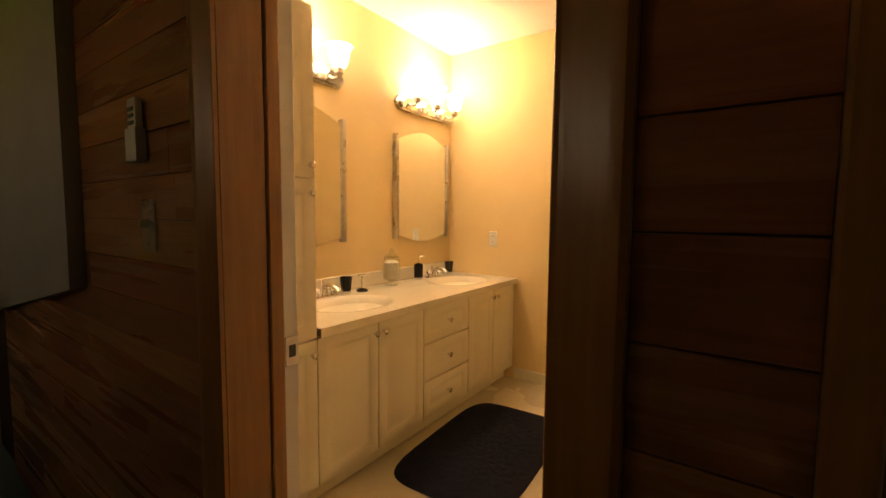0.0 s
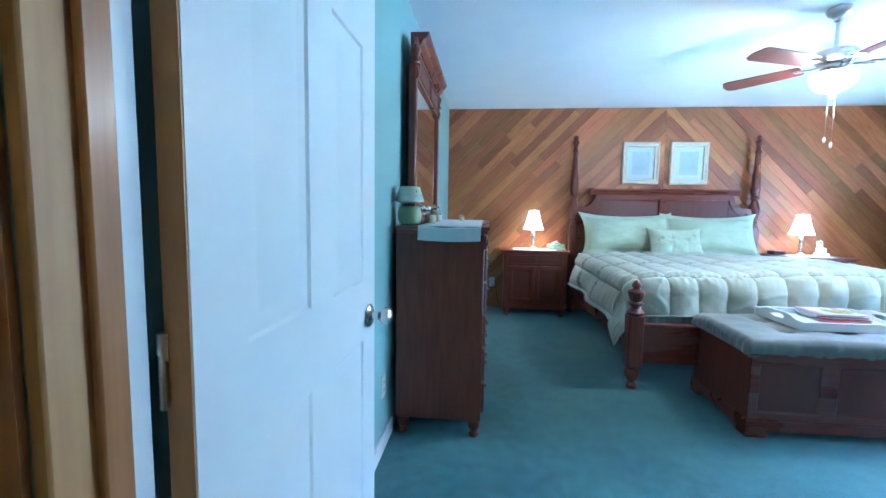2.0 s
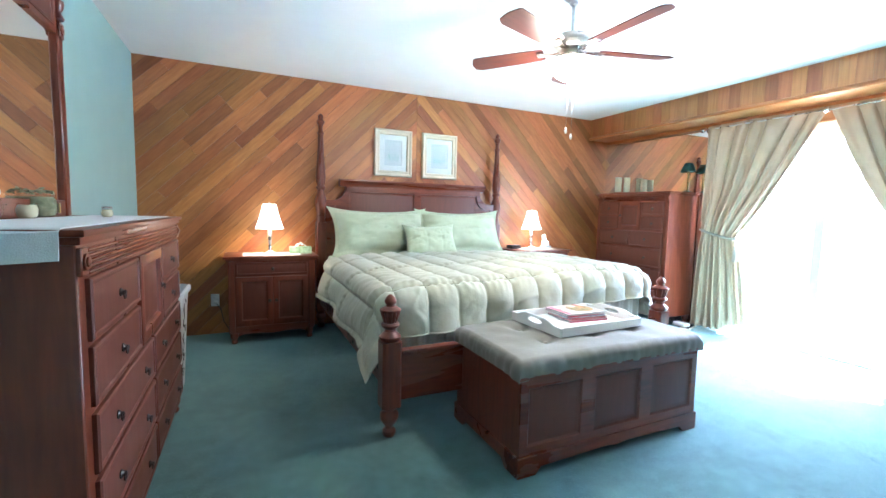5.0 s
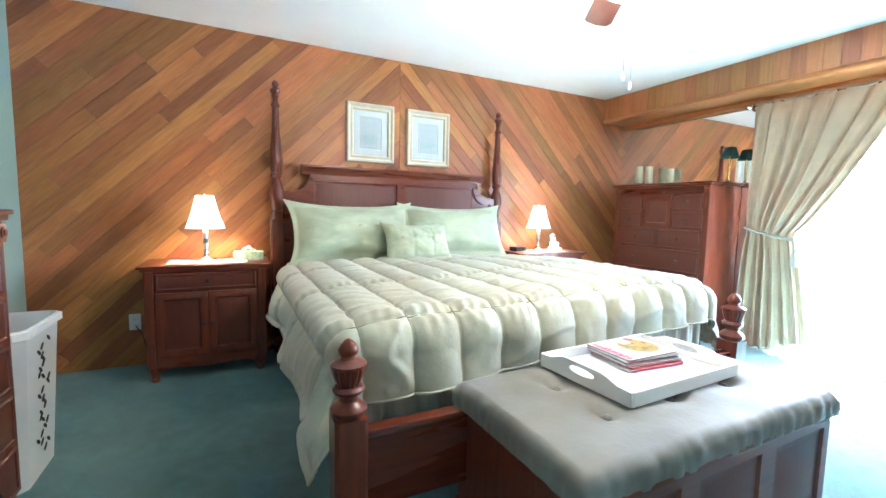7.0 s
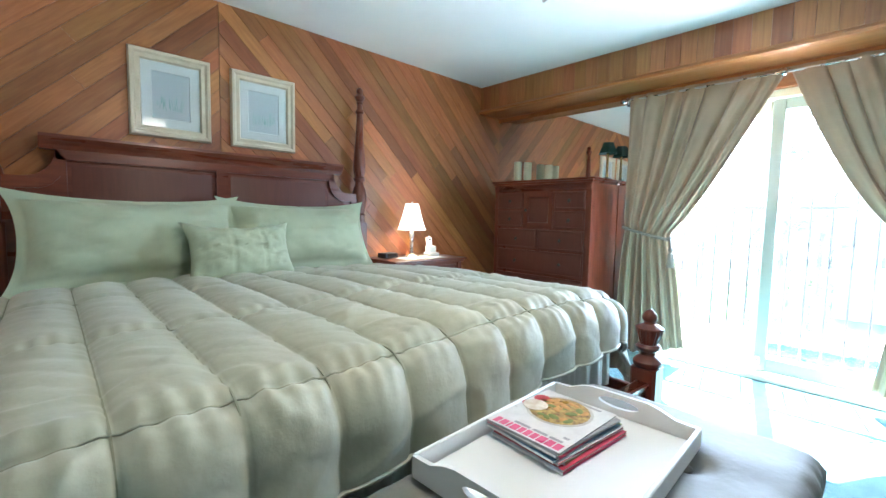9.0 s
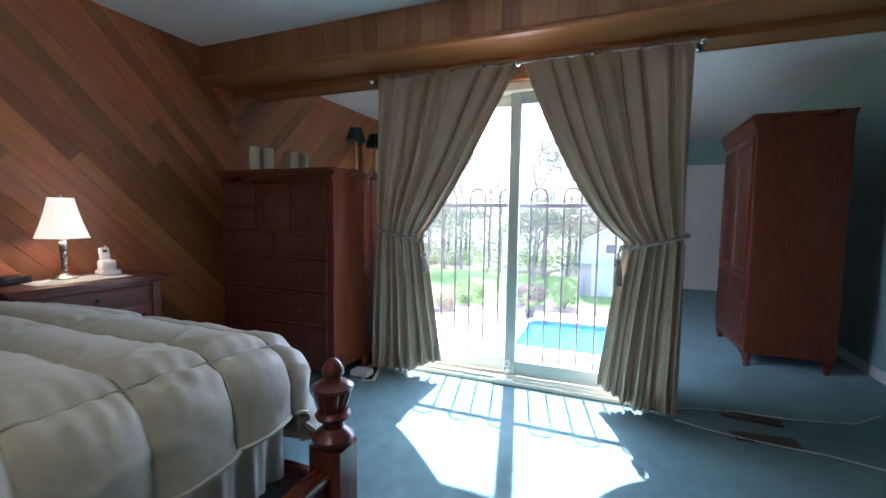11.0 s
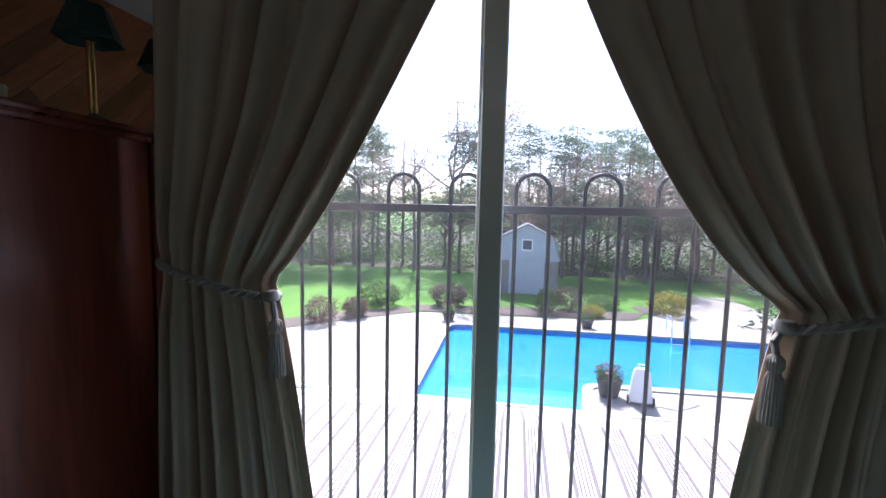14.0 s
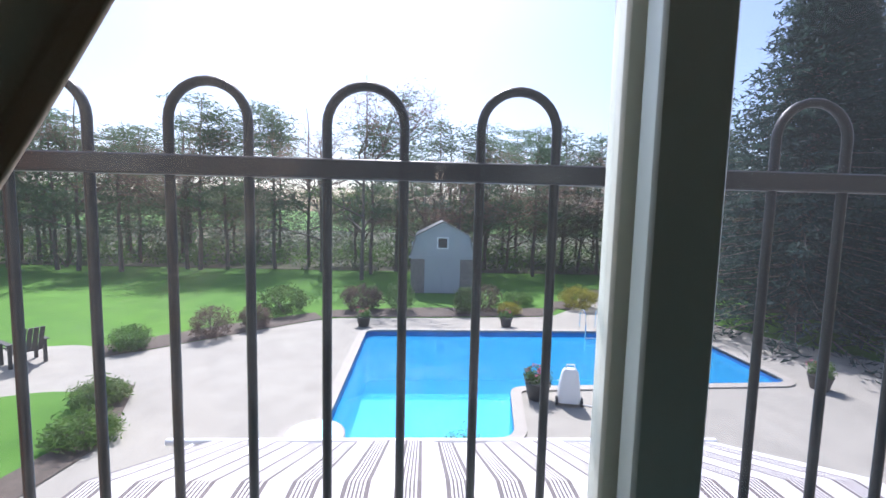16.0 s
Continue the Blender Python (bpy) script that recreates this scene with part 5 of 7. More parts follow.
# pictures over the bed
MATB = mat("white_mat_board", (0.72, 0.74, 0.74), None, 0.9, scale=6)
PRINT = mat("soft_watercolour_print", (0.62, 0.54, 0.58), (0.38, 0.52, 0.55), 0.6, scale=3.2, coarse=0.6)
for x0, x1 in ((2.088, 2.510), (2.630, 3.060)):
    th = thing("framed_picture", pose((x0 + x1) / 2, 5.60, 1.56), "cream-framed soft watercolour print with a white mat, on the planked wall", "picture", group="pictures over the bed")
    w, h = (x1 - x0) / 2, 0.497
    bm = bmesh.new()
    rings(bm, -w, w, 0, h, [(0, 0.0), (0, 0.022), (0.007, 0.034), (0.020, 0.034), (0.032, 0.024), (0.052, 0.026), (0.060, 0.012)], front(0.0), cap=False)
    part("frame", bm, CARD, th)
    bm = bmesh.new()
    rings(bm, -w + 0.052, w - 0.052, 0.052, h - 0.052, [(0, 0.010), (0.060, 0.010), (0.062, 0.007)], front(0.0), cap=False)
    part("mat_board", bm, MATB, th)
    part("print", B(-w + 0.105, w - 0.105, -0.007, -0.004, 0.105, h - 0.105), PRINT, th, "faded pink and blue-green print", sharp=0)
    bm = bmesh.new()
    rng = random.Random(int(x0 * 100))
    for k in range(26):
        xx = rng.uniform(-0.075, 0.075)
        zz = 0.16 + rng.uniform(0, 0.05)
        ln = rng.uniform(0.02, 0.07)
        bm.faces.new([bm.verts.new(p) for p in ((xx - 0.002, -0.0075, zz), (xx + 0.002, -0.0075, zz), (xx + rng.uniform(-0.006, 0.006), -0.0075, zz + ln))])
    part("painted_reeds", bm, mat("painted_green", (0.22, 0.42, 0.40), None, 0.7), th, sharp=0)
    g = part("glazing", B(-w + 0.045, w - 0.045, -0.014, -0.012, 0.045, h - 0.045), GLASS, th, sharp=0)
    g.visible_shadow = False

# ceiling fan
fan = thing("ceiling_fan", pose(2.578, 3.16, H), "nickel ceiling fan with five cherry blades and a lit glass bowl", "ceiling fan")
BLADE = mat("cherry_fan_blade", (0.13, 0.034, 0.022), (0.085, 0.022, 0.015), 0.35, scale=9, stretch=(0.6, 5, 5), coat=0.3)
part("canopy", lathe(bmesh.new(), [(0.062, 0.0), (0.064, -0.012), (0.056, -0.035), (0.035, -0.052), (0.024, -0.058), (0.024, -0.075), (0.012, -0.08)], 28), NICKEL, fan)
part("down_rod", lathe(bmesh.new(), [(0.011, -0.06), (0.011, -0.23)], 14), NICKEL, fan)
part("motor", lathe(bmesh.new(), [(z_[0], z_[1] - 0.06) for z_ in ((0.02, -0.17), (0.05, -0.175), (0.10, -0.19), (0.114, -0.21), (0.114, -0.228), (0.10, -0.242), (0.09, -0.255), (0.075, -0.265), (0.05, -0.27), (0.05, -0.285), (0.04, -0.29))], 36), NICKEL, fan)
for k in range(5):
    a = 56 + 72 * k
    arm_ = part("blade_arm", prism(bmesh.new(), [(0.07, -0.02), (0.12, -0.012), (0.17, -0.03), (0.20, -0.03), (0.20, 0.03), (0.17, 0.03), (0.12, 0.012), (0.07, 0.02)], "z", -0.005, 0.0), NICKEL, fan, m=pose(0, 0, -0.325, 0, 0, a))
    pts = [(0.16, -0.045), (0.18, -0.055), (0.30, -0.062), (0.58, -0.068), (0.615, -0.05), (0.622, 0.0), (0.60, 0.055), (0.58, 0.066), (0.30, 0.060), (0.18, 0.053), (0.16, 0.045)]
    part("blade", prism(bmesh.new(), pts, "z", 0.0, 0.006), BLADE, arm_, "cherry-stained fan blade", m=pose(0, 0, 0, 12, 0, 0))
part("fitter", lathe(bmesh.new(), [(0.045, -0.345), (0.085, -0.355), (0.10, -0.370), (0.10, -0.385)], 30), NICKEL, fan)
part("bowl", lathe(bmesh.new(), [(0.112, -0.382), (0.118, -0.395), (0.112, -0.430), (0.085, -0.465), (0.05, -0.485), (0.012, -0.492)], 32), FROST, fan, "frosted glass light bowl")
part("finial", lathe(bmesh.new(), [(0.02, -0.488), (0.024, -0.495), (0.012, -0.508), (0.014, -0.516), (0.003, -0.528)], 16), NICKEL, fan)
for x_, ln in ((-0.018, 0.27), (0.022, 0.30)):
    ch = part("pull_chain", tube(bmesh.new(), [(x_, 0, -0.49), (x_, 0, -0.49 - ln)], 0.0012, 6), NICKEL, fan)
    part("chain_knob", lathe(bmesh.new(), [(0.003, 0), (0.007, -0.012), (0.008, -0.025), (0.003, -0.035)], 12), PLASTIC, ch, m=pose(x_, 0, -0.49 - ln))
lamp("fan_bulb", "POINT", pose(2.578, 3.16, H - 0.58), 0.7, (1.0, 0.80, 0.56), radius=0.09)

# laundry hamper
ham = thing("laundry_hamper", pose(0.325, 4.28, 0), "white plastic laundry hamper with cut-out vines beside the dresser", "hamper")
bm = bmesh.new()
HC = [(-0.16, -0.20), (0.13, -0.20), (0.165, -0.165), (0.165, 0.165), (0.13, 0.20), (-0.16, 0.20)]
rows = []
for s_, z_ in ((0.80, 0.0), (0.80, 0.012), (0.99, 0.62), (1.0, 0.625), (1.08, 0.63), (1.08, 0.66), (1.0, 0.665), (0.96, 0.63), (0.78, 0.02)):
    rows.append([bm.verts.new((x_ * s_, y_ * s_, z_)) for x_, y_ in HC])
for a, b in zip(rows, rows[1:]):
    for i in range(6):
        bm.faces.new((a[i], a[(i + 1) % 6], b[(i + 1) % 6], b[i]))
bm.faces.new(rows[0][::-1])
bm.faces.new(rows[-1])
part("tub", bm, PLASTIC, ham)
HOLE = mat("hamper_hole_shadow", (0.03, 0.03, 0.03), None, 0.9)
rng = random.Random(2)
for k in range(26):
    z_ = 0.10 + 0.019 * k
    s_ = 0.80 + 0.19 * z_ / 0.62
    yy = 0.035 * math.sin(k * 1.3) + rng.uniform(-0.03, 0.03)
    n = 8
    pts = [(yy + 0.020 * math.cos(2 * math.pi * i / n) * math.cos(0.7 * (-1) ** k) - 0.008 * math.sin(2 * math.pi * i / n) * math.sin(0.7 * (-1) ** k),
            z_ + 0.020 * math.cos(2 * math.pi * i / n) * math.sin(0.7 * (-1) ** k) + 0.008 * math.sin(2 * math.pi * i / n) * math.cos(0.7 * (-1) ** k)) for i in range(n)]
    part("cut_out", prism(bmesh.new(), pts, "x", 0.165 * s_ + 0.0005, 0.165 * s_ + 0.0025), HOLE, ham, "dark cut-out in the plastic", sharp=0)

# sockets, registers, cable


def plate(name, m, label, kind_, material):
    th = thing(name, m, label, kind_, group="wall plates")
    part("plate", B(-0.035, 0.035, -0.006, 0, -0.058, 0.058, bev=0.003), material, th)
    for z_ in (-0.02, 0.02):
        sk = part("socket", B(-0.016, 0.016, -0.009, -0.006, z_ - 0.014, z_ + 0.014, bev=0.003), material, th)
        for x_ in (-0.006, 0.006):
            part("slot", B(x_ - 0.001, x_ + 0.001, -0.0095, -0.0088, z_ - 0.005, z_ + 0.005), BLACK, sk, sharp=0)
    return th


plate("wall_socket", pose(0.0, 2.282, 0.328, 0, 0, 90), "ivory wall socket on the teal wall", "socket", IVORY)
ws = plate("wall_socket", pose(0.575, 5.598, 0.32), "white wall socket with plug below the planks", "socket", PLASTIC)
part("plug", B(-0.012, 0.022, -0.04, -0.009, -0.032, -0.006, bev=0.004), PLASTIC, ws, "white plug with cord")
part("cord", tube(bmesh.new(), [(0.01, -0.04, -0.02), (0.05, -0.06, -0.08), (0.07, -0.04, -0.2), (0.12, -0.03, -0.29)], 0.004, 6), BLACK, ws, "black lamp cord")
REG = mat("brown_register_metal", (0.10, 0.07, 0.05), (0.07, 0.05, 0.035), 0.5, metal=0.3)


def register(x, y, rz, label, material=None):
    th = thing("floor_register", pose(x, y, 0, 0, 0, rz), label, "floor register", group="floor registers")
    bm = bmesh.new()
    rings(bm, -0.15, 0.15, -0.05, 0.05, [(0, 0.0), (0.004, 0.008), (0.016, 0.008), (0.02, 0.003)], lambda u, v, h: (u, v, h), cap=True)
    part("frame", bm, material or REG, th)
    for k in range(14):
        part("slat", B(-0.122 + k * 0.0185, -0.114 + k * 0.0185, -0.028, 0.028, 0.003, 0.007), BLACK, th, sharp=0)


register(5.25, 1.74, 96, "brown metal floor register in the green carpet")
register(5.22, 4.13, 20, "pale metal floor register with a plastic deflector", ALU)
solo("air_deflector", B(5.10, 5.20, 4.10, 4.24, 0.008, 0.05, bev=0.012, seg=2), PLASTIC, "clear white plastic air deflector on the carpet", "deflector")
pts = [(5.30, 2.16, 0.006), (5.24, 2.0, 0.006), (5.20, 1.8, 0.006), (5.18, 1.5, 0.006), (5.10, 1.2, 0.006), (4.9, 1.0, 0.006)]
solo("cable", tube(bmesh.new(), pts, 0.004, 6), PLASTIC, "thin white cable lying across the green carpet", "cable")


# ---- bedroom door, casings ----
solo("door_jamb", B(0.112, 0.131, 0.578, 0.655, 0, 2.06, bev=0.003), PINE, "pale wooden jamb of the bedroom door", "door frame", kind="structure")
solo("door_jamb", B(0.984, 1.0, 0.578, 0.690, 0, 2.06, bev=0.003), PINE, "pale wooden jamb on the latch side", "door frame", kind="structure")
solo("door_jamb", B(0.115, 0.133, 0.6555, 0.690, 0, 2.06, bev=0.003), WHITE, "white painted inner edge of the bedroom door jamb", "door frame", kind="structure")
solo("door_stop", B(0.131, 0.142, 0.62, 0.655, 0, 2.05, bev=0.003), TRIMW, "thin wooden door stop", "door frame", kind="structure")


def casing_profile(w, t=0.017):
    return [(0, 0), (w, 0), (w, t * 0.7), (w * 0.9, t), (w * 0.62, t * 0.95), (w * 0.5, t * 0.72), (w * 0.25, t * 0.72), (w * 0.12, t * 0.5), (0, t * 0.45)]


def casing_y(x, y, w, flip, z1, label, material=None):
    """An upright moulding on a face that looks to -y."""
    bm = bmesh.new()
    prism(bm, [(x + (w - u if flip else u), y - v) for u, v in casing_profile(w)], "z", 0, z1)
    return solo("door_casing", bm, material or TRIMW, label, "door casing", kind="structure")


casing_y(0.040, 0.578, 0.072, True, 2.12, "stained wooden casing beside the bedroom door")
casing_y(1.016, 0.575, 0.060, False, 2.12, "stained wooden casing on the far side of the bedroom door")
bm = bmesh.new()
box(bm, 0.040, 1.076, 0.560, 0.576, 2.06, 2.12, bev=0.004)
solo("door_casing", bm, TRIMH, "stained wooden head casing over the bedroom door", "door casing", kind="structure")
bm = bmesh.new()
for x0, x1 in ((1.016, 1.07), (0.05, 0.115)):
    box(bm, x0, x1, BY, BY + 0.016, 0, 2.12, bev=0.004)
solo("door_casing", bm, TRIMW, "stained wooden casing on the bedroom side", "door casing", kind="structure")
bm = bmesh.new()
box(bm, 0.115, 1.016, BY, BY + 0.016, 2.06, 2.12, bev=0.004)
solo("door_casing", bm, TRIMH, "stained wooden head casing on the bedroom side", "door casing", kind="structure")

DOORW, DOORT = 0.762, 0.034


def six_panel(parent, w, z0, z1, t):
    """A six-panel moulded door from x = 0 to w in its own frame, t thick about y = 0."""
    bm = bmesh.new()
    box(bm, 0, w, -t / 2 + 0.005, t / 2 - 0.005, z0, z1)
    st = 0.105
    cw = (w - 3 * st) / 2
    rows_ = ((z0 + 0.20, z0 + 0.85), (z0 + 1.00, z0 + 1.62), (z0 + 1.73, z1 - 0.11))
    for side in (-1, 1):
        yb = side * (t / 2 - 0.005)

        def put(u, v, h):
            return (u, yb + side * h, v)
        xs = [0, st, st + cw, 2 * st + cw, 2 * st + 2 * cw, w]
        zs = [z0] + [q for r_ in rows_ for q in r_] + [z1]
        for i in range(5):
            for j in range(7):
                if i % 2 == 1 and j % 2 == 1:
                    rings(bm, xs[i], xs[i + 1], zs[j], zs[j + 1], [(0, 0.005), (0.006, 0.005), (0.016, -0.003), (0.030, -0.003), (0.055, 0.0035)], put)
                else:
                    bm.faces.new([bm.verts.new(put(u, v, 0.005)) for u, v in ((xs[i], zs[j]), (xs[i + 1], zs[j]), (xs[i + 1], zs[j + 1]), (xs[i], zs[j + 1]))])
        for a, b, c, d in ((0, z0, 0, z1), (w, z0, w, z1), (0, z0, w, z0), (0, z1, w, z1)):
            bm.faces.new([bm.verts.new(p) for p in (put(a, b, 0), put(c, d, 0), put(c, d, 0.005), put(a, b, 0.005))])
    bmesh.ops.remove_doubles(bm, verts=bm.verts, dist=0.0004)
    return part("leaf", bm, WHITE, parent, sharp=25)


def knob_set(parent, x, z, t):
    for side in (-1, 1):
        k = part("knob", lathe(bmesh.new(), [(0.032, 0), (0.033, 0.004), (0.026, 0.010), (0.012, 0.014), (0.011, 0.030), (0.020, 0.038), (0.027, 0.050), (0.026, 0.060), (0.018, 0.067), (0.002, 0.070)], 26), NICKEL, parent,
                 "brushed nickel round knob", m=pose(x, side * t / 2, z, 90 if side < 0 else -90, 0, 0))
    return k


door = thing("door_1", pose(0.151, 0.712, 0, 0, 0, 89.4), "white six-panel bedroom door, standing open against the wall", "door", kind="structure")
six_panel(door, DOORW, 0.012, 2.045, DOORT)
part("hinge_edge", B(-0.003, -0.0003, -DOORT / 2 + 0.001, DOORT / 2 - 0.001, 0.012, 2.045), PINE, door, "bare wooden hinge edge", sharp=0)
knob_set(door, DOORW - 0.062, 0.912, DOORT)
for z_ in (0.22, 1.02, 1.85):
    part("hinge", tube(bmesh.new(), [(-0.006, DOORT / 2, z_ - 0.045), (-0.006, DOORT / 2, z_ + 0.045)], 0.006, 10), NICKEL, door)

# ---- bathroom door frame ----
solo("bathroom_jamb", B(-0.85, -0.830, 0.430, 0.520, 0, 2.05, bev=0.002), TRIMW, "orange stained jamb of the bathroom door", "door frame", kind="structure")
solo("bathroom_jamb", B(-0.85, -0.824, 0.520, 0.553, 0, 2.05, bev=0.004), TRIMW, "stained stop of the bathroom door", "door frame", kind="structure")
bj = thing("bathroom_jamb", pose(0, 0, 0), "white painted inner jamb with a steel strike plate", "door frame", kind="structure")
part("board", B(-0.85, -0.830, 0.553, 0.588, 0, 2.05, bev=0.002), WHITE, bj)
part("strike_plate", B(-0.8305, -0.828, 0.556, 0.5875, 0.895, 0.958, bev=0.001), NICKEL, bj, "steel strike plate")
part("latch_hole", B(-0.8285, -0.8272, 0.564, 0.580, 0.914, 0.940), BLACK, bj, sharp=0)
solo("bathroom_jamb", B(-0.211, -0.192, 0.430, 0.588, 0, 2.05, bev=0.002), TRIMW, "stained jamb on the hinge side of the bathroom door", "door frame", kind="structure")
solo("bathroom_jamb", B(-0.83, -0.211, 0.430, 0.588, 2.03, 2.05), TRIMW, "stained head of the bathroom door frame", "door frame", kind="structure")
casing_y(-0.905, 0.430, 0.075, True, 2.11, "stained wooden casing of the bathroom door")
casing_y(-0.201, 0.430, 0.065, False, 2.11, "stained wooden casing beside the cedar corner")
solo("door_casing", B(-0.905, -0.136, 0.414, 0.430, 2.05, 2.11, bev=0.003), TRIMH, "stained wooden head casing of the bathroom door", "door casing", kind="structure")
# corner boards of the cedar return
solo("corner_trim", B(-0.008, 0.024, 0.414, 0.430, 0, HALL_H, bev=0.003), TRIMW, "stained corner board on the cedar corner", "trim", kind="structure")
solo("corner_trim", B(0.006, 0.0225, 0.4305, 0.464, 0, HALL_H, bev=0.003), PINE, "pale corner board on the cedar corner", "trim", kind="structure")

# bathroom door leaf, folded back inside
bd = thing("door_2", pose(-0.200, 0.61, 0, 0, 0, 86), "white six-panel bathroom door, open inwards", "door", kind="structure")
six_panel(bd, 0.60, 0.012, 2.03, DOORT)

# ---- hallway fittings ----
sw = thing("light_switch", pose(-1.14, 0.430, 1.19), "worn steel toggle light switch plate on cedar boards", "light switch")
part("plate", B(-0.036, 0.036, -0.005, 0, -0.058, 0.058, bev=0.003), NICKEL, sw)
part("toggle", B(-0.005, 0.005, -0.022, -0.004, -0.004, 0.014, bev=0.002), IVORY, sw, "ivory toggle")
for z_ in (-0.042, 0.042):
    part("screw", lathe(bmesh.new(), [(0.004, 0), (0.003, 0.002)], 10), NICKEL, sw, m=pose(0, -0.005, z_, 90, 0, 0))
rm = thing("remote_control", pose(-1.165, 0.430, 1.384), "grey fan remote in a wall holder on cedar boards", "remote control")
part("holder", B(-0.030, 0.030, -0.024, 0, -0.055, 0.02, bev=0.005, seg=2), PLASTIC, rm)
hs_ = part("handset", B(-0.024, 0.024, -0.020, -0.004, -0.03, 0.085, bev=0.006, seg=2), PLASTIC, rm)
for z_ in (0.06, 0.045, 0.030):
    part("button", B(-0.016, 0.016, -0.022, -0.019, z_ - 0.004, z_ + 0.004, bev=0.001), PULL, hs_, "dark push button")
bm = bmesh.new()
PL = mat("grey_plaster", (0.40, 0.39, 0.37), (0.36, 0.35, 0.33), 0.8, scale=4, bump=0.2)
prism(bm, [(-1.60, 1.0), (-1.60, HALL_H), (-3.18, HALL_H), (-3.18, 0.7)], "y", 0.39, 0.43)
solo("wall_soffit", bm, PL, "plain plastered wall face projecting over the cedar boards", "wall", kind="structure")
solo("newel_post", B(-2.48, -2.38, 0.22, 0.32, 0, 0.92, bev=0.01), TRIMW, "dark stained stair post in the hallway", "post")

# ---- bathroom ----
VX, VF, VY0, VY1 = -2.03, -1.43, 1.105, 2.890


def cab_door(parent, y0, y1, z0, z1, knob_y, knob_z, name="door"):
    bm = bmesh.new()
    rings(bm, y0 + 0.002, y1 - 0.002, z0, z1, [(0, 0.0), (0, 0.016), (0.003, 0.018), (0.045, 0.018), (0.053, 0.012), (0.066, 0.012), (0.085, 0.017)], lambda u, v, h: (VF - 0.018 + h, u, v))
    d = part(name, bm, CABINET, parent)
    part("knob", lathe(bmesh.new(), [(0.006, 0), (0.006, 0.012), (0.013, 0.018), (0.014, 0.026), (0.008, 0.031), (0.002, 0.032)], 16), CHROME, d, "small chrome knob", m=pose(VF, knob_y, knob_z, 0, 90, 0))
    return d


lin = thing("linen_cabinet", pose(0, 0, 0), "tall cream-white linen cabinet beside the vanity", "cabinet")
part("body", B(VX, VF - 0.018, 0.590, VY0 - 0.002, 0.09, 2.01, bev=0.002), CABINET, lin)
part("toe_kick", B(VX, VF - 0.07, 0.590, VY0 - 0.002, 0.0, 0.09), CABINET, lin)
cab_door(lin, 0.59, VY0, 1.36, 2.01, VY0 - 0.03, 1.408)
cab_door(lin, 0.59, VY0, 0.725, 1.352, VY0 - 0.03, 1.302)
cab_door(lin, 0.59, VY0, 0.10, 0.717, VY0 - 0.03, 0.661)
van = thing("vanity", pose(0, 0, 0), "cream-white double vanity with doors and three drawers", "vanity")
part("body", B(VX, VF - 0.018, VY0, VY1, 0.09, 0.725, bev=0.002), CABINET, van)
part("toe_kick", B(VX, VF - 0.07, VY0, VY1, 0.0, 0.09), CABINET, van)
ys = [VY0, 1.455, 1.80, 2.255, 2.575, VY1]
cab_door(van, ys[0], ys[1], 0.10, 0.720, ys[1] - 0.03, 0.672)
cab_door(van, ys[1], ys[2], 0.10, 0.720, ys[1] + 0.03, 0.672)
cab_door(van, ys[3], ys[4], 0.10, 0.720, ys[4] - 0.03, 0.672)
cab_door(van, ys[4], ys[5], 0.10, 0.720, ys[4] + 0.03, 0.672)
for z0, z1 in ((0.525, 0.720), (0.315, 0.517), (0.10, 0.307)):
    cab_door(van, ys[2], ys[3], z0, z1, (ys[2] + ys[3]) / 2, (z0 + z1) / 2, "drawer")
ct = thing("countertop", pose(0, 0, 0), "cream cultured-marble countertop with two moulded basins", "countertop")
bm = bmesh.new()


def basin(u, v):
    y_, x_ = VY0 + u * (VY1 - VY0), VX + v * (VF + 0.02 - VX)
    z_ = 0.765
    for cy in (1.53, 2.53):
        d = ((y_ - cy) / 0.22) ** 2 + ((x_ + 1.70) / 0.18) ** 2
        if d < 1:
            z_ -= 0.11 * (1 - d) ** 0.6
    return (x_, y_, z_)


grid(bm, 90, 34, basin)
top_ = part("basin_top", bm, MARBLE, ct, sharp=0)
top_.data.shade_smooth()
part("edge", B(VF + 0.0205, VF + 0.024, VY0, VY1, 0.727, 0.766, bev=0.001), MARBLE, ct)
part("splash", B(VX, VX + 0.02, VY0, VY1, 0.765, 0.855, bev=0.004), MARBLE, ct)
part("side_splash", B(VX + 0.021, VF, VY1 - 0.004, VY1 + 0.012, 0.727, 0.766, bev=0.003), MARBLE, ct)


def faucet(y_):
    th = thing("faucet", pose(-1.91, y_, 0.765), "chrome centre-set basin faucet with clear knobs", "faucet", group="bathroom faucets")
    part("base", B(-0.025, 0.025, -0.08, 0.08, 0, 0.018, bev=0.008, seg=2), CHROME, th)
    part("spout", tube(bmesh.new(), [(0, 0, 0.015), (0.0, 0, 0.055), (0.04, 0, 0.075), (0.10, 0, 0.065), (0.115, 0, 0.05)], [0.018, 0.016, 0.013, 0.012, 0.011], 12), CHROME, th)
    for s in (-1, 1):
        part("handle", lathe(bmesh.new(), [(0.012, 0.015), (0.012, 0.03), (0.022, 0.036), (0.024, 0.055), (0.015, 0.062)], 16), CHROME, th, m=pose(0, s * 0.055, 0))
    part("lift_rod", tube(bmesh.new(), [(-0.018, 0, 0.015), (-0.018, 0, 0.10)], 0.003, 8), CHROME, th)


faucet(1.53)
faucet(2.53)


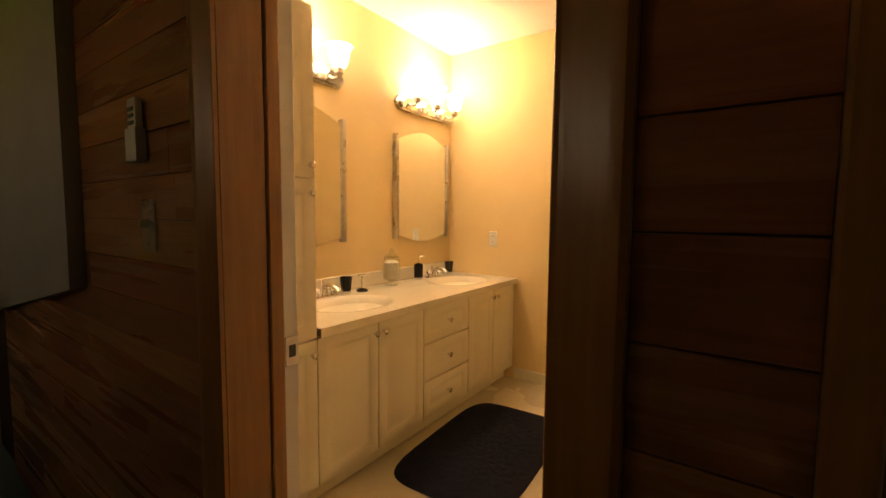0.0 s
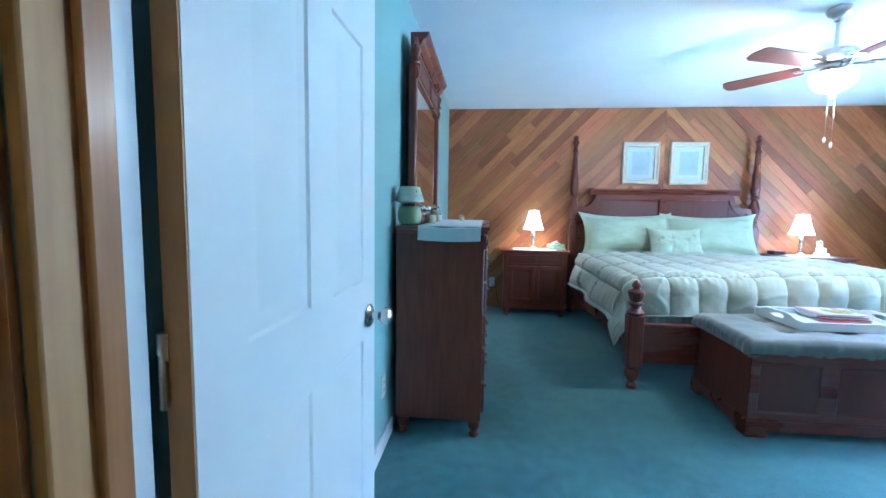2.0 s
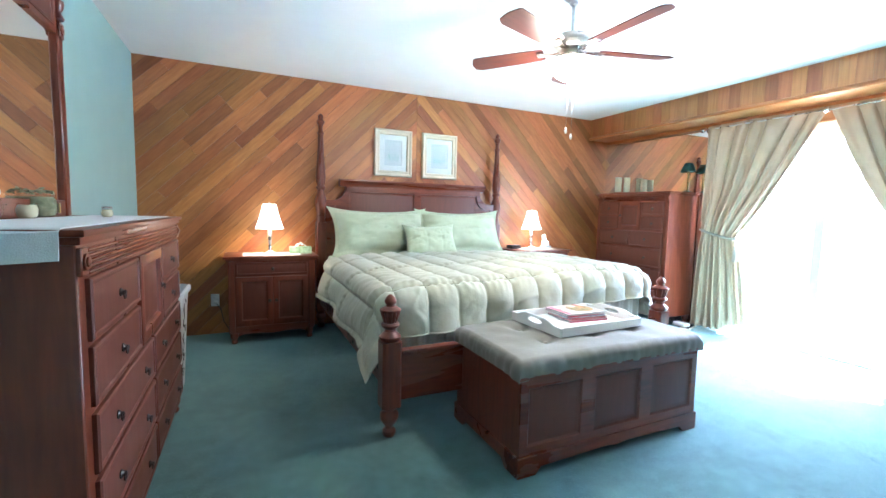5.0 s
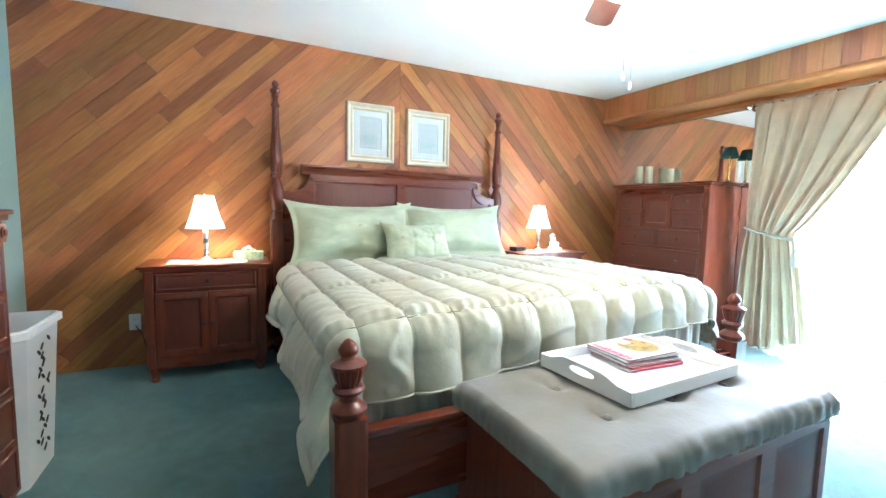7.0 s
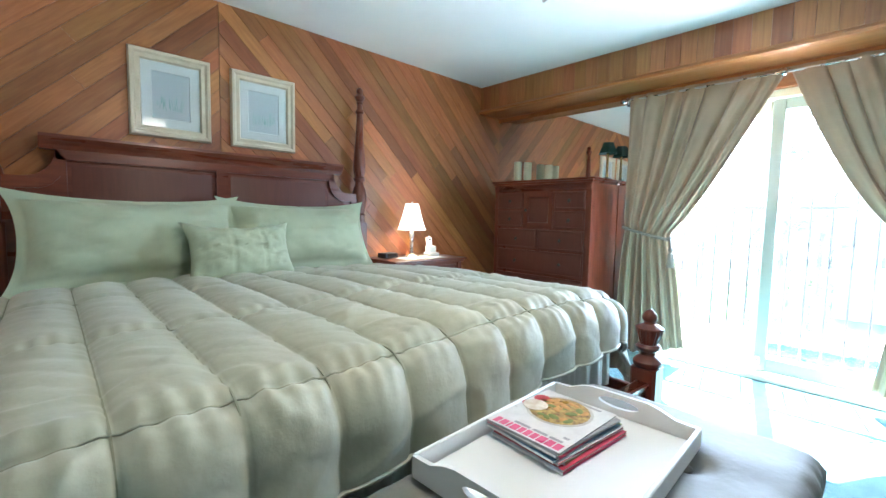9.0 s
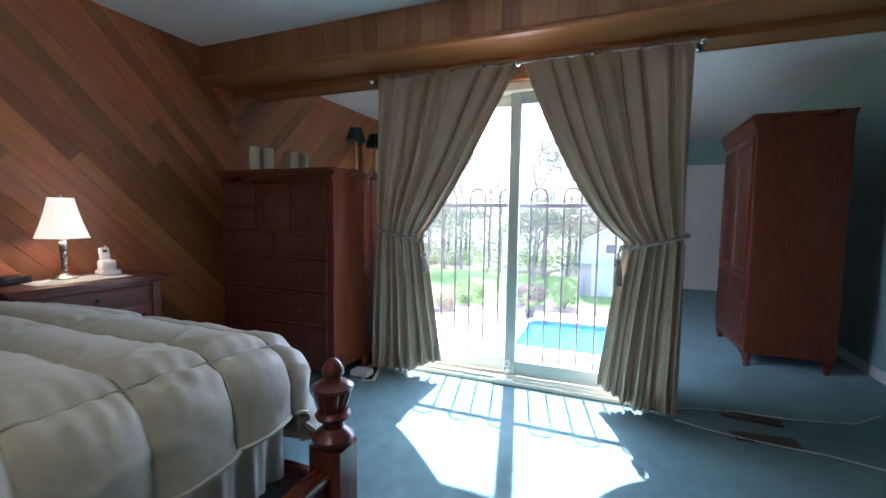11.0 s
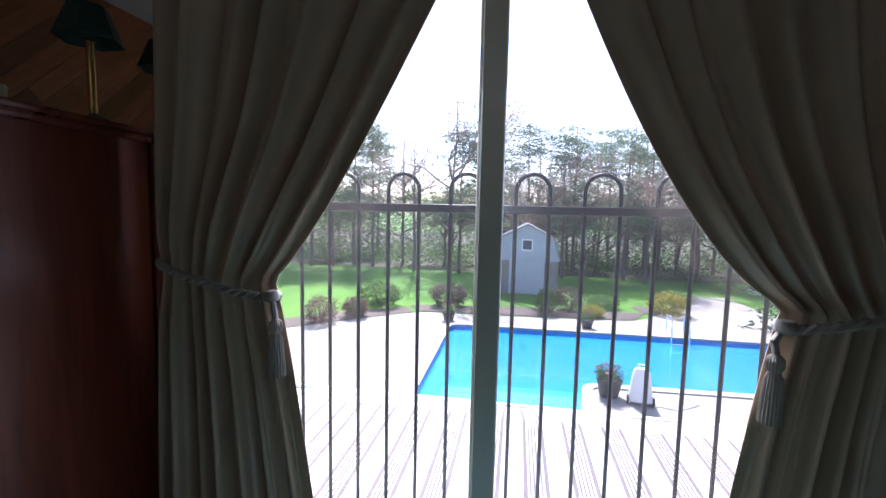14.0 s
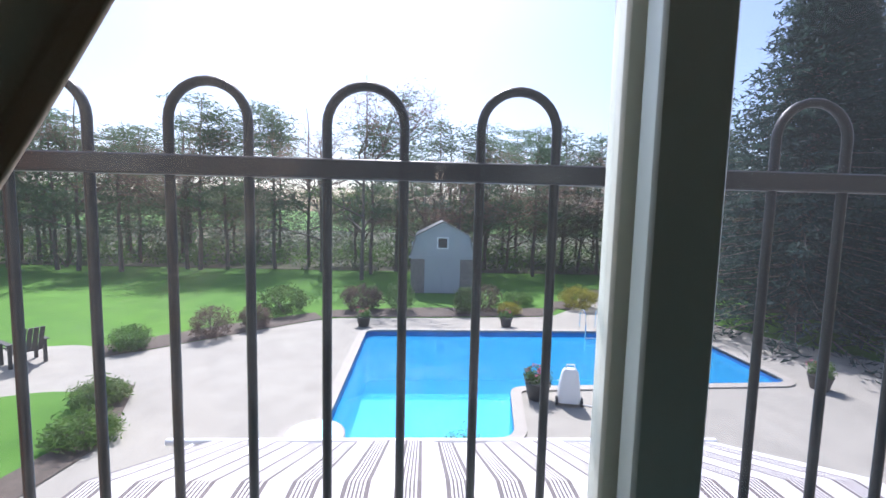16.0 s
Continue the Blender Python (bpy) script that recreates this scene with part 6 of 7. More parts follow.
def vanity_light(y_):
    th = thing("vanity_light", pose(VX, y_, 2.0), "three-arm nickel vanity light with frosted tulip shades, lit", "wall lamp", group="vanity lights")
    pts = [(-0.35, 0.0), (-0.31, -0.05), (0.31, -0.05), (0.35, 0.0), (0.31, 0.05), (-0.31, 0.05)]
    part("back_plate", prism(bmesh.new(), pts, "x", 0, 0.022), NICKEL, th)
    part("front_plate", prism(bmesh.new(), [(a * 0.93, b * 0.7) for a, b in pts], "x", 0.022, 0.034), CHROME, th)
    for s in (-0.23, 0.0, 0.23):
        part("arm", tube(bmesh.new(), [(0.03, s, 0), (0.06, s, -0.02), (0.095, s, -0.02), (0.11, s, 0.0)], 0.008, 10), NICKEL, th)
        part("cup", lathe(bmesh.new(), [(0.012, -0.012), (0.026, 0.0), (0.028, 0.025), (0.022, 0.03)], 18, 0.11, s), NICKEL, th)
        bm = bmesh.new()
        rows_, n = [], 24
        for r_, z_ in ((0.028, 0.025), (0.045, 0.045), (0.055, 0.08), (0.058, 0.11), (0.068, 0.135), (0.078, 0.145)):
            rows_.append([bm.verts.new((0.11 + r_ * math.cos(2 * math.pi * i / n), s + r_ * math.sin(2 * math.pi * i / n), z_)) for i in range(n)])
        for a, b in zip(rows_, rows_[1:]):
            for i in range(n):
                bm.faces.new((a[i], a[(i + 1) % n], b[(i + 1) % n], b[i]))
        part("shade", bm, FROST, th, "frosted tulip glass shade")
    lamp("vanity_bulb", "POINT", pose(VX + 0.14, y_, 2.20), 2.3, (1.0, 0.80, 0.52), radius=0.10)


vanity_light(1.425)
vanity_light(2.57)


def bath_mirror(y_):
    th = thing("vanity_mirror", pose(VX, y_, 1.04), "arched vanity mirror between two metal side rails", "mirror", group="vanity mirrors")
    w = 0.285
    pts = [(-w, 0.05)] + [(-w + 2 * w * k / 12, 0.05 - 0.055 * math.sin(math.pi * k / 12)) for k in range(1, 12)] + [(w, 0.05), (w, 0.70)]
    pts += [(w - 2 * w * k / 12, 0.70 + 0.085 * math.sin(math.pi * k / 12)) for k in range(1, 12)] + [(-w, 0.70)]
    part("glass", prism(bmesh.new(), pts, "x", 0.022, 0.028), MIRROR, th, "arched mirror glass", sharp=0)
    for s in (-1, 1):
        part("side_rail", B(0.0, 0.04, s * (w + 0.014) - 0.014, s * (w + 0.014) + 0.014, 0.02, 0.74, bev=0.006, seg=2), NICKEL, th)


bath_mirror(1.452)
bath_mirror(2.522)
BLK = mat("black_ceramic", (0.012, 0.013, 0.016), None, 0.15)
CRYS = mat("pale_bath_salts", (0.72, 0.68, 0.56), (0.60, 0.55, 0.44), 0.4, scale=60, bump=0.6)


def tumbler(x_, y_):
    th = thing("tumbler", pose(x_, y_, 0.766), "black tumbler on a clear foot on the vanity", "tumbler", group="black bath set")
    part("cup", lathe(bmesh.new(), [(0.028, 0.014), (0.036, 0.095), (0.033, 0.095), (0.026, 0.022), (0.002, 0.02)], 22), BLK, th)
    part("foot", lathe(bmesh.new(), [(0.030, 0), (0.030, 0.014), (0.026, 0.016)], 22), JAR, th)


tumbler(-1.93, 1.70)
tumbler(-1.96, 2.80)
th = thing("ring_holder", pose(-1.90, 1.80, 0.766), "chrome and black brush stand on the vanity", "stand")
part("base", lathe(bmesh.new(), [(0.034, 0), (0.034, 0.01), (0.02, 0.018), (0.004, 0.02)], 20), BLK, th)
part("stem", tube(bmesh.new(), [(0, 0, 0.018), (0, 0, 0.10)], 0.004, 8), CHROME, th)
part("bar", tube(bmesh.new(), [(0, -0.03, 0.10), (0, 0.03, 0.10)], 0.006, 8), CHROME, th)
th = thing("glass_jar", pose(-1.92, 2.08, 0.766), "lidded glass jar of pale bath salts on the vanity", "jar")
part("salts", lathe(bmesh.new(), [(0.02, 0.03), (0.048, 0.045), (0.052, 0.09), (0.05, 0.15), (0.03, 0.165)], 24), CRYS, th)
part("glass", lathe(bmesh.new(), [(0.04, 0), (0.042, 0.006), (0.018, 0.018), (0.022, 0.026), (0.052, 0.045), (0.057, 0.09), (0.055, 0.16), (0.045, 0.18), (0.048, 0.185)], 28), JAR, th)
part("lid", lathe(bmesh.new(), [(0.048, 0.186), (0.044, 0.194), (0.02, 0.206), (0.01, 0.212), (0.016, 0.222), (0.014, 0.235), (0.002, 0.242)], 24), JAR, th, "clear glass lid")
th = thing("soap_dispenser", pose(-1.95, 2.40, 0.766), "black soap pump with chrome head on the vanity", "soap dispenser")
part("bottle", lathe(bmesh.new(), [(0.032, 0.014), (0.033, 0.10), (0.028, 0.112), (0.012, 0.118)], 22), BLK, th)
part("foot", lathe(bmesh.new(), [(0.034, 0), (0.034, 0.014), (0.03, 0.015)], 22), JAR, th)
part("pump", tube(bmesh.new(), [(0, 0, 0.118), (0, 0, 0.165), (0.03, 0.012, 0.168), (0.045, 0.018, 0.16)], 0.006, 10), CHROME, th)
plate("wall_socket", pose(-1.62, 2.905, 1.05, 0, 0, 0), "white wall socket on the yellow bathroom wall", "socket", PLASTIC)
bm = bmesh.new()


def rug(u, v):
    a, b = 2 * u - 1, 2 * v - 1
    k = max(abs(a), abs(b))
    n = (abs(a) ** 5 + abs(b) ** 5) ** 0.2
    s = k / n if n else 1
    x_, y_ = a * s * 0.31, b * s * 0.50
    z_ = 0.004 + 0.022 * (1 - k ** 10) + 0.006 * noise.noise((x_ * 60, y_ * 60, 0)) * (1 - k ** 6)
    return (x_, y_, z_)


grid(bm, 60, 80, rug)
rg = solo("bath_mat", bm, NAVY, "dark navy shaggy bath mat on the cream floor", "bath mat", m=pose(-1.11, 1.93, 0, 0, 0, 3), sharp=0)
rg.data.shade_smooth()


# ---- garden ----
LAWN = mat("spring_lawn", (0.105, 0.235, 0.030), (0.055, 0.140, 0.018), 0.9, scale=1.1, bump=1.0, bscale=30, coarse=0.5, spec=0.2)
PAVER = mat("sandy_pavers", (0.35, 0.325, 0.265), (0.27, 0.25, 0.205), 0.85, scale=2.2, bump=0.5, bscale=14, coarse=0.5)
COPING = mat("pale_coping", (0.38, 0.345, 0.285), (0.32, 0.29, 0.24), 0.7, scale=4)
LINER = mat("pool_liner", (0.46, 0.84, 0.92), (0.38, 0.78, 0.90), 0.5, scale=1.5)
LINERD = mat("pool_liner_band", (0.015, 0.20, 0.50), (0.01, 0.14, 0.40), 0.5, scale=3)
MULCH = mat("bark_mulch", (0.13, 0.10, 0.075), (0.06, 0.048, 0.035), 0.95, scale=9, bump=1.0, bscale=24)
LITTER = mat("mossy_leaf_litter", (0.085, 0.090, 0.035), (0.045, 0.045, 0.024), 0.95, scale=1.5, bump=1.0, bscale=12)
BARK = mat("grey_bark", (0.20, 0.155, 0.125), (0.11, 0.085, 0.068), 0.9, scale=6, stretch=(3, 3, 0.6), bump=0.8)
NEEDLE = mat("pine_needles", (0.13, 0.19, 0.10), (0.085, 0.135, 0.070), 0.75, scale=2.0, rnd=0.25)
SPRUCEN = mat("blue_spruce_needles", (0.052, 0.088, 0.070), (0.030, 0.054, 0.044), 0.8, scale=2.5)
BUDS = mat("reddish_tree_buds", (0.30, 0.19, 0.14), (0.20, 0.13, 0.095), 0.85, scale=2.0, rnd=0.3)
LEAF = mat("fresh_shrub_leaves", (0.13, 0.22, 0.050), (0.075, 0.14, 0.03), 0.7, scale=4.0, rnd=0.35)
TWIGS = mat("brown_shrub_twigs", (0.17, 0.12, 0.09), (0.10, 0.07, 0.055), 0.9, scale=4.0, rnd=0.3)
GOLD = mat("golden_shrub_leaves", (0.36, 0.33, 0.04), (0.20, 0.20, 0.03), 0.7, scale=4.0)
SIDING = mat("grey_white_siding", (0.46, 0.47, 0.48), (0.40, 0.41, 0.42), 0.7, scale=3)
SHINGLE = mat("grey_roof_shingle", (0.30, 0.29, 0.28), (0.22, 0.21, 0.20), 0.9, scale=12, bump=0.6)
BRICKW = mat("weathered_stone_wall", (0.30, 0.25, 0.22), (0.20, 0.165, 0.15), 0.9, scale=9, bump=0.6)
CANVAS = mat("white_awning_canvas", (0.62, 0.60, 0.57), (0.57, 0.55, 0.52), 0.8, scale=12, bump=0.2, bscale=120)
STRIPE = mat("taupe_awning_stripe", (0.15, 0.125, 0.12), (0.115, 0.10, 0.095), 0.8, scale=12, bump=0.2, bscale=120)
POT = mat("dark_flower_pot", (0.06, 0.055, 0.05), (0.04, 0.036, 0.032), 0.6, scale=8)
PETAL = mat("pink_petals", (0.62, 0.09, 0.18), (0.45, 0.05, 0.12), 0.6, scale=20)

for _m in (NEEDLE, SPRUCEN, BUDS, LEAF, GOLD, TWIGS):
    leafy(_m)
PX0, PX1, PY0, PY1 = 11.0, 18.9, -5.8, 6.6
bm = bmesh.new()
E_ = 450.0
for x0, x1, y0, y1 in ((-E_, PX0, -E_, E_), (PX1, E_, -E_, E_), (PX0, PX1, -E_, PY0), (PX0, PX1, PY1, E_)):
    bm.faces.new([bm.verts.new((x, y, G)) for x, y in ((x0, y0), (x1, y0), (x1, y1), (x0, y1))])
bmesh.ops.remove_doubles(bm, verts=bm.verts, dist=0.001)
solo("ground", bm, LAWN, "sunlit spring lawn reaching to the woods", "ground", kind="structure", sharp=0)


solo("forest_floor", B(30.5, 75.0, -80, 100, G + 0.02, G + 0.03), LITTER, "mossy leaf litter under the trees", "ground", kind="structure", sharp=0)


def round_loop(pts, r, n=5):
    """A polygon with its corners rounded."""
    out = []
    for i, p in enumerate(pts):
        a, b, c = Vector(pts[i - 1]), Vector(p), Vector(pts[(i + 1) % len(pts)])
        u, v = (a - b).normalized(), (c - b).normalized()
        for k in range(n + 1):
            t_ = k / n
            q = b + u * r * (1 - t_) ** 2 + v * r * t_ ** 2
            out.append((q.x, q.y))
    return out


POOL = [(11.66, 5.05), (11.66, 1.87), (13.72, 1.55), (14.05, -4.95), (18.05, -4.95), (17.85, 5.15)]
POOLR = round_loop(POOL, 0.35)
steps_c = (12.45, 5.08)
PATIO = [(5.75, -11), (13, -10.5), (16.5, -8.0), (19.2, -6.6), (25.5, -6.6), (25.5, -4.6), (21, -2.2), (19.9, -1.2), (19.5, 3), (19.3, 6.6), (17.5, 8.7), (15.5, 10.8), (16.3, 12.3), (15.5, 15), (5.75, 15)]


def sheet(outer, holes, z):
    bm = bmesh.new()
    es = []
    for loop in (outer, *holes):
        vs = [bm.verts.new((*p, z)) for p in loop]
        es += [bm.edges.new((vs[i], vs[(i + 1) % len(vs)])) for i in range(len(vs))]
    bmesh.ops.triangle_fill(bm, edges=es, use_beauty=True)
    for f in bm.faces:
        if f.normal.z < 0:
            f.normal_flip()
    return bm


STEP = [(12.18 + 0.62 * math.cos(a) * 0.9, 5.02 + 0.62 * math.sin(a)) for a in [math.radians(30 + 160 * k / 12) for k in range(13)]]
pool_outer = POOLR
bm = sheet(round_loop(PATIO, 0.6), [pool_outer], G + 0.012)
solo("pavement", bm, PAVER, "sandy paved pool terrace in bright sun", "pavement", kind="structure", sharp=0)
solo("lawn_patch", sheet(round_loop([(8.5, 9.3), (11.5, 8.9), (13.3, 9.6), (13.4, 10.8), (12.4, 12.8), (8.5, 13.5)], 0.5), [], G + 0.022), LAWN, "small curved patch of lawn in the terrace", "lawn", kind="structure", sharp=0)
bm = bmesh.new()
for a, b in zip(pool_outer, pool_outer[1:] + pool_outer[:1]):
    bm.faces.new([bm.verts.new(p) for p in ((*a, G + 0.012), (*b, G + 0.012), (*b, G - 1.6), (*a, G - 1.6))])
bmesh.ops.remove_doubles(bm, verts=bm.verts, dist=0.001)
pool = thing("swimming_pool", pose(0, 0, 0), "L-shaped in-ground swimming pool with bright blue water", "pool")
part("wall", bm, LINERD, pool, sharp=0)
# Darker blue liner colour stands in for light lost in deeper water.
DEEP = mat("depth_darkened_liner", (0.16, 0.52, 0.80), (0.12, 0.45, 0.75), 0.5, scale=1.2)
part("shallow_floor", sheet(clip(pool_outer, 1, 0, 15.5), [], G - 1.1), LINER, pool, "pale blue floor of the shallow end", sharp=0)
part("deep_floor", sheet(clip(pool_outer, -1, 0, -16.9), [], G - 1.55), DEEP, pool, "far-end floor, coloured darker blue to stand in for water depth", sharp=0)
part("slope", prism(bmesh.new(), [(15.5, G - 1.1), (16.9, G - 1.55), (16.9, G - 1.6), (15.5, G - 1.6)], "y", -4.95, 5.15), DEEP, pool, sharp=0)
bm = bmesh.new()
n = len(pool_outer)
cen = Vector((15.5, 1.0))
for i in range(n):
    p, q = Vector(pool_outer[i]), Vector(pool_outer[(i + 1) % n])
    d = (q - p)
    if d.length < 1e-6:
        continue
    nn = Vector((-d.y, d.x)).normalized() * 0.22
    pm = Vector(pool_outer[i - 1])
    d0 = p - pm
    n0 = Vector((-d0.y, d0.x)).normalized() * 0.22 if d0.length > 1e-6 else nn
    qn = Vector(pool_outer[(i + 2) % n]) - q
    n1 = Vector((-qn.y, qn.x)).normalized() * 0.22 if qn.length > 1e-6 else nn
    a, b = (n0 + nn) / 2, (nn + n1) / 2
    s = -1
    z0, z1 = G + 0.012, G + 0.045
    quad = [(*(p), z1), (*(q), z1), (*(q + s * b), z1), (*(p + s * a), z1)]
    bm.faces.new([bm.verts.new(v) for v in quad])
    bm.faces.new([bm.verts.new(v) for v in ((*p, z0 - 0.05), (*q, z0 - 0.05), (*q, z1), (*p, z1))])
    bm.faces.new([bm.verts.new(v) for v in ((*(p + s * a), z0), (*(q + s * b), z0), (*(q + s * b), z1), (*(p + s * a), z1))])
bmesh.ops.remove_doubles(bm, verts=bm.verts, dist=0.001)
part("coping", bm, COPING, pool, sharp=0)


def water_mat():
    m = bpy.data.materials.new("pool_water_surface")
    m.use_nodes = True
    t = m.node_tree
    t.nodes.remove(t.nodes["Principled BSDF"])
    tr, df, gl = t.nodes.new("ShaderNodeBsdfTransparent"), t.nodes.new("ShaderNodeBsdfDiffuse"), t.nodes.new("ShaderNodeBsdfGlossy")
    m1, m2, fr = t.nodes.new("ShaderNodeMixShader"), t.nodes.new("ShaderNodeMixShader"), t.nodes.new("ShaderNodeLayerWeight")
    nz, bp, co = t.nodes.new("ShaderNodeTexNoise"), t.nodes.new("ShaderNodeBump"), t.nodes.new("ShaderNodeTexCoord")
    nz.inputs["Scale"].default_value, nz.inputs["Detail"].default_value = 1.6, 4
    bp.inputs["Strength"].default_value, bp.inputs["Distance"].default_value = 0.2, 0.03
    t.links.new(co.outputs["Object"], nz.inputs["Vector"])
    t.links.new(nz.outputs[0], bp.inputs["Height"])
    t.links.new(bp.outputs[0], fr.inputs["Normal"])
    t.links.new(bp.outputs[0], gl.inputs["Normal"])
    pw, ma = t.nodes.new("ShaderNodeMath"), t.nodes.new("ShaderNodeMath")
    pw.operation, ma.operation = "POWER", "MULTIPLY_ADD"
    pw.inputs[1].default_value, ma.inputs[1].default_value, ma.inputs[2].default_value = 5.0, 0.9, 0.02
    t.links.new(fr.outputs["Facing"], pw.inputs[0])
    t.links.new(pw.outputs[0], ma.inputs[0])
    tr.inputs[0].default_value = (0.66, 0.95, 0.99, 1)
    df.inputs[0].default_value = (0.06, 0.49, 0.82, 1)
    gl.inputs["Roughness"].default_value = 0.05
    m1.inputs[0].default_value = 0.42
    t.links.new(tr.outputs[0], m1.inputs[1])
    t.links.new(df.outputs[0], m1.inputs[2])
    t.links.new(ma.outputs[0], m2.inputs[0])
    t.links.new(m1.outputs[0], m2.inputs[1])
    t.links.new(gl.outputs[0], m2.inputs[2])
    t.links.new(m2.outputs[0], t.nodes["Material Output"].inputs[0])
    return m


part("water", sheet(pool_outer, [], G - 0.13), water_mat(), pool, "clear bright blue water", sharp=0)
st = thing("pool_steps", pose(11.72, 5.22, G), "rounded pale pool entry step", "pool step")
part("tread", prism(bmesh.new(), [(0.55 * math.cos(a), 0.55 * math.sin(a)) for a in [2 * math.pi * k / 28 for k in range(28)]], "z", -0.2, 0.05), COPING, st)
part("basin", prism(bmesh.new(), [(0.06 + 0.45 * math.cos(a), -0.04 + 0.45 * math.sin(a)) for a in [2 * math.pi * k / 28 for k in range(28)]], "z", 0.05, 0.054), LINER, st, "blue lined basin of the step", sharp=0)
lad = thing("pool_ladder", pose(17.85, -1.85, G), "bent chrome pool ladder rails", "pool ladder")
for s in (-0.25, 0.25):
    part("rail", tube(bmesh.new(), [(0.35, s, 0.04), (0.35, s, 0.55), (0.25, s, 0.72), (0.05, s, 0.74), (-0.12, s, 0.62), (-0.16, s, 0.2), (-0.16, s, -0.5)], 0.02, 8), CHROME, lad)
for z_ in (-0.1, -0.35):
    part("tread", tube(bmesh.new(), [(-0.16, -0.25, z_), (-0.16, 0.25, z_)], 0.02, 8), CHROME, lad)

# planting beds
for pts in ([(15.2, 11.2), (17.4, 8.75), (19.2, 6.8), (20.0, 7.3), (18.2, 9.7), (16.0, 11.9)], [(19.4, 6.6), (19.6, 3.2), (19.95, -1.1), (21.2, -1.8), (21.0, 3.5), (20.3, 7.2)],
            [(20.9, -2.2), (22.6, -3.1), (22.4, -1.6), (21.3, -1.7)], [(9.0, 8.6), (11.6, 8.3), (13.7, 9.3), (13.6, 10.4), (13.0, 9.6), (11.5, 8.9), (8.8, 9.3)]):
    solo("planting_bed", sheet(pts, [], G + 0.03), MULCH, "bark-mulched planting bed at the terrace edge", "planting bed", kind="structure", sharp=0)


def tuft(bm, c, r, k, rng, flat=1.0, size=1.0):
    """k small leaf blades scattered round c."""
    for _ in range(k):
        d = Vector((rng.gauss(0, 1), rng.gauss(0, 1), rng.gauss(0, flat)))
        p = c + d * r * 0.55
        u = Vector((rng.uniform(-1, 1), rng.uniform(-1, 1), rng.uniform(-0.7, 0.7))).normalized()
        w = u.cross(Vector((rng.uniform(-1, 1), rng.uniform(-1, 1), rng.uniform(-1, 1)))).normalized()
        s = size * rng.uniform(0.6, 1.3)
        bm.faces.new([bm.verts.new(q) for q in (p - u * s, p + w * s * 0.5, p + u * s)])


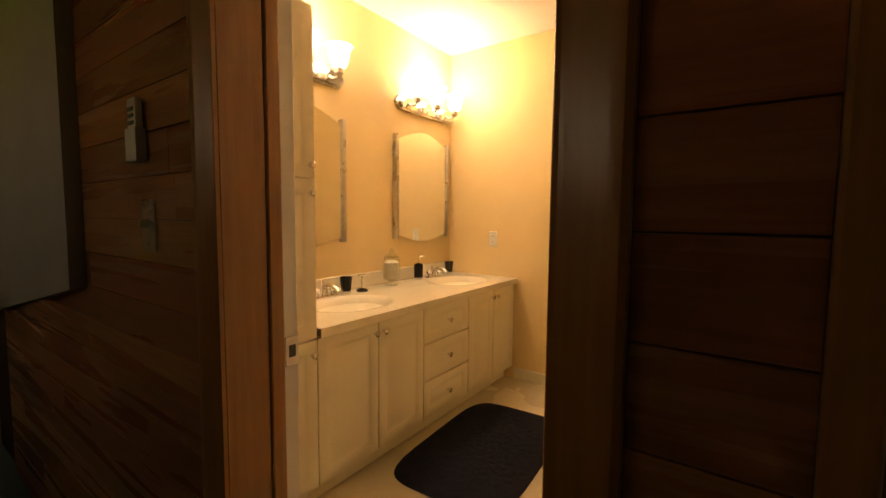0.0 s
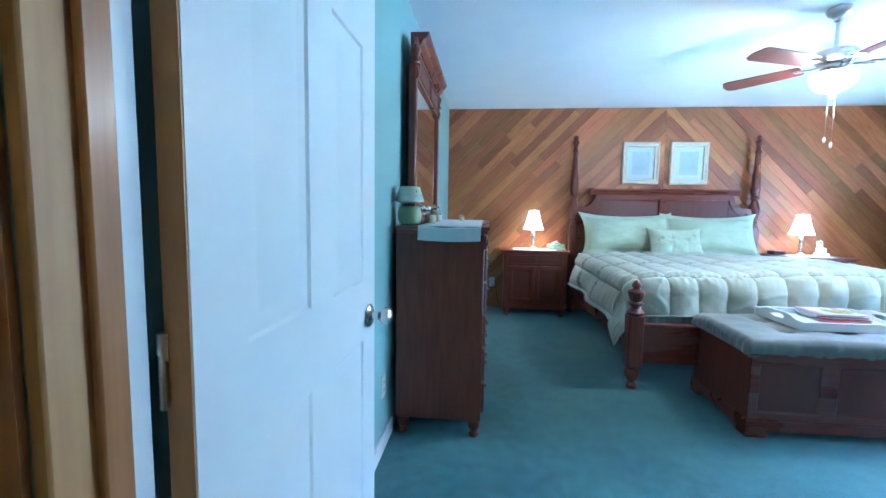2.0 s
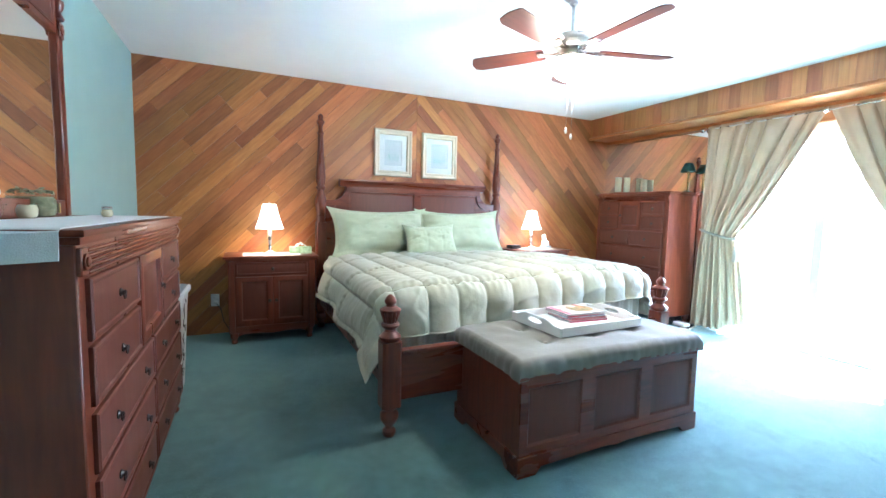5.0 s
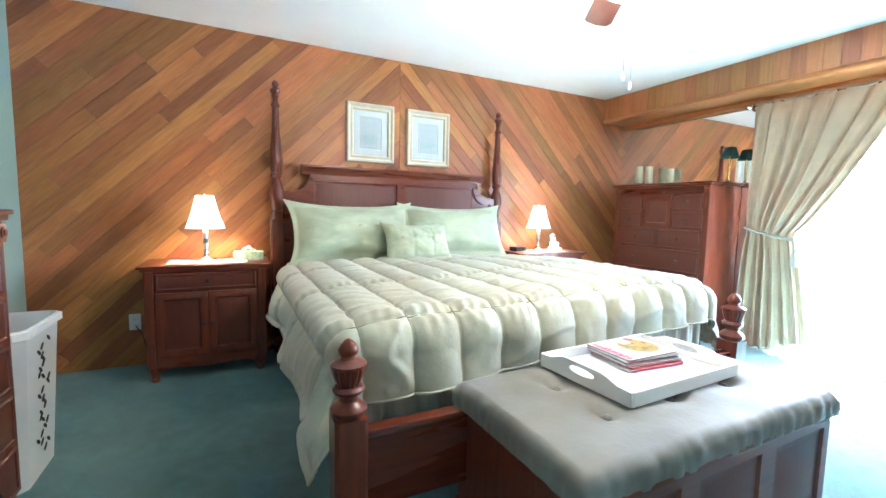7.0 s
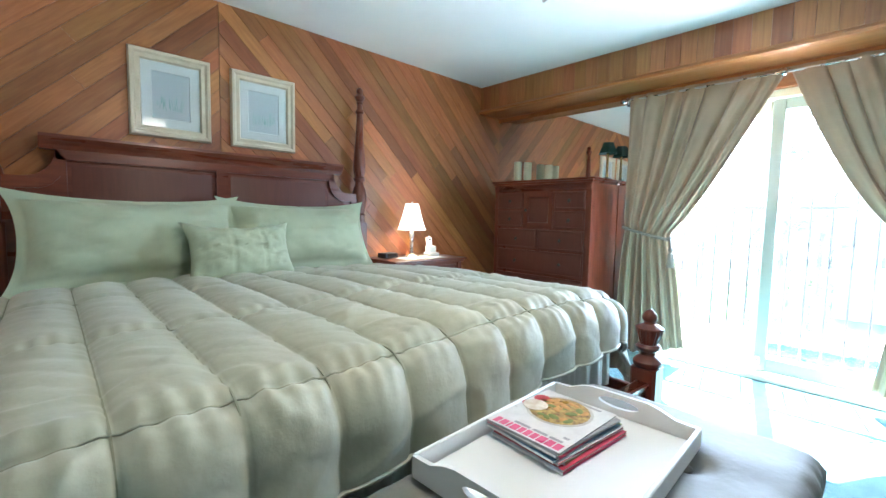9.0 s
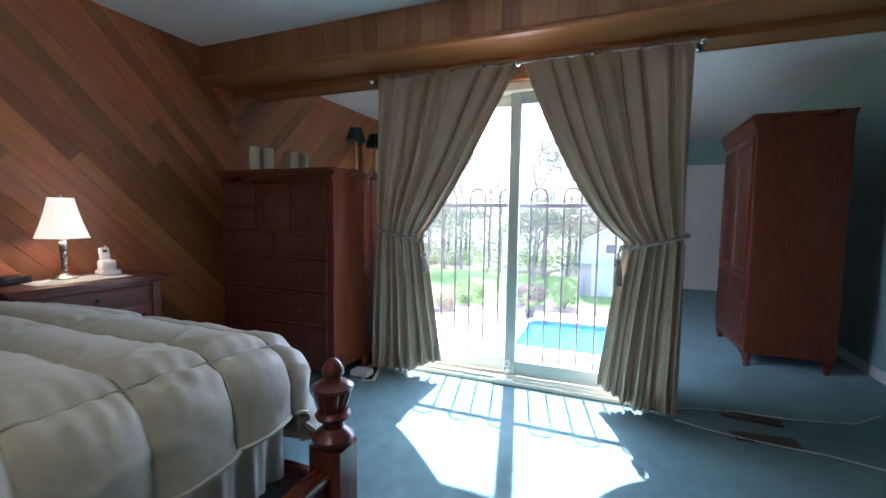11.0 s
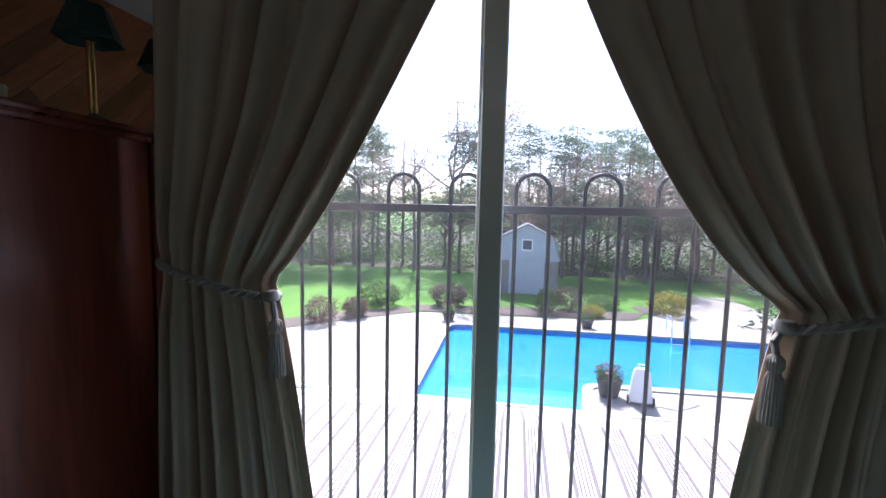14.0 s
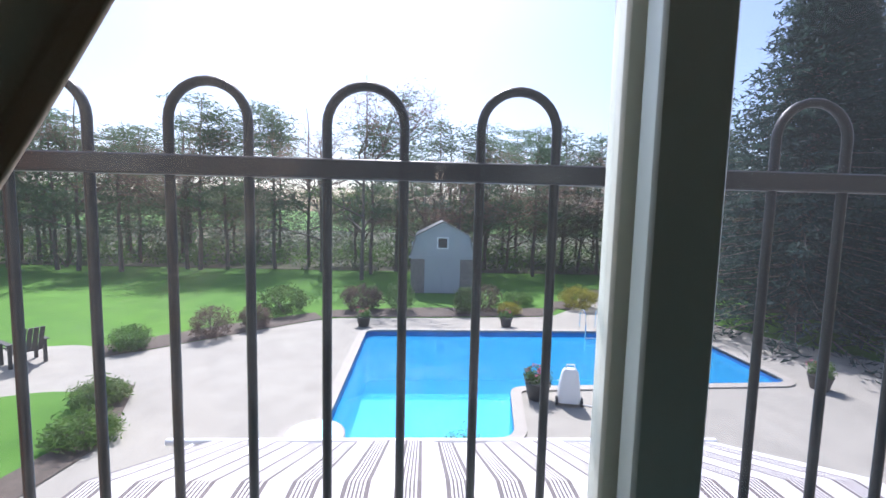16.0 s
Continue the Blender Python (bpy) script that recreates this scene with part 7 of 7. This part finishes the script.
def tree(kind, seed, height):
    rng = random.Random(seed)
    th = thing(kind + "_tree", pose(0, 0, 0), {"pine": "tall thin pine with bare trunk and ragged crown", "bare": "leafless spring tree with reddish buds and fine branches",
                                              "spruce": "dense dark blue-green spruce at the terrace", "birch": "slim half-leafed tree at the wood's edge"}[kind], "tree", group="trees round the garden")
    tb, cb = bmesh.new(), bmesh.new()
    lean = Vector((rng.uniform(-0.02, 0.02), rng.uniform(-0.03, 0.03), 1))
    r0 = height * (0.0085 if kind != "spruce" else 0.018)
    pts = [lean * (height * k / 8) + Vector((rng.uniform(-1, 1), rng.uniform(-1, 1), 0)) * 0.05 * (k > 0) for k in range(9)]
    tube(tb, pts, [r0 * (1 - 0.85 * k / 8) for k in range(9)], 7)
    at = lambda z: lean * z
    if kind == "pine":
        for i in range(48):
            z = height * rng.uniform(0.27, 0.985)
            a, ln = rng.uniform(0, 6.283), (1 - (z / height - 0.4) * 0.9) * height * rng.uniform(0.08, 0.20)
            p0 = at(z)
            p1 = p0 + Vector((math.cos(a) * ln, math.sin(a) * ln, ln * rng.uniform(-0.1, 0.35)))
            tube(tb, [p0, (p0 + p1) / 2 + Vector((0, 0, 0.08)), p1], [r0 * 0.22, r0 * 0.14, r0 * 0.06], 4)
            for q in (0.5, 0.75, 1.0):
                tuft(cb, p0.lerp(p1, q), 0.50, 22, rng, 0.5, 0.12)
        for i in range(14):
            z = height * rng.uniform(0.12, 0.45)
            a, ln = rng.uniform(0, 6.283), height * rng.uniform(0.05, 0.12)
            tube(tb, [at(z), at(z) + Vector((math.cos(a) * ln, math.sin(a) * ln, -0.1 * ln))], [r0 * 0.15, r0 * 0.05], 4)
    elif kind == "spruce":
        n = 30
        for i in range(n):
            z = height * (0.05 + 0.93 * i / n)
            ln = (1 - i / n) * height * 0.30 + 0.2
            m_ = 14 if i < 18 else 9
            for j in range(m_):
                a = 2 * math.pi * (j + rng.uniform(-0.3, 0.3)) / m_ + i
                l2 = ln * rng.uniform(0.75, 1.1)
                p0 = at(z)
                p1 = p0 + Vector((math.cos(a) * l2, math.sin(a) * l2, -0.18 * l2 + 0.1))
                tube(tb, [p0, p1], [0.03, 0.008], 3)
                for q in (0.3, 0.5, 0.68, 0.84, 0.97):
                    tuft(cb, p0.lerp(p1, q) + Vector((0, 0, -0.06)), 0.36, 21, rng, 0.4, 0.13)
    else:
        def grow(p, d, ln, r, depth):
            q = p + d * ln
            mid = (p + q) / 2 + Vector((rng.uniform(-1, 1), rng.uniform(-1, 1), rng.uniform(-1, 1))) * ln * 0.06
            tube(tb, [p, mid, q], [r, r * 0.8, r * 0.55], 5 if depth < 2 else 3)
            if depth >= 3:
                tuft(cb, q, ln * 0.6, 16 if kind == "bare" else 26, rng, 1.0, 0.065 if kind == "bare" else 0.085)
                tuft(cb, mid, ln * 0.5, 5, rng, 1.0, 0.05)
            if depth < 4:
                for _ in range(3 if depth < 3 else 2):
                    v = Vector((rng.gauss(0, 1), rng.gauss(0, 1), rng.gauss(0.25, 0.6))).normalized()
                    grow(q if rng.random() < 0.7 else mid, (d + v * 0.75).normalized(), ln * rng.uniform(0.62, 0.85), r * 0.55, depth + 1)
        for i in range(7):
            z = height * rng.uniform(0.22, 0.62)
            a = 2 * math.pi * i / 7 + rng.uniform(-0.4, 0.4)
            grow(at(z), Vector((math.cos(a), math.sin(a), rng.uniform(0.5, 1.2))).normalized(), height * rng.uniform(0.13, 0.19), r0 * 0.7, 1)
    part("trunk", tb, BARK, th)
    part("crown", cb, {"pine": NEEDLE, "spruce": SPRUCEN, "bare": BUDS, "birch": LEAF}[kind], th, sharp=0)
    return th


protos = [tree("pine", 11, 11.0), tree("pine", 12, 10.0), tree("bare", 21, 10.5), tree("bare", 22, 9.0), tree("pine", 13, 11.5), tree("birch", 31, 8.0)]
rng = random.Random(77)
spots = []
yy = -34.0
while yy < 44:
    spots.append((rng.uniform(28.5, 33), yy))
    yy += rng.uniform(0.8, 1.6)
    if rng.random() < 0.75:
        spots.append((rng.uniform(34, 40), yy))
used = set()
for i, (x, y) in enumerate(spots):
    k = rng.choice((0, 1, 1, 4, 4, 3, 2, 3, 2, 5, 5))
    if -9 < y < -4 and x < 30:
        k = 5
    m = pose(x, y, G, 0, 0, rng.uniform(0, 360)) @ Matrix.Diagonal((1.15, 1.15, rng.uniform(0.78, 1.02), 1))
    if k in used:
        copy_thing(protos[k], m)
    else:
        used.add(k)
        protos[k].matrix_basis = m
bt = tree("bare", 41, 10.5)
bt.matrix_basis = pose(27.3, 6.75, G, 0, 0, 30) @ Matrix.Diagonal((1.25, 1.25, 1, 1))
sp = tree("spruce", 51, 13.0)
sp.matrix_basis = pose(18.6, -9.1, G) @ Matrix.Diagonal((1.12, 1.12, 1, 1))
copy_thing(sp, pose(21.5, -13.0, G, 0, 0, 70))
copy_thing(sp, pose(15.5, -14.5, G, 0, 0, 160))

# undergrowth and far woods
FARW = leafy(mat("far_wood_foliage", (0.120, 0.125, 0.080), (0.065, 0.072, 0.050), 0.9, scale=0.5))
rng = random.Random(9)
for name, material, n, x0, x1, zs, label in (("undergrowth", LEAF, 2600, 30.5, 42, 0.75, "green undergrowth along the edge of the woods"),
                                             ("brushwood", FARW, 1500, 31.5, 44, 1.9, "brown leafless brushwood between the trunks"),
                                             ("evergreen_thicket", NEEDLE, 1800, 34, 47, 2.0, "dark evergreen thicket behind the first trees")):
    bm = bmesh.new()
    for i in range(n):
        y = rng.uniform(-45, 55)
        hill = 0.75 + 0.5 * noise.noise(Vector((y * 0.16, x0, 0)))
        tuft(bm, Vector((rng.uniform(x0, x1), y, G + abs(rng.gauss(0, zs)) * hill)), 0.75, 13, rng, 0.7, 0.16)
    solo(name, bm, material, label, "undergrowth", kind="stuff", sharp=0)
bm = bmesh.new()
for i in range(3200):
    y = rng.uniform(-80, 100)
    top = 5.0 + 2.2 * noise.noise(Vector((y * 0.09, 3.3, 0)))
    tuft(bm, Vector((rng.uniform(48, 70), y, G + rng.uniform(0, top))), 1.1, 13, rng, 0.9, 0.26)
solo("far_woods", bm, FARW, "hazy brown-green far woods behind the garden", "woods", kind="stuff", sharp=0)


def shrub(x, y, w, h, material, seed, label, size=0.05, k=1700):
    rng = random.Random(seed)
    th = thing("shrub", pose(x, y, G), label, "shrub", group="shrubs round the pool")
    bm = bmesh.new()
    for _ in range(k // 8):
        d = Vector((rng.gauss(0, 1), rng.gauss(0, 1), rng.gauss(0, 1))).normalized() * rng.uniform(0.45, 1.0) ** 0.5
        lump = 1 + 0.22 * noise.noise(d * 2.2 + Vector((seed, 0, 0)))
        tuft(bm, Vector((d.x * w / 2 * lump, d.y * w / 2 * lump, h * 0.5 + d.z * h * 0.5 * lump)), 0.10, 8, rng, 1.0, size)
    part("foliage", bm, material, th, sharp=0)
    sb = bmesh.new()
    for i in range(9):
        a = rng.uniform(0, 6.28)
        tube(sb, [(0.05 * math.cos(a), 0.05 * math.sin(a), 0), (w * 0.3 * math.cos(a), w * 0.3 * math.sin(a), h * 0.75)], [0.018, 0.006], 4)
    part("stems", sb, BARK, th)


for i, (x, y, w, h, m, lb) in enumerate((
        (19.9, 8.3, 1.7, 0.95, LEAF, "rounded green shrub in the mulched bed"), (20.6, 5.7, 1.5, 0.95, TWIGS, "brown twiggy shrub not yet in leaf"), (20.5, 4.3, 1.1, 1.1, LEAF, "upright green shrub beside the pool"),
        (20.2, 1.95, 0.75, 1.0, LEAF, "clipped green shrub by the shed"), (20.7, 1.1, 1.2, 1.0, TWIGS, "reddish brown twiggy shrub"), (21.4, -2.7, 1.5, 0.85, GOLD, "golden yellow shrub at the terrace edge"),
        (15.9, 10.9, 0.9, 0.6, LEAF, "low green shrub at the curved bed"), (17.0, 9.4, 1.1, 0.9, TWIGS, "sparse brown shrub in the curved bed"), (18.0, 8.6, 0.9, 0.7, TWIGS, "sparse twiggy shrub in the mulch"),
        (12.9, 9.4, 0.9, 0.4, LEAF, "low leafy groundcover by the lawn patch"), (11.6, 8.7, 1.0, 0.4, LEAF, "low leafy groundcover in the bed"), (12.4, 11.9, 1.0, 0.6, LEAF, "dark green shrub by the garden chairs"),
        (30.0, 24.0, 4.0, 3.2, NEEDLE, "large dark evergreen shrub on the lawn"), (20.2, 0.3, 0.8, 0.4, GOLD, "low golden flowering groundcover by the pool"), (21.9, -0.4, 1.2, 0.5, LEAF, "low green planting behind the pool"))):
    shrub(x, y, w, h, m, 100 + i, lb, 0.045 if w < 1.3 else 0.06, 2800)


def flower_pot(x, y, s, flowers, seed):
    rng = random.Random(seed)
    th = thing("flower_pot", pose(x, y, G + 0.012) @ Matrix.Scale(s, 4), "dark round planter with %s on the terrace" % flowers, "planter", group="planters round the pool")
    part("pot", lathe(bmesh.new(), [(0.15, 0), (0.17, 0.02), (0.225, 0.28), (0.24, 0.30), (0.24, 0.33), (0.215, 0.33), (0.20, 0.28)], 22), POT, th)
    bm, fb = bmesh.new(), bmesh.new()
    for _ in range(70):
        a, r = rng.uniform(0, 6.28), 0.24 * math.sqrt(rng.random())
        tuft(bm, Vector((r * math.cos(a), r * math.sin(a), 0.33 + rng.uniform(0, 0.28) * (1 - r))), 0.06, 8, rng, 1.0, 0.045)
    for _ in range(9):
        a, r = rng.uniform(0, 6.28), rng.uniform(0.05, 0.24)
        tuft(fb, Vector((r * math.cos(a), r * math.sin(a), 0.50 + rng.uniform(0, 0.12))), 0.04, 9, rng, 1.0, 0.035)
    part("leaves", bm, LEAF, th, sharp=0)
    part("blossoms", fb, PETAL, th, "pink blossoms", sharp=0)


flower_pot(13.20, 1.10, 1.1, "pink flowers", 1)
flower_pot(18.35, 5.33, 0.95, "pale pink flowers", 2)
flower_pot(18.55, 0.72, 0.9, "a few flowers", 3)
flower_pot(13.75, -5.35, 1.0, "small green plants", 4)
flower_pot(18.3, -5.6, 1.0, "reddish flowers", 5)
shrub(11.3, 2.75, 0.6, 0.3, LEAF, 300, "leafy planter top beyond the awning", 0.03, 500)

cl = thing("pool_cleaner_caddy", pose(12.95, 0.55, G + 0.012, 0, 0, 80), "white wheeled pool-cleaner caddy beside the pool", "pool cleaner")
bm = bmesh.new()
rows = []
for w, d, z, y in ((0.21, 0.14, 0.07, 0), (0.21, 0.14, 0.20, 0), (0.18, 0.11, 0.48, 0.02), (0.15, 0.09, 0.68, 0.04), (0.11, 0.07, 0.74, 0.05)):
    rows.append([bm.verts.new((a * w, y + b * d, z)) for a, b in ((-1, -0.7), (-0.7, -1), (0.7, -1), (1, -0.7), (1, 0.7), (0.7, 1), (-0.7, 1), (-1, 0.7))])
for a, b in zip(rows, rows[1:]):
    for i in range(8):
        bm.faces.new((a[i], a[(i + 1) % 8], b[(i + 1) % 8], b[i]))
bm.faces.new(rows[0][::-1])
bm.faces.new(rows[-1])
part("body", bm, PLASTIC, cl)
part("handle", tube(bmesh.new(), [(-0.09, 0.05, 0.70), (-0.07, 0.06, 0.82), (0.07, 0.06, 0.82), (0.09, 0.05, 0.70)], 0.018, 8), PLASTIC, cl)
part("control_panel", B(-0.09, 0.09, -0.108, -0.098, 0.36, 0.44, bev=0.003), PULL, cl, "dark control strip")
for s in (-1, 1):
    w = part("wheel", lathe(bmesh.new(), [(0.03, -0.02), (0.085, -0.02), (0.09, 0.0), (0.085, 0.02), (0.03, 0.02)], 20), BLACK, cl, m=pose(s * 0.235, 0.06, 0.09, 0, 90, 0))
    part("hub", lathe(bmesh.new(), [(0.03, -0.024), (0.032, 0.024), (0.01, 0.026)], 14), PLASTIC, w)
solo("hose", tube(bmesh.new(), [(12.9, 0.35, G + 0.03), (12.75, -0.1, G + 0.03), (13.1, -0.6, G + 0.03), (13.6, -0.4, G + 0.03), (13.9, 0.2, G + 0.03), (14.1, 0.4, G + 0.03)], 0.012, 6), PLASTIC, "thin white hose on the terrace", "hose")

# garden shed with a gambrel roof
shed = thing("garden_shed", pose(24.0, 2.63, G, 0, 0, -90), "small grey barn-shaped garden shed with a panelled door", "shed")
W2 = 1.42
gam = [(-W2, 0), (W2, 0), (W2, 1.70), (W2 * 0.82, 2.62), (0, 3.22), (-W2 * 0.82, 2.62), (-W2, 1.70)]
part("wall", prism(bmesh.new(), gam, "y", -0.0, 2.6), SIDING, shed)
for a, b in ((gam[2], gam[3]), (gam[3], gam[4]), (gam[4], gam[5]), (gam[5], gam[6])):
    nrm = Vector((-(b[1] - a[1]), b[0] - a[0])).normalized() * -0.06
    part("roof", prism(bmesh.new(), [a, b, (b[0] + nrm.x, b[1] + nrm.y), (a[0] + nrm.x, a[1] + nrm.y)], "y", -0.12, 2.72), SHINGLE, shed)
for s in (-1, 1):
    a, b = (s * W2 - 0.0, s * 0.80)
    part("stone_panel", B(min(a, b), max(a, b), -0.03, -0.002, 0, 1.55), BRICKW, shed, "stone facing beside the door")
    part("door_post", B(s * 0.74 - 0.06, s * 0.74 + 0.06, -0.05, -0.003, 0, 1.62), SIDING, shed)
part("lintel", B(-1.5, 1.5, -0.06, -0.004, 1.60, 1.72), SIDING, shed)
dr = part("door", B(-0.68, 0.68, -0.028, -0.006, 0.03, 1.58), SIDING, shed, "pale panelled shed door")
for i in range(4):
    for j in range(2):
        part("panel", B(-0.62 + j * 0.64, -0.02 + j * 0.64, -0.036, -0.028, 0.10 + i * 0.37, 0.40 + i * 0.37, bev=0.01), SIDING, dr)
wn_ = part("window", B(-0.26, 0.26, -0.03, -0.006, 2.02, 2.56), WHITE, shed, "small square loft window")
part("pane", B(-0.20, 0.20, -0.036, -0.03, 2.08, 2.50), PULL, wn_, sharp=0)
for i in range(9):
    part("siding_board", B(-W2 * 0.98 + i * 0.31, -W2 * 0.98 + i * 0.31 + 0.29, -0.014, -0.001, 1.72, min(3.1 - abs(-W2 * 0.98 + i * 0.31 + 0.145) * 0.62, 3.0)), SIDING, shed, sharp=0)

# garden chairs


def garden_chair(x, y, rz):
    th = thing("garden_chair", pose(x, y, G + 0.012, 0, 0, rz), "dark slatted garden chair on the terrace", "garden chair", group="garden chairs")
    for i in range(5):
        part("seat_slat", B(-0.25, 0.25, -0.28 + i * 0.11, -0.19 + i * 0.11, 0.36 - i * 0.015, 0.38 - i * 0.015), POT, th, sharp=0)
    for i in range(5):
        part("back_slat", B(-0.25 + i * 0.105, -0.165 + i * 0.105, 0.0, 0.02, 0.0, 0.62), POT, th, m=pose(0, 0.26, 0.32, -22, 0, 0), sharp=0)
    for s in (-1, 1):
        part("arm_rest", B(s * 0.31 - 0.055, s * 0.31 + 0.055, -0.30, 0.36, 0.54, 0.56), POT, th, sharp=0)
        part("leg", B(s * 0.30 - 0.03, s * 0.30 + 0.03, -0.26, -0.20, 0, 0.54), POT, th, sharp=0)
        part("leg", B(s * 0.30 - 0.03, s * 0.30 + 0.03, 0.24, 0.30, 0, 0.54), POT, th, sharp=0)


garden_chair(14.9, 12.6, 150)
garden_chair(13.9, 12.7, 60)

# striped awning below the railing
aw = thing("awning", pose(0, 0, 0), "white and taupe striped canvas awning below the balcony railing", "awning")
AY0, AY1, AX0, AX1 = 0.83, 5.53, 5.92, 8.57
bm = bmesh.new()
pat = []
y = AY0
for rep in range(16):
    for w, c in ((0.130, 0), (0.024, 1), (0.010, 0), (0.011, 1), (0.010, 0), (0.011, 1), (0.010, 0), (0.011, 1), (0.010, 0), (0.011, 1), (0.010, 0), (0.024, 1)):
        pat.append((y, min(AY1, y + w), c))
        y += w
        if y >= AY1:
            break
    if y >= AY1:
        break
NX = 26


def awn(x, y):
    return -0.27 - 0.40 * max(0.0, x - 7.24) + 0.012 * math.sin((y - AY0) * 5) * smooth(7.2, 8.5, x)


for y0, y1, c in pat:
    a = [bm.verts.new((AX0 + (AX1 - AX0) * i / NX, y0, awn(AX0 + (AX1 - AX0) * i / NX, y0))) for i in range(NX + 1)]
    b = [bm.verts.new((AX0 + (AX1 - AX0) * i / NX, y1, awn(AX0 + (AX1 - AX0) * i / NX, y1))) for i in range(NX + 1)]
    for i in range(NX):
        f = bm.faces.new((a[i], a[i + 1], b[i + 1], b[i]))
        f.material_index = c
fab = part("fabric", bm, CANVAS, aw, "white canvas with taupe stripes", sharp=0)
fab.data.materials.append(STRIPE)
part("front_bar", tube(bmesh.new(), [(AX1, AY0 - 0.03, awn(AX1, AY0)), (AX1, AY1 + 0.03, awn(AX1, AY1))], 0.03, 10), WHITE, aw)
part("roller", tube(bmesh.new(), [(AX0 - 0.02, AY0 - 0.03, -0.30), (AX0 - 0.02, AY1 + 0.03, -0.30)], 0.05, 10), WHITE, aw)
for y in (AY0 + 0.2, AY1 - 0.2):
    part("folding_arm", tube(bmesh.new(), [(AX0, y, -0.36), ((AX0 + AX1) / 2, y, -0.62), (AX1, y, awn(AX1, y) - 0.03)], 0.025, 8), WHITE, aw)
wall("wall_exterior", [(5.60, 5.75, -2.0, 8.5, G, -0.20)], SIDING, "pale siding of the house below the balcony")

# ---- boards of the walls ----


def board(name, poly, width_dir, origin, xdir, ydir, t, material, parent):
    """A board drawn as a polygon (along, across) in its own frame, t thick."""
    bm = prism(bmesh.new(), poly, "z", 0, t)
    m = Matrix((xdir, ydir, Vector(xdir).cross(Vector(ydir)))).transposed().to_4x4()
    m.translation = origin
    return part(name, bm, material, parent, m=m, sharp=0)


def diagonal(x0, x1, sign, seed):
    """Boards at 45 degrees on the headboard wall between x0 and x1; sign: they rise (1) or fall (-1) to the right."""
    rng = random.Random(seed)
    c = math.sqrt(0.5)
    w, gap = 0.0925, 0.0022
    d, nrm = (c, sign * c), (-sign * c, c)
    cs = [nrm[0] * x + nrm[1] * z for x in (x0, x1) for z in (0, H)]
    ls = [d[0] * x + d[1] * z for x in (x0, x1) for z in (0, H)]
    k = math.floor(min(cs) / w)
    while k * w < max(cs):
        p = min(ls) - rng.uniform(0, 1.6)
        while p < max(ls):
            q = p + rng.uniform(0.5, 2.3)
            a, b = k * w + gap / 2, (k + 1) * w - gap / 2
            quad = [(d[0] * u + nrm[0] * v, d[1] * u + nrm[1] * v) for u, v in ((p + 0.0006, a), (q - 0.0006, a), (q - 0.0006, b), (p + 0.0006, b))]
            for A, Bq, C in ((-1, 0, -x0), (1, 0, x1), (0, -1, 0.0), (0, 1, H)):
                if len(quad) > 2:
                    quad = clip(quad, A, Bq, C)
            if len(quad) > 2:
                cx, cz = sum(v[0] for v in quad) / len(quad), sum(v[1] for v in quad) / len(quad)
                loc = [((x - cx) * d[0] + (z - cz) * d[1], (x - cx) * nrm[0] + (z - cz) * nrm[1]) for x, z in quad]
                board("plank", loc, None, (cx, HY + 0.014, cz), (d[0], 0, d[1]), (nrm[0], 0, nrm[1]), 0.0135 + rng.uniform(-0.0008, 0.0008), PLANK, WALL_HB)
            p = q
        k += 1


diagonal(0.0, 2.571 - 0.0015, 1, 5)
diagonal(2.571 + 0.0015, MX + 0.02, -1, 6)

BEAM = bpy.data.objects["beam"]
rng = random.Random(15)
y = BY
BOARDB = mat("beam_board", (0.40, 0.165, 0.055), (0.28, 0.105, 0.036), 0.4, scale=10, stretch=(0.35, 7, 7), bump=0.15, rnd=0.22)
while y < HY - 0.01:
    w = min(0.104, HY - y)
    hh = (H - 2.232) / 2
    board("plank", [(-hh, -w / 2 + 0.001), (hh, -w / 2 + 0.001), (hh, w / 2 - 0.001), (-hh, w / 2 - 0.001)], None, (BX + 0.0135, y + w / 2, 2.232 + hh), (0, 0, 1), (0, 1, 0), 0.0125, BOARDB, BEAM)
    y += w


def cedar_rows(x0, x1, y_face, parent, seed, z0=0.0, z1=HALL_H, along="x"):
    rng = random.Random(seed)
    w, low = 0.0963, 0.047
    n = int(math.ceil(z1 / w)) + 1
    for k in range(n):
        a, b = max(z0, low + (k - 1) * w + 0.001), min(z1, low + k * w - 0.001)
        if b - a < 0.01:
            continue
        p = x0 - rng.uniform(0, 1.2) if x1 - x0 > 0.5 else x0
        while p < x1:
            q = p + (rng.uniform(0.5, 1.8) if x1 - x0 > 0.5 else 9)
            u0, u1 = max(p + 0.0006, x0), min(q - 0.0006, x1)
            if u1 - u0 > 0.005:
                L, Wd = (u1 - u0) / 2, (b - a) / 2
                poly = [(-L, -Wd), (L, -Wd), (L, Wd), (-L, Wd)]
                if along == "x":
                    board("cedar_board", poly, None, ((u0 + u1) / 2, y_face, (a + b) / 2), (1, 0, 0), (0, 0, 1), 0.0125, CEDAR, parent)
                else:
                    board("cedar_board", poly, None, (y_face, (u0 + u1) / 2, (a + b) / 2), (0, 1, 0), (0, 0, 1), 0.0125, CEDAR, parent)
            p = q


WF, WS = bpy.data.objects["wall_hall_front"], bpy.data.objects["wall_hall_side"]
cedar_rows(-2.8, -0.905, 0.443, WF, 21)
cedar_rows(-0.136, -0.008, 0.443, WF, 22)
cedar_rows(-0.905, -0.136, 0.443, WF, 23, z0=2.112)
cedar_rows(0.464, 0.575, 0.005, WS, 24, along="y")
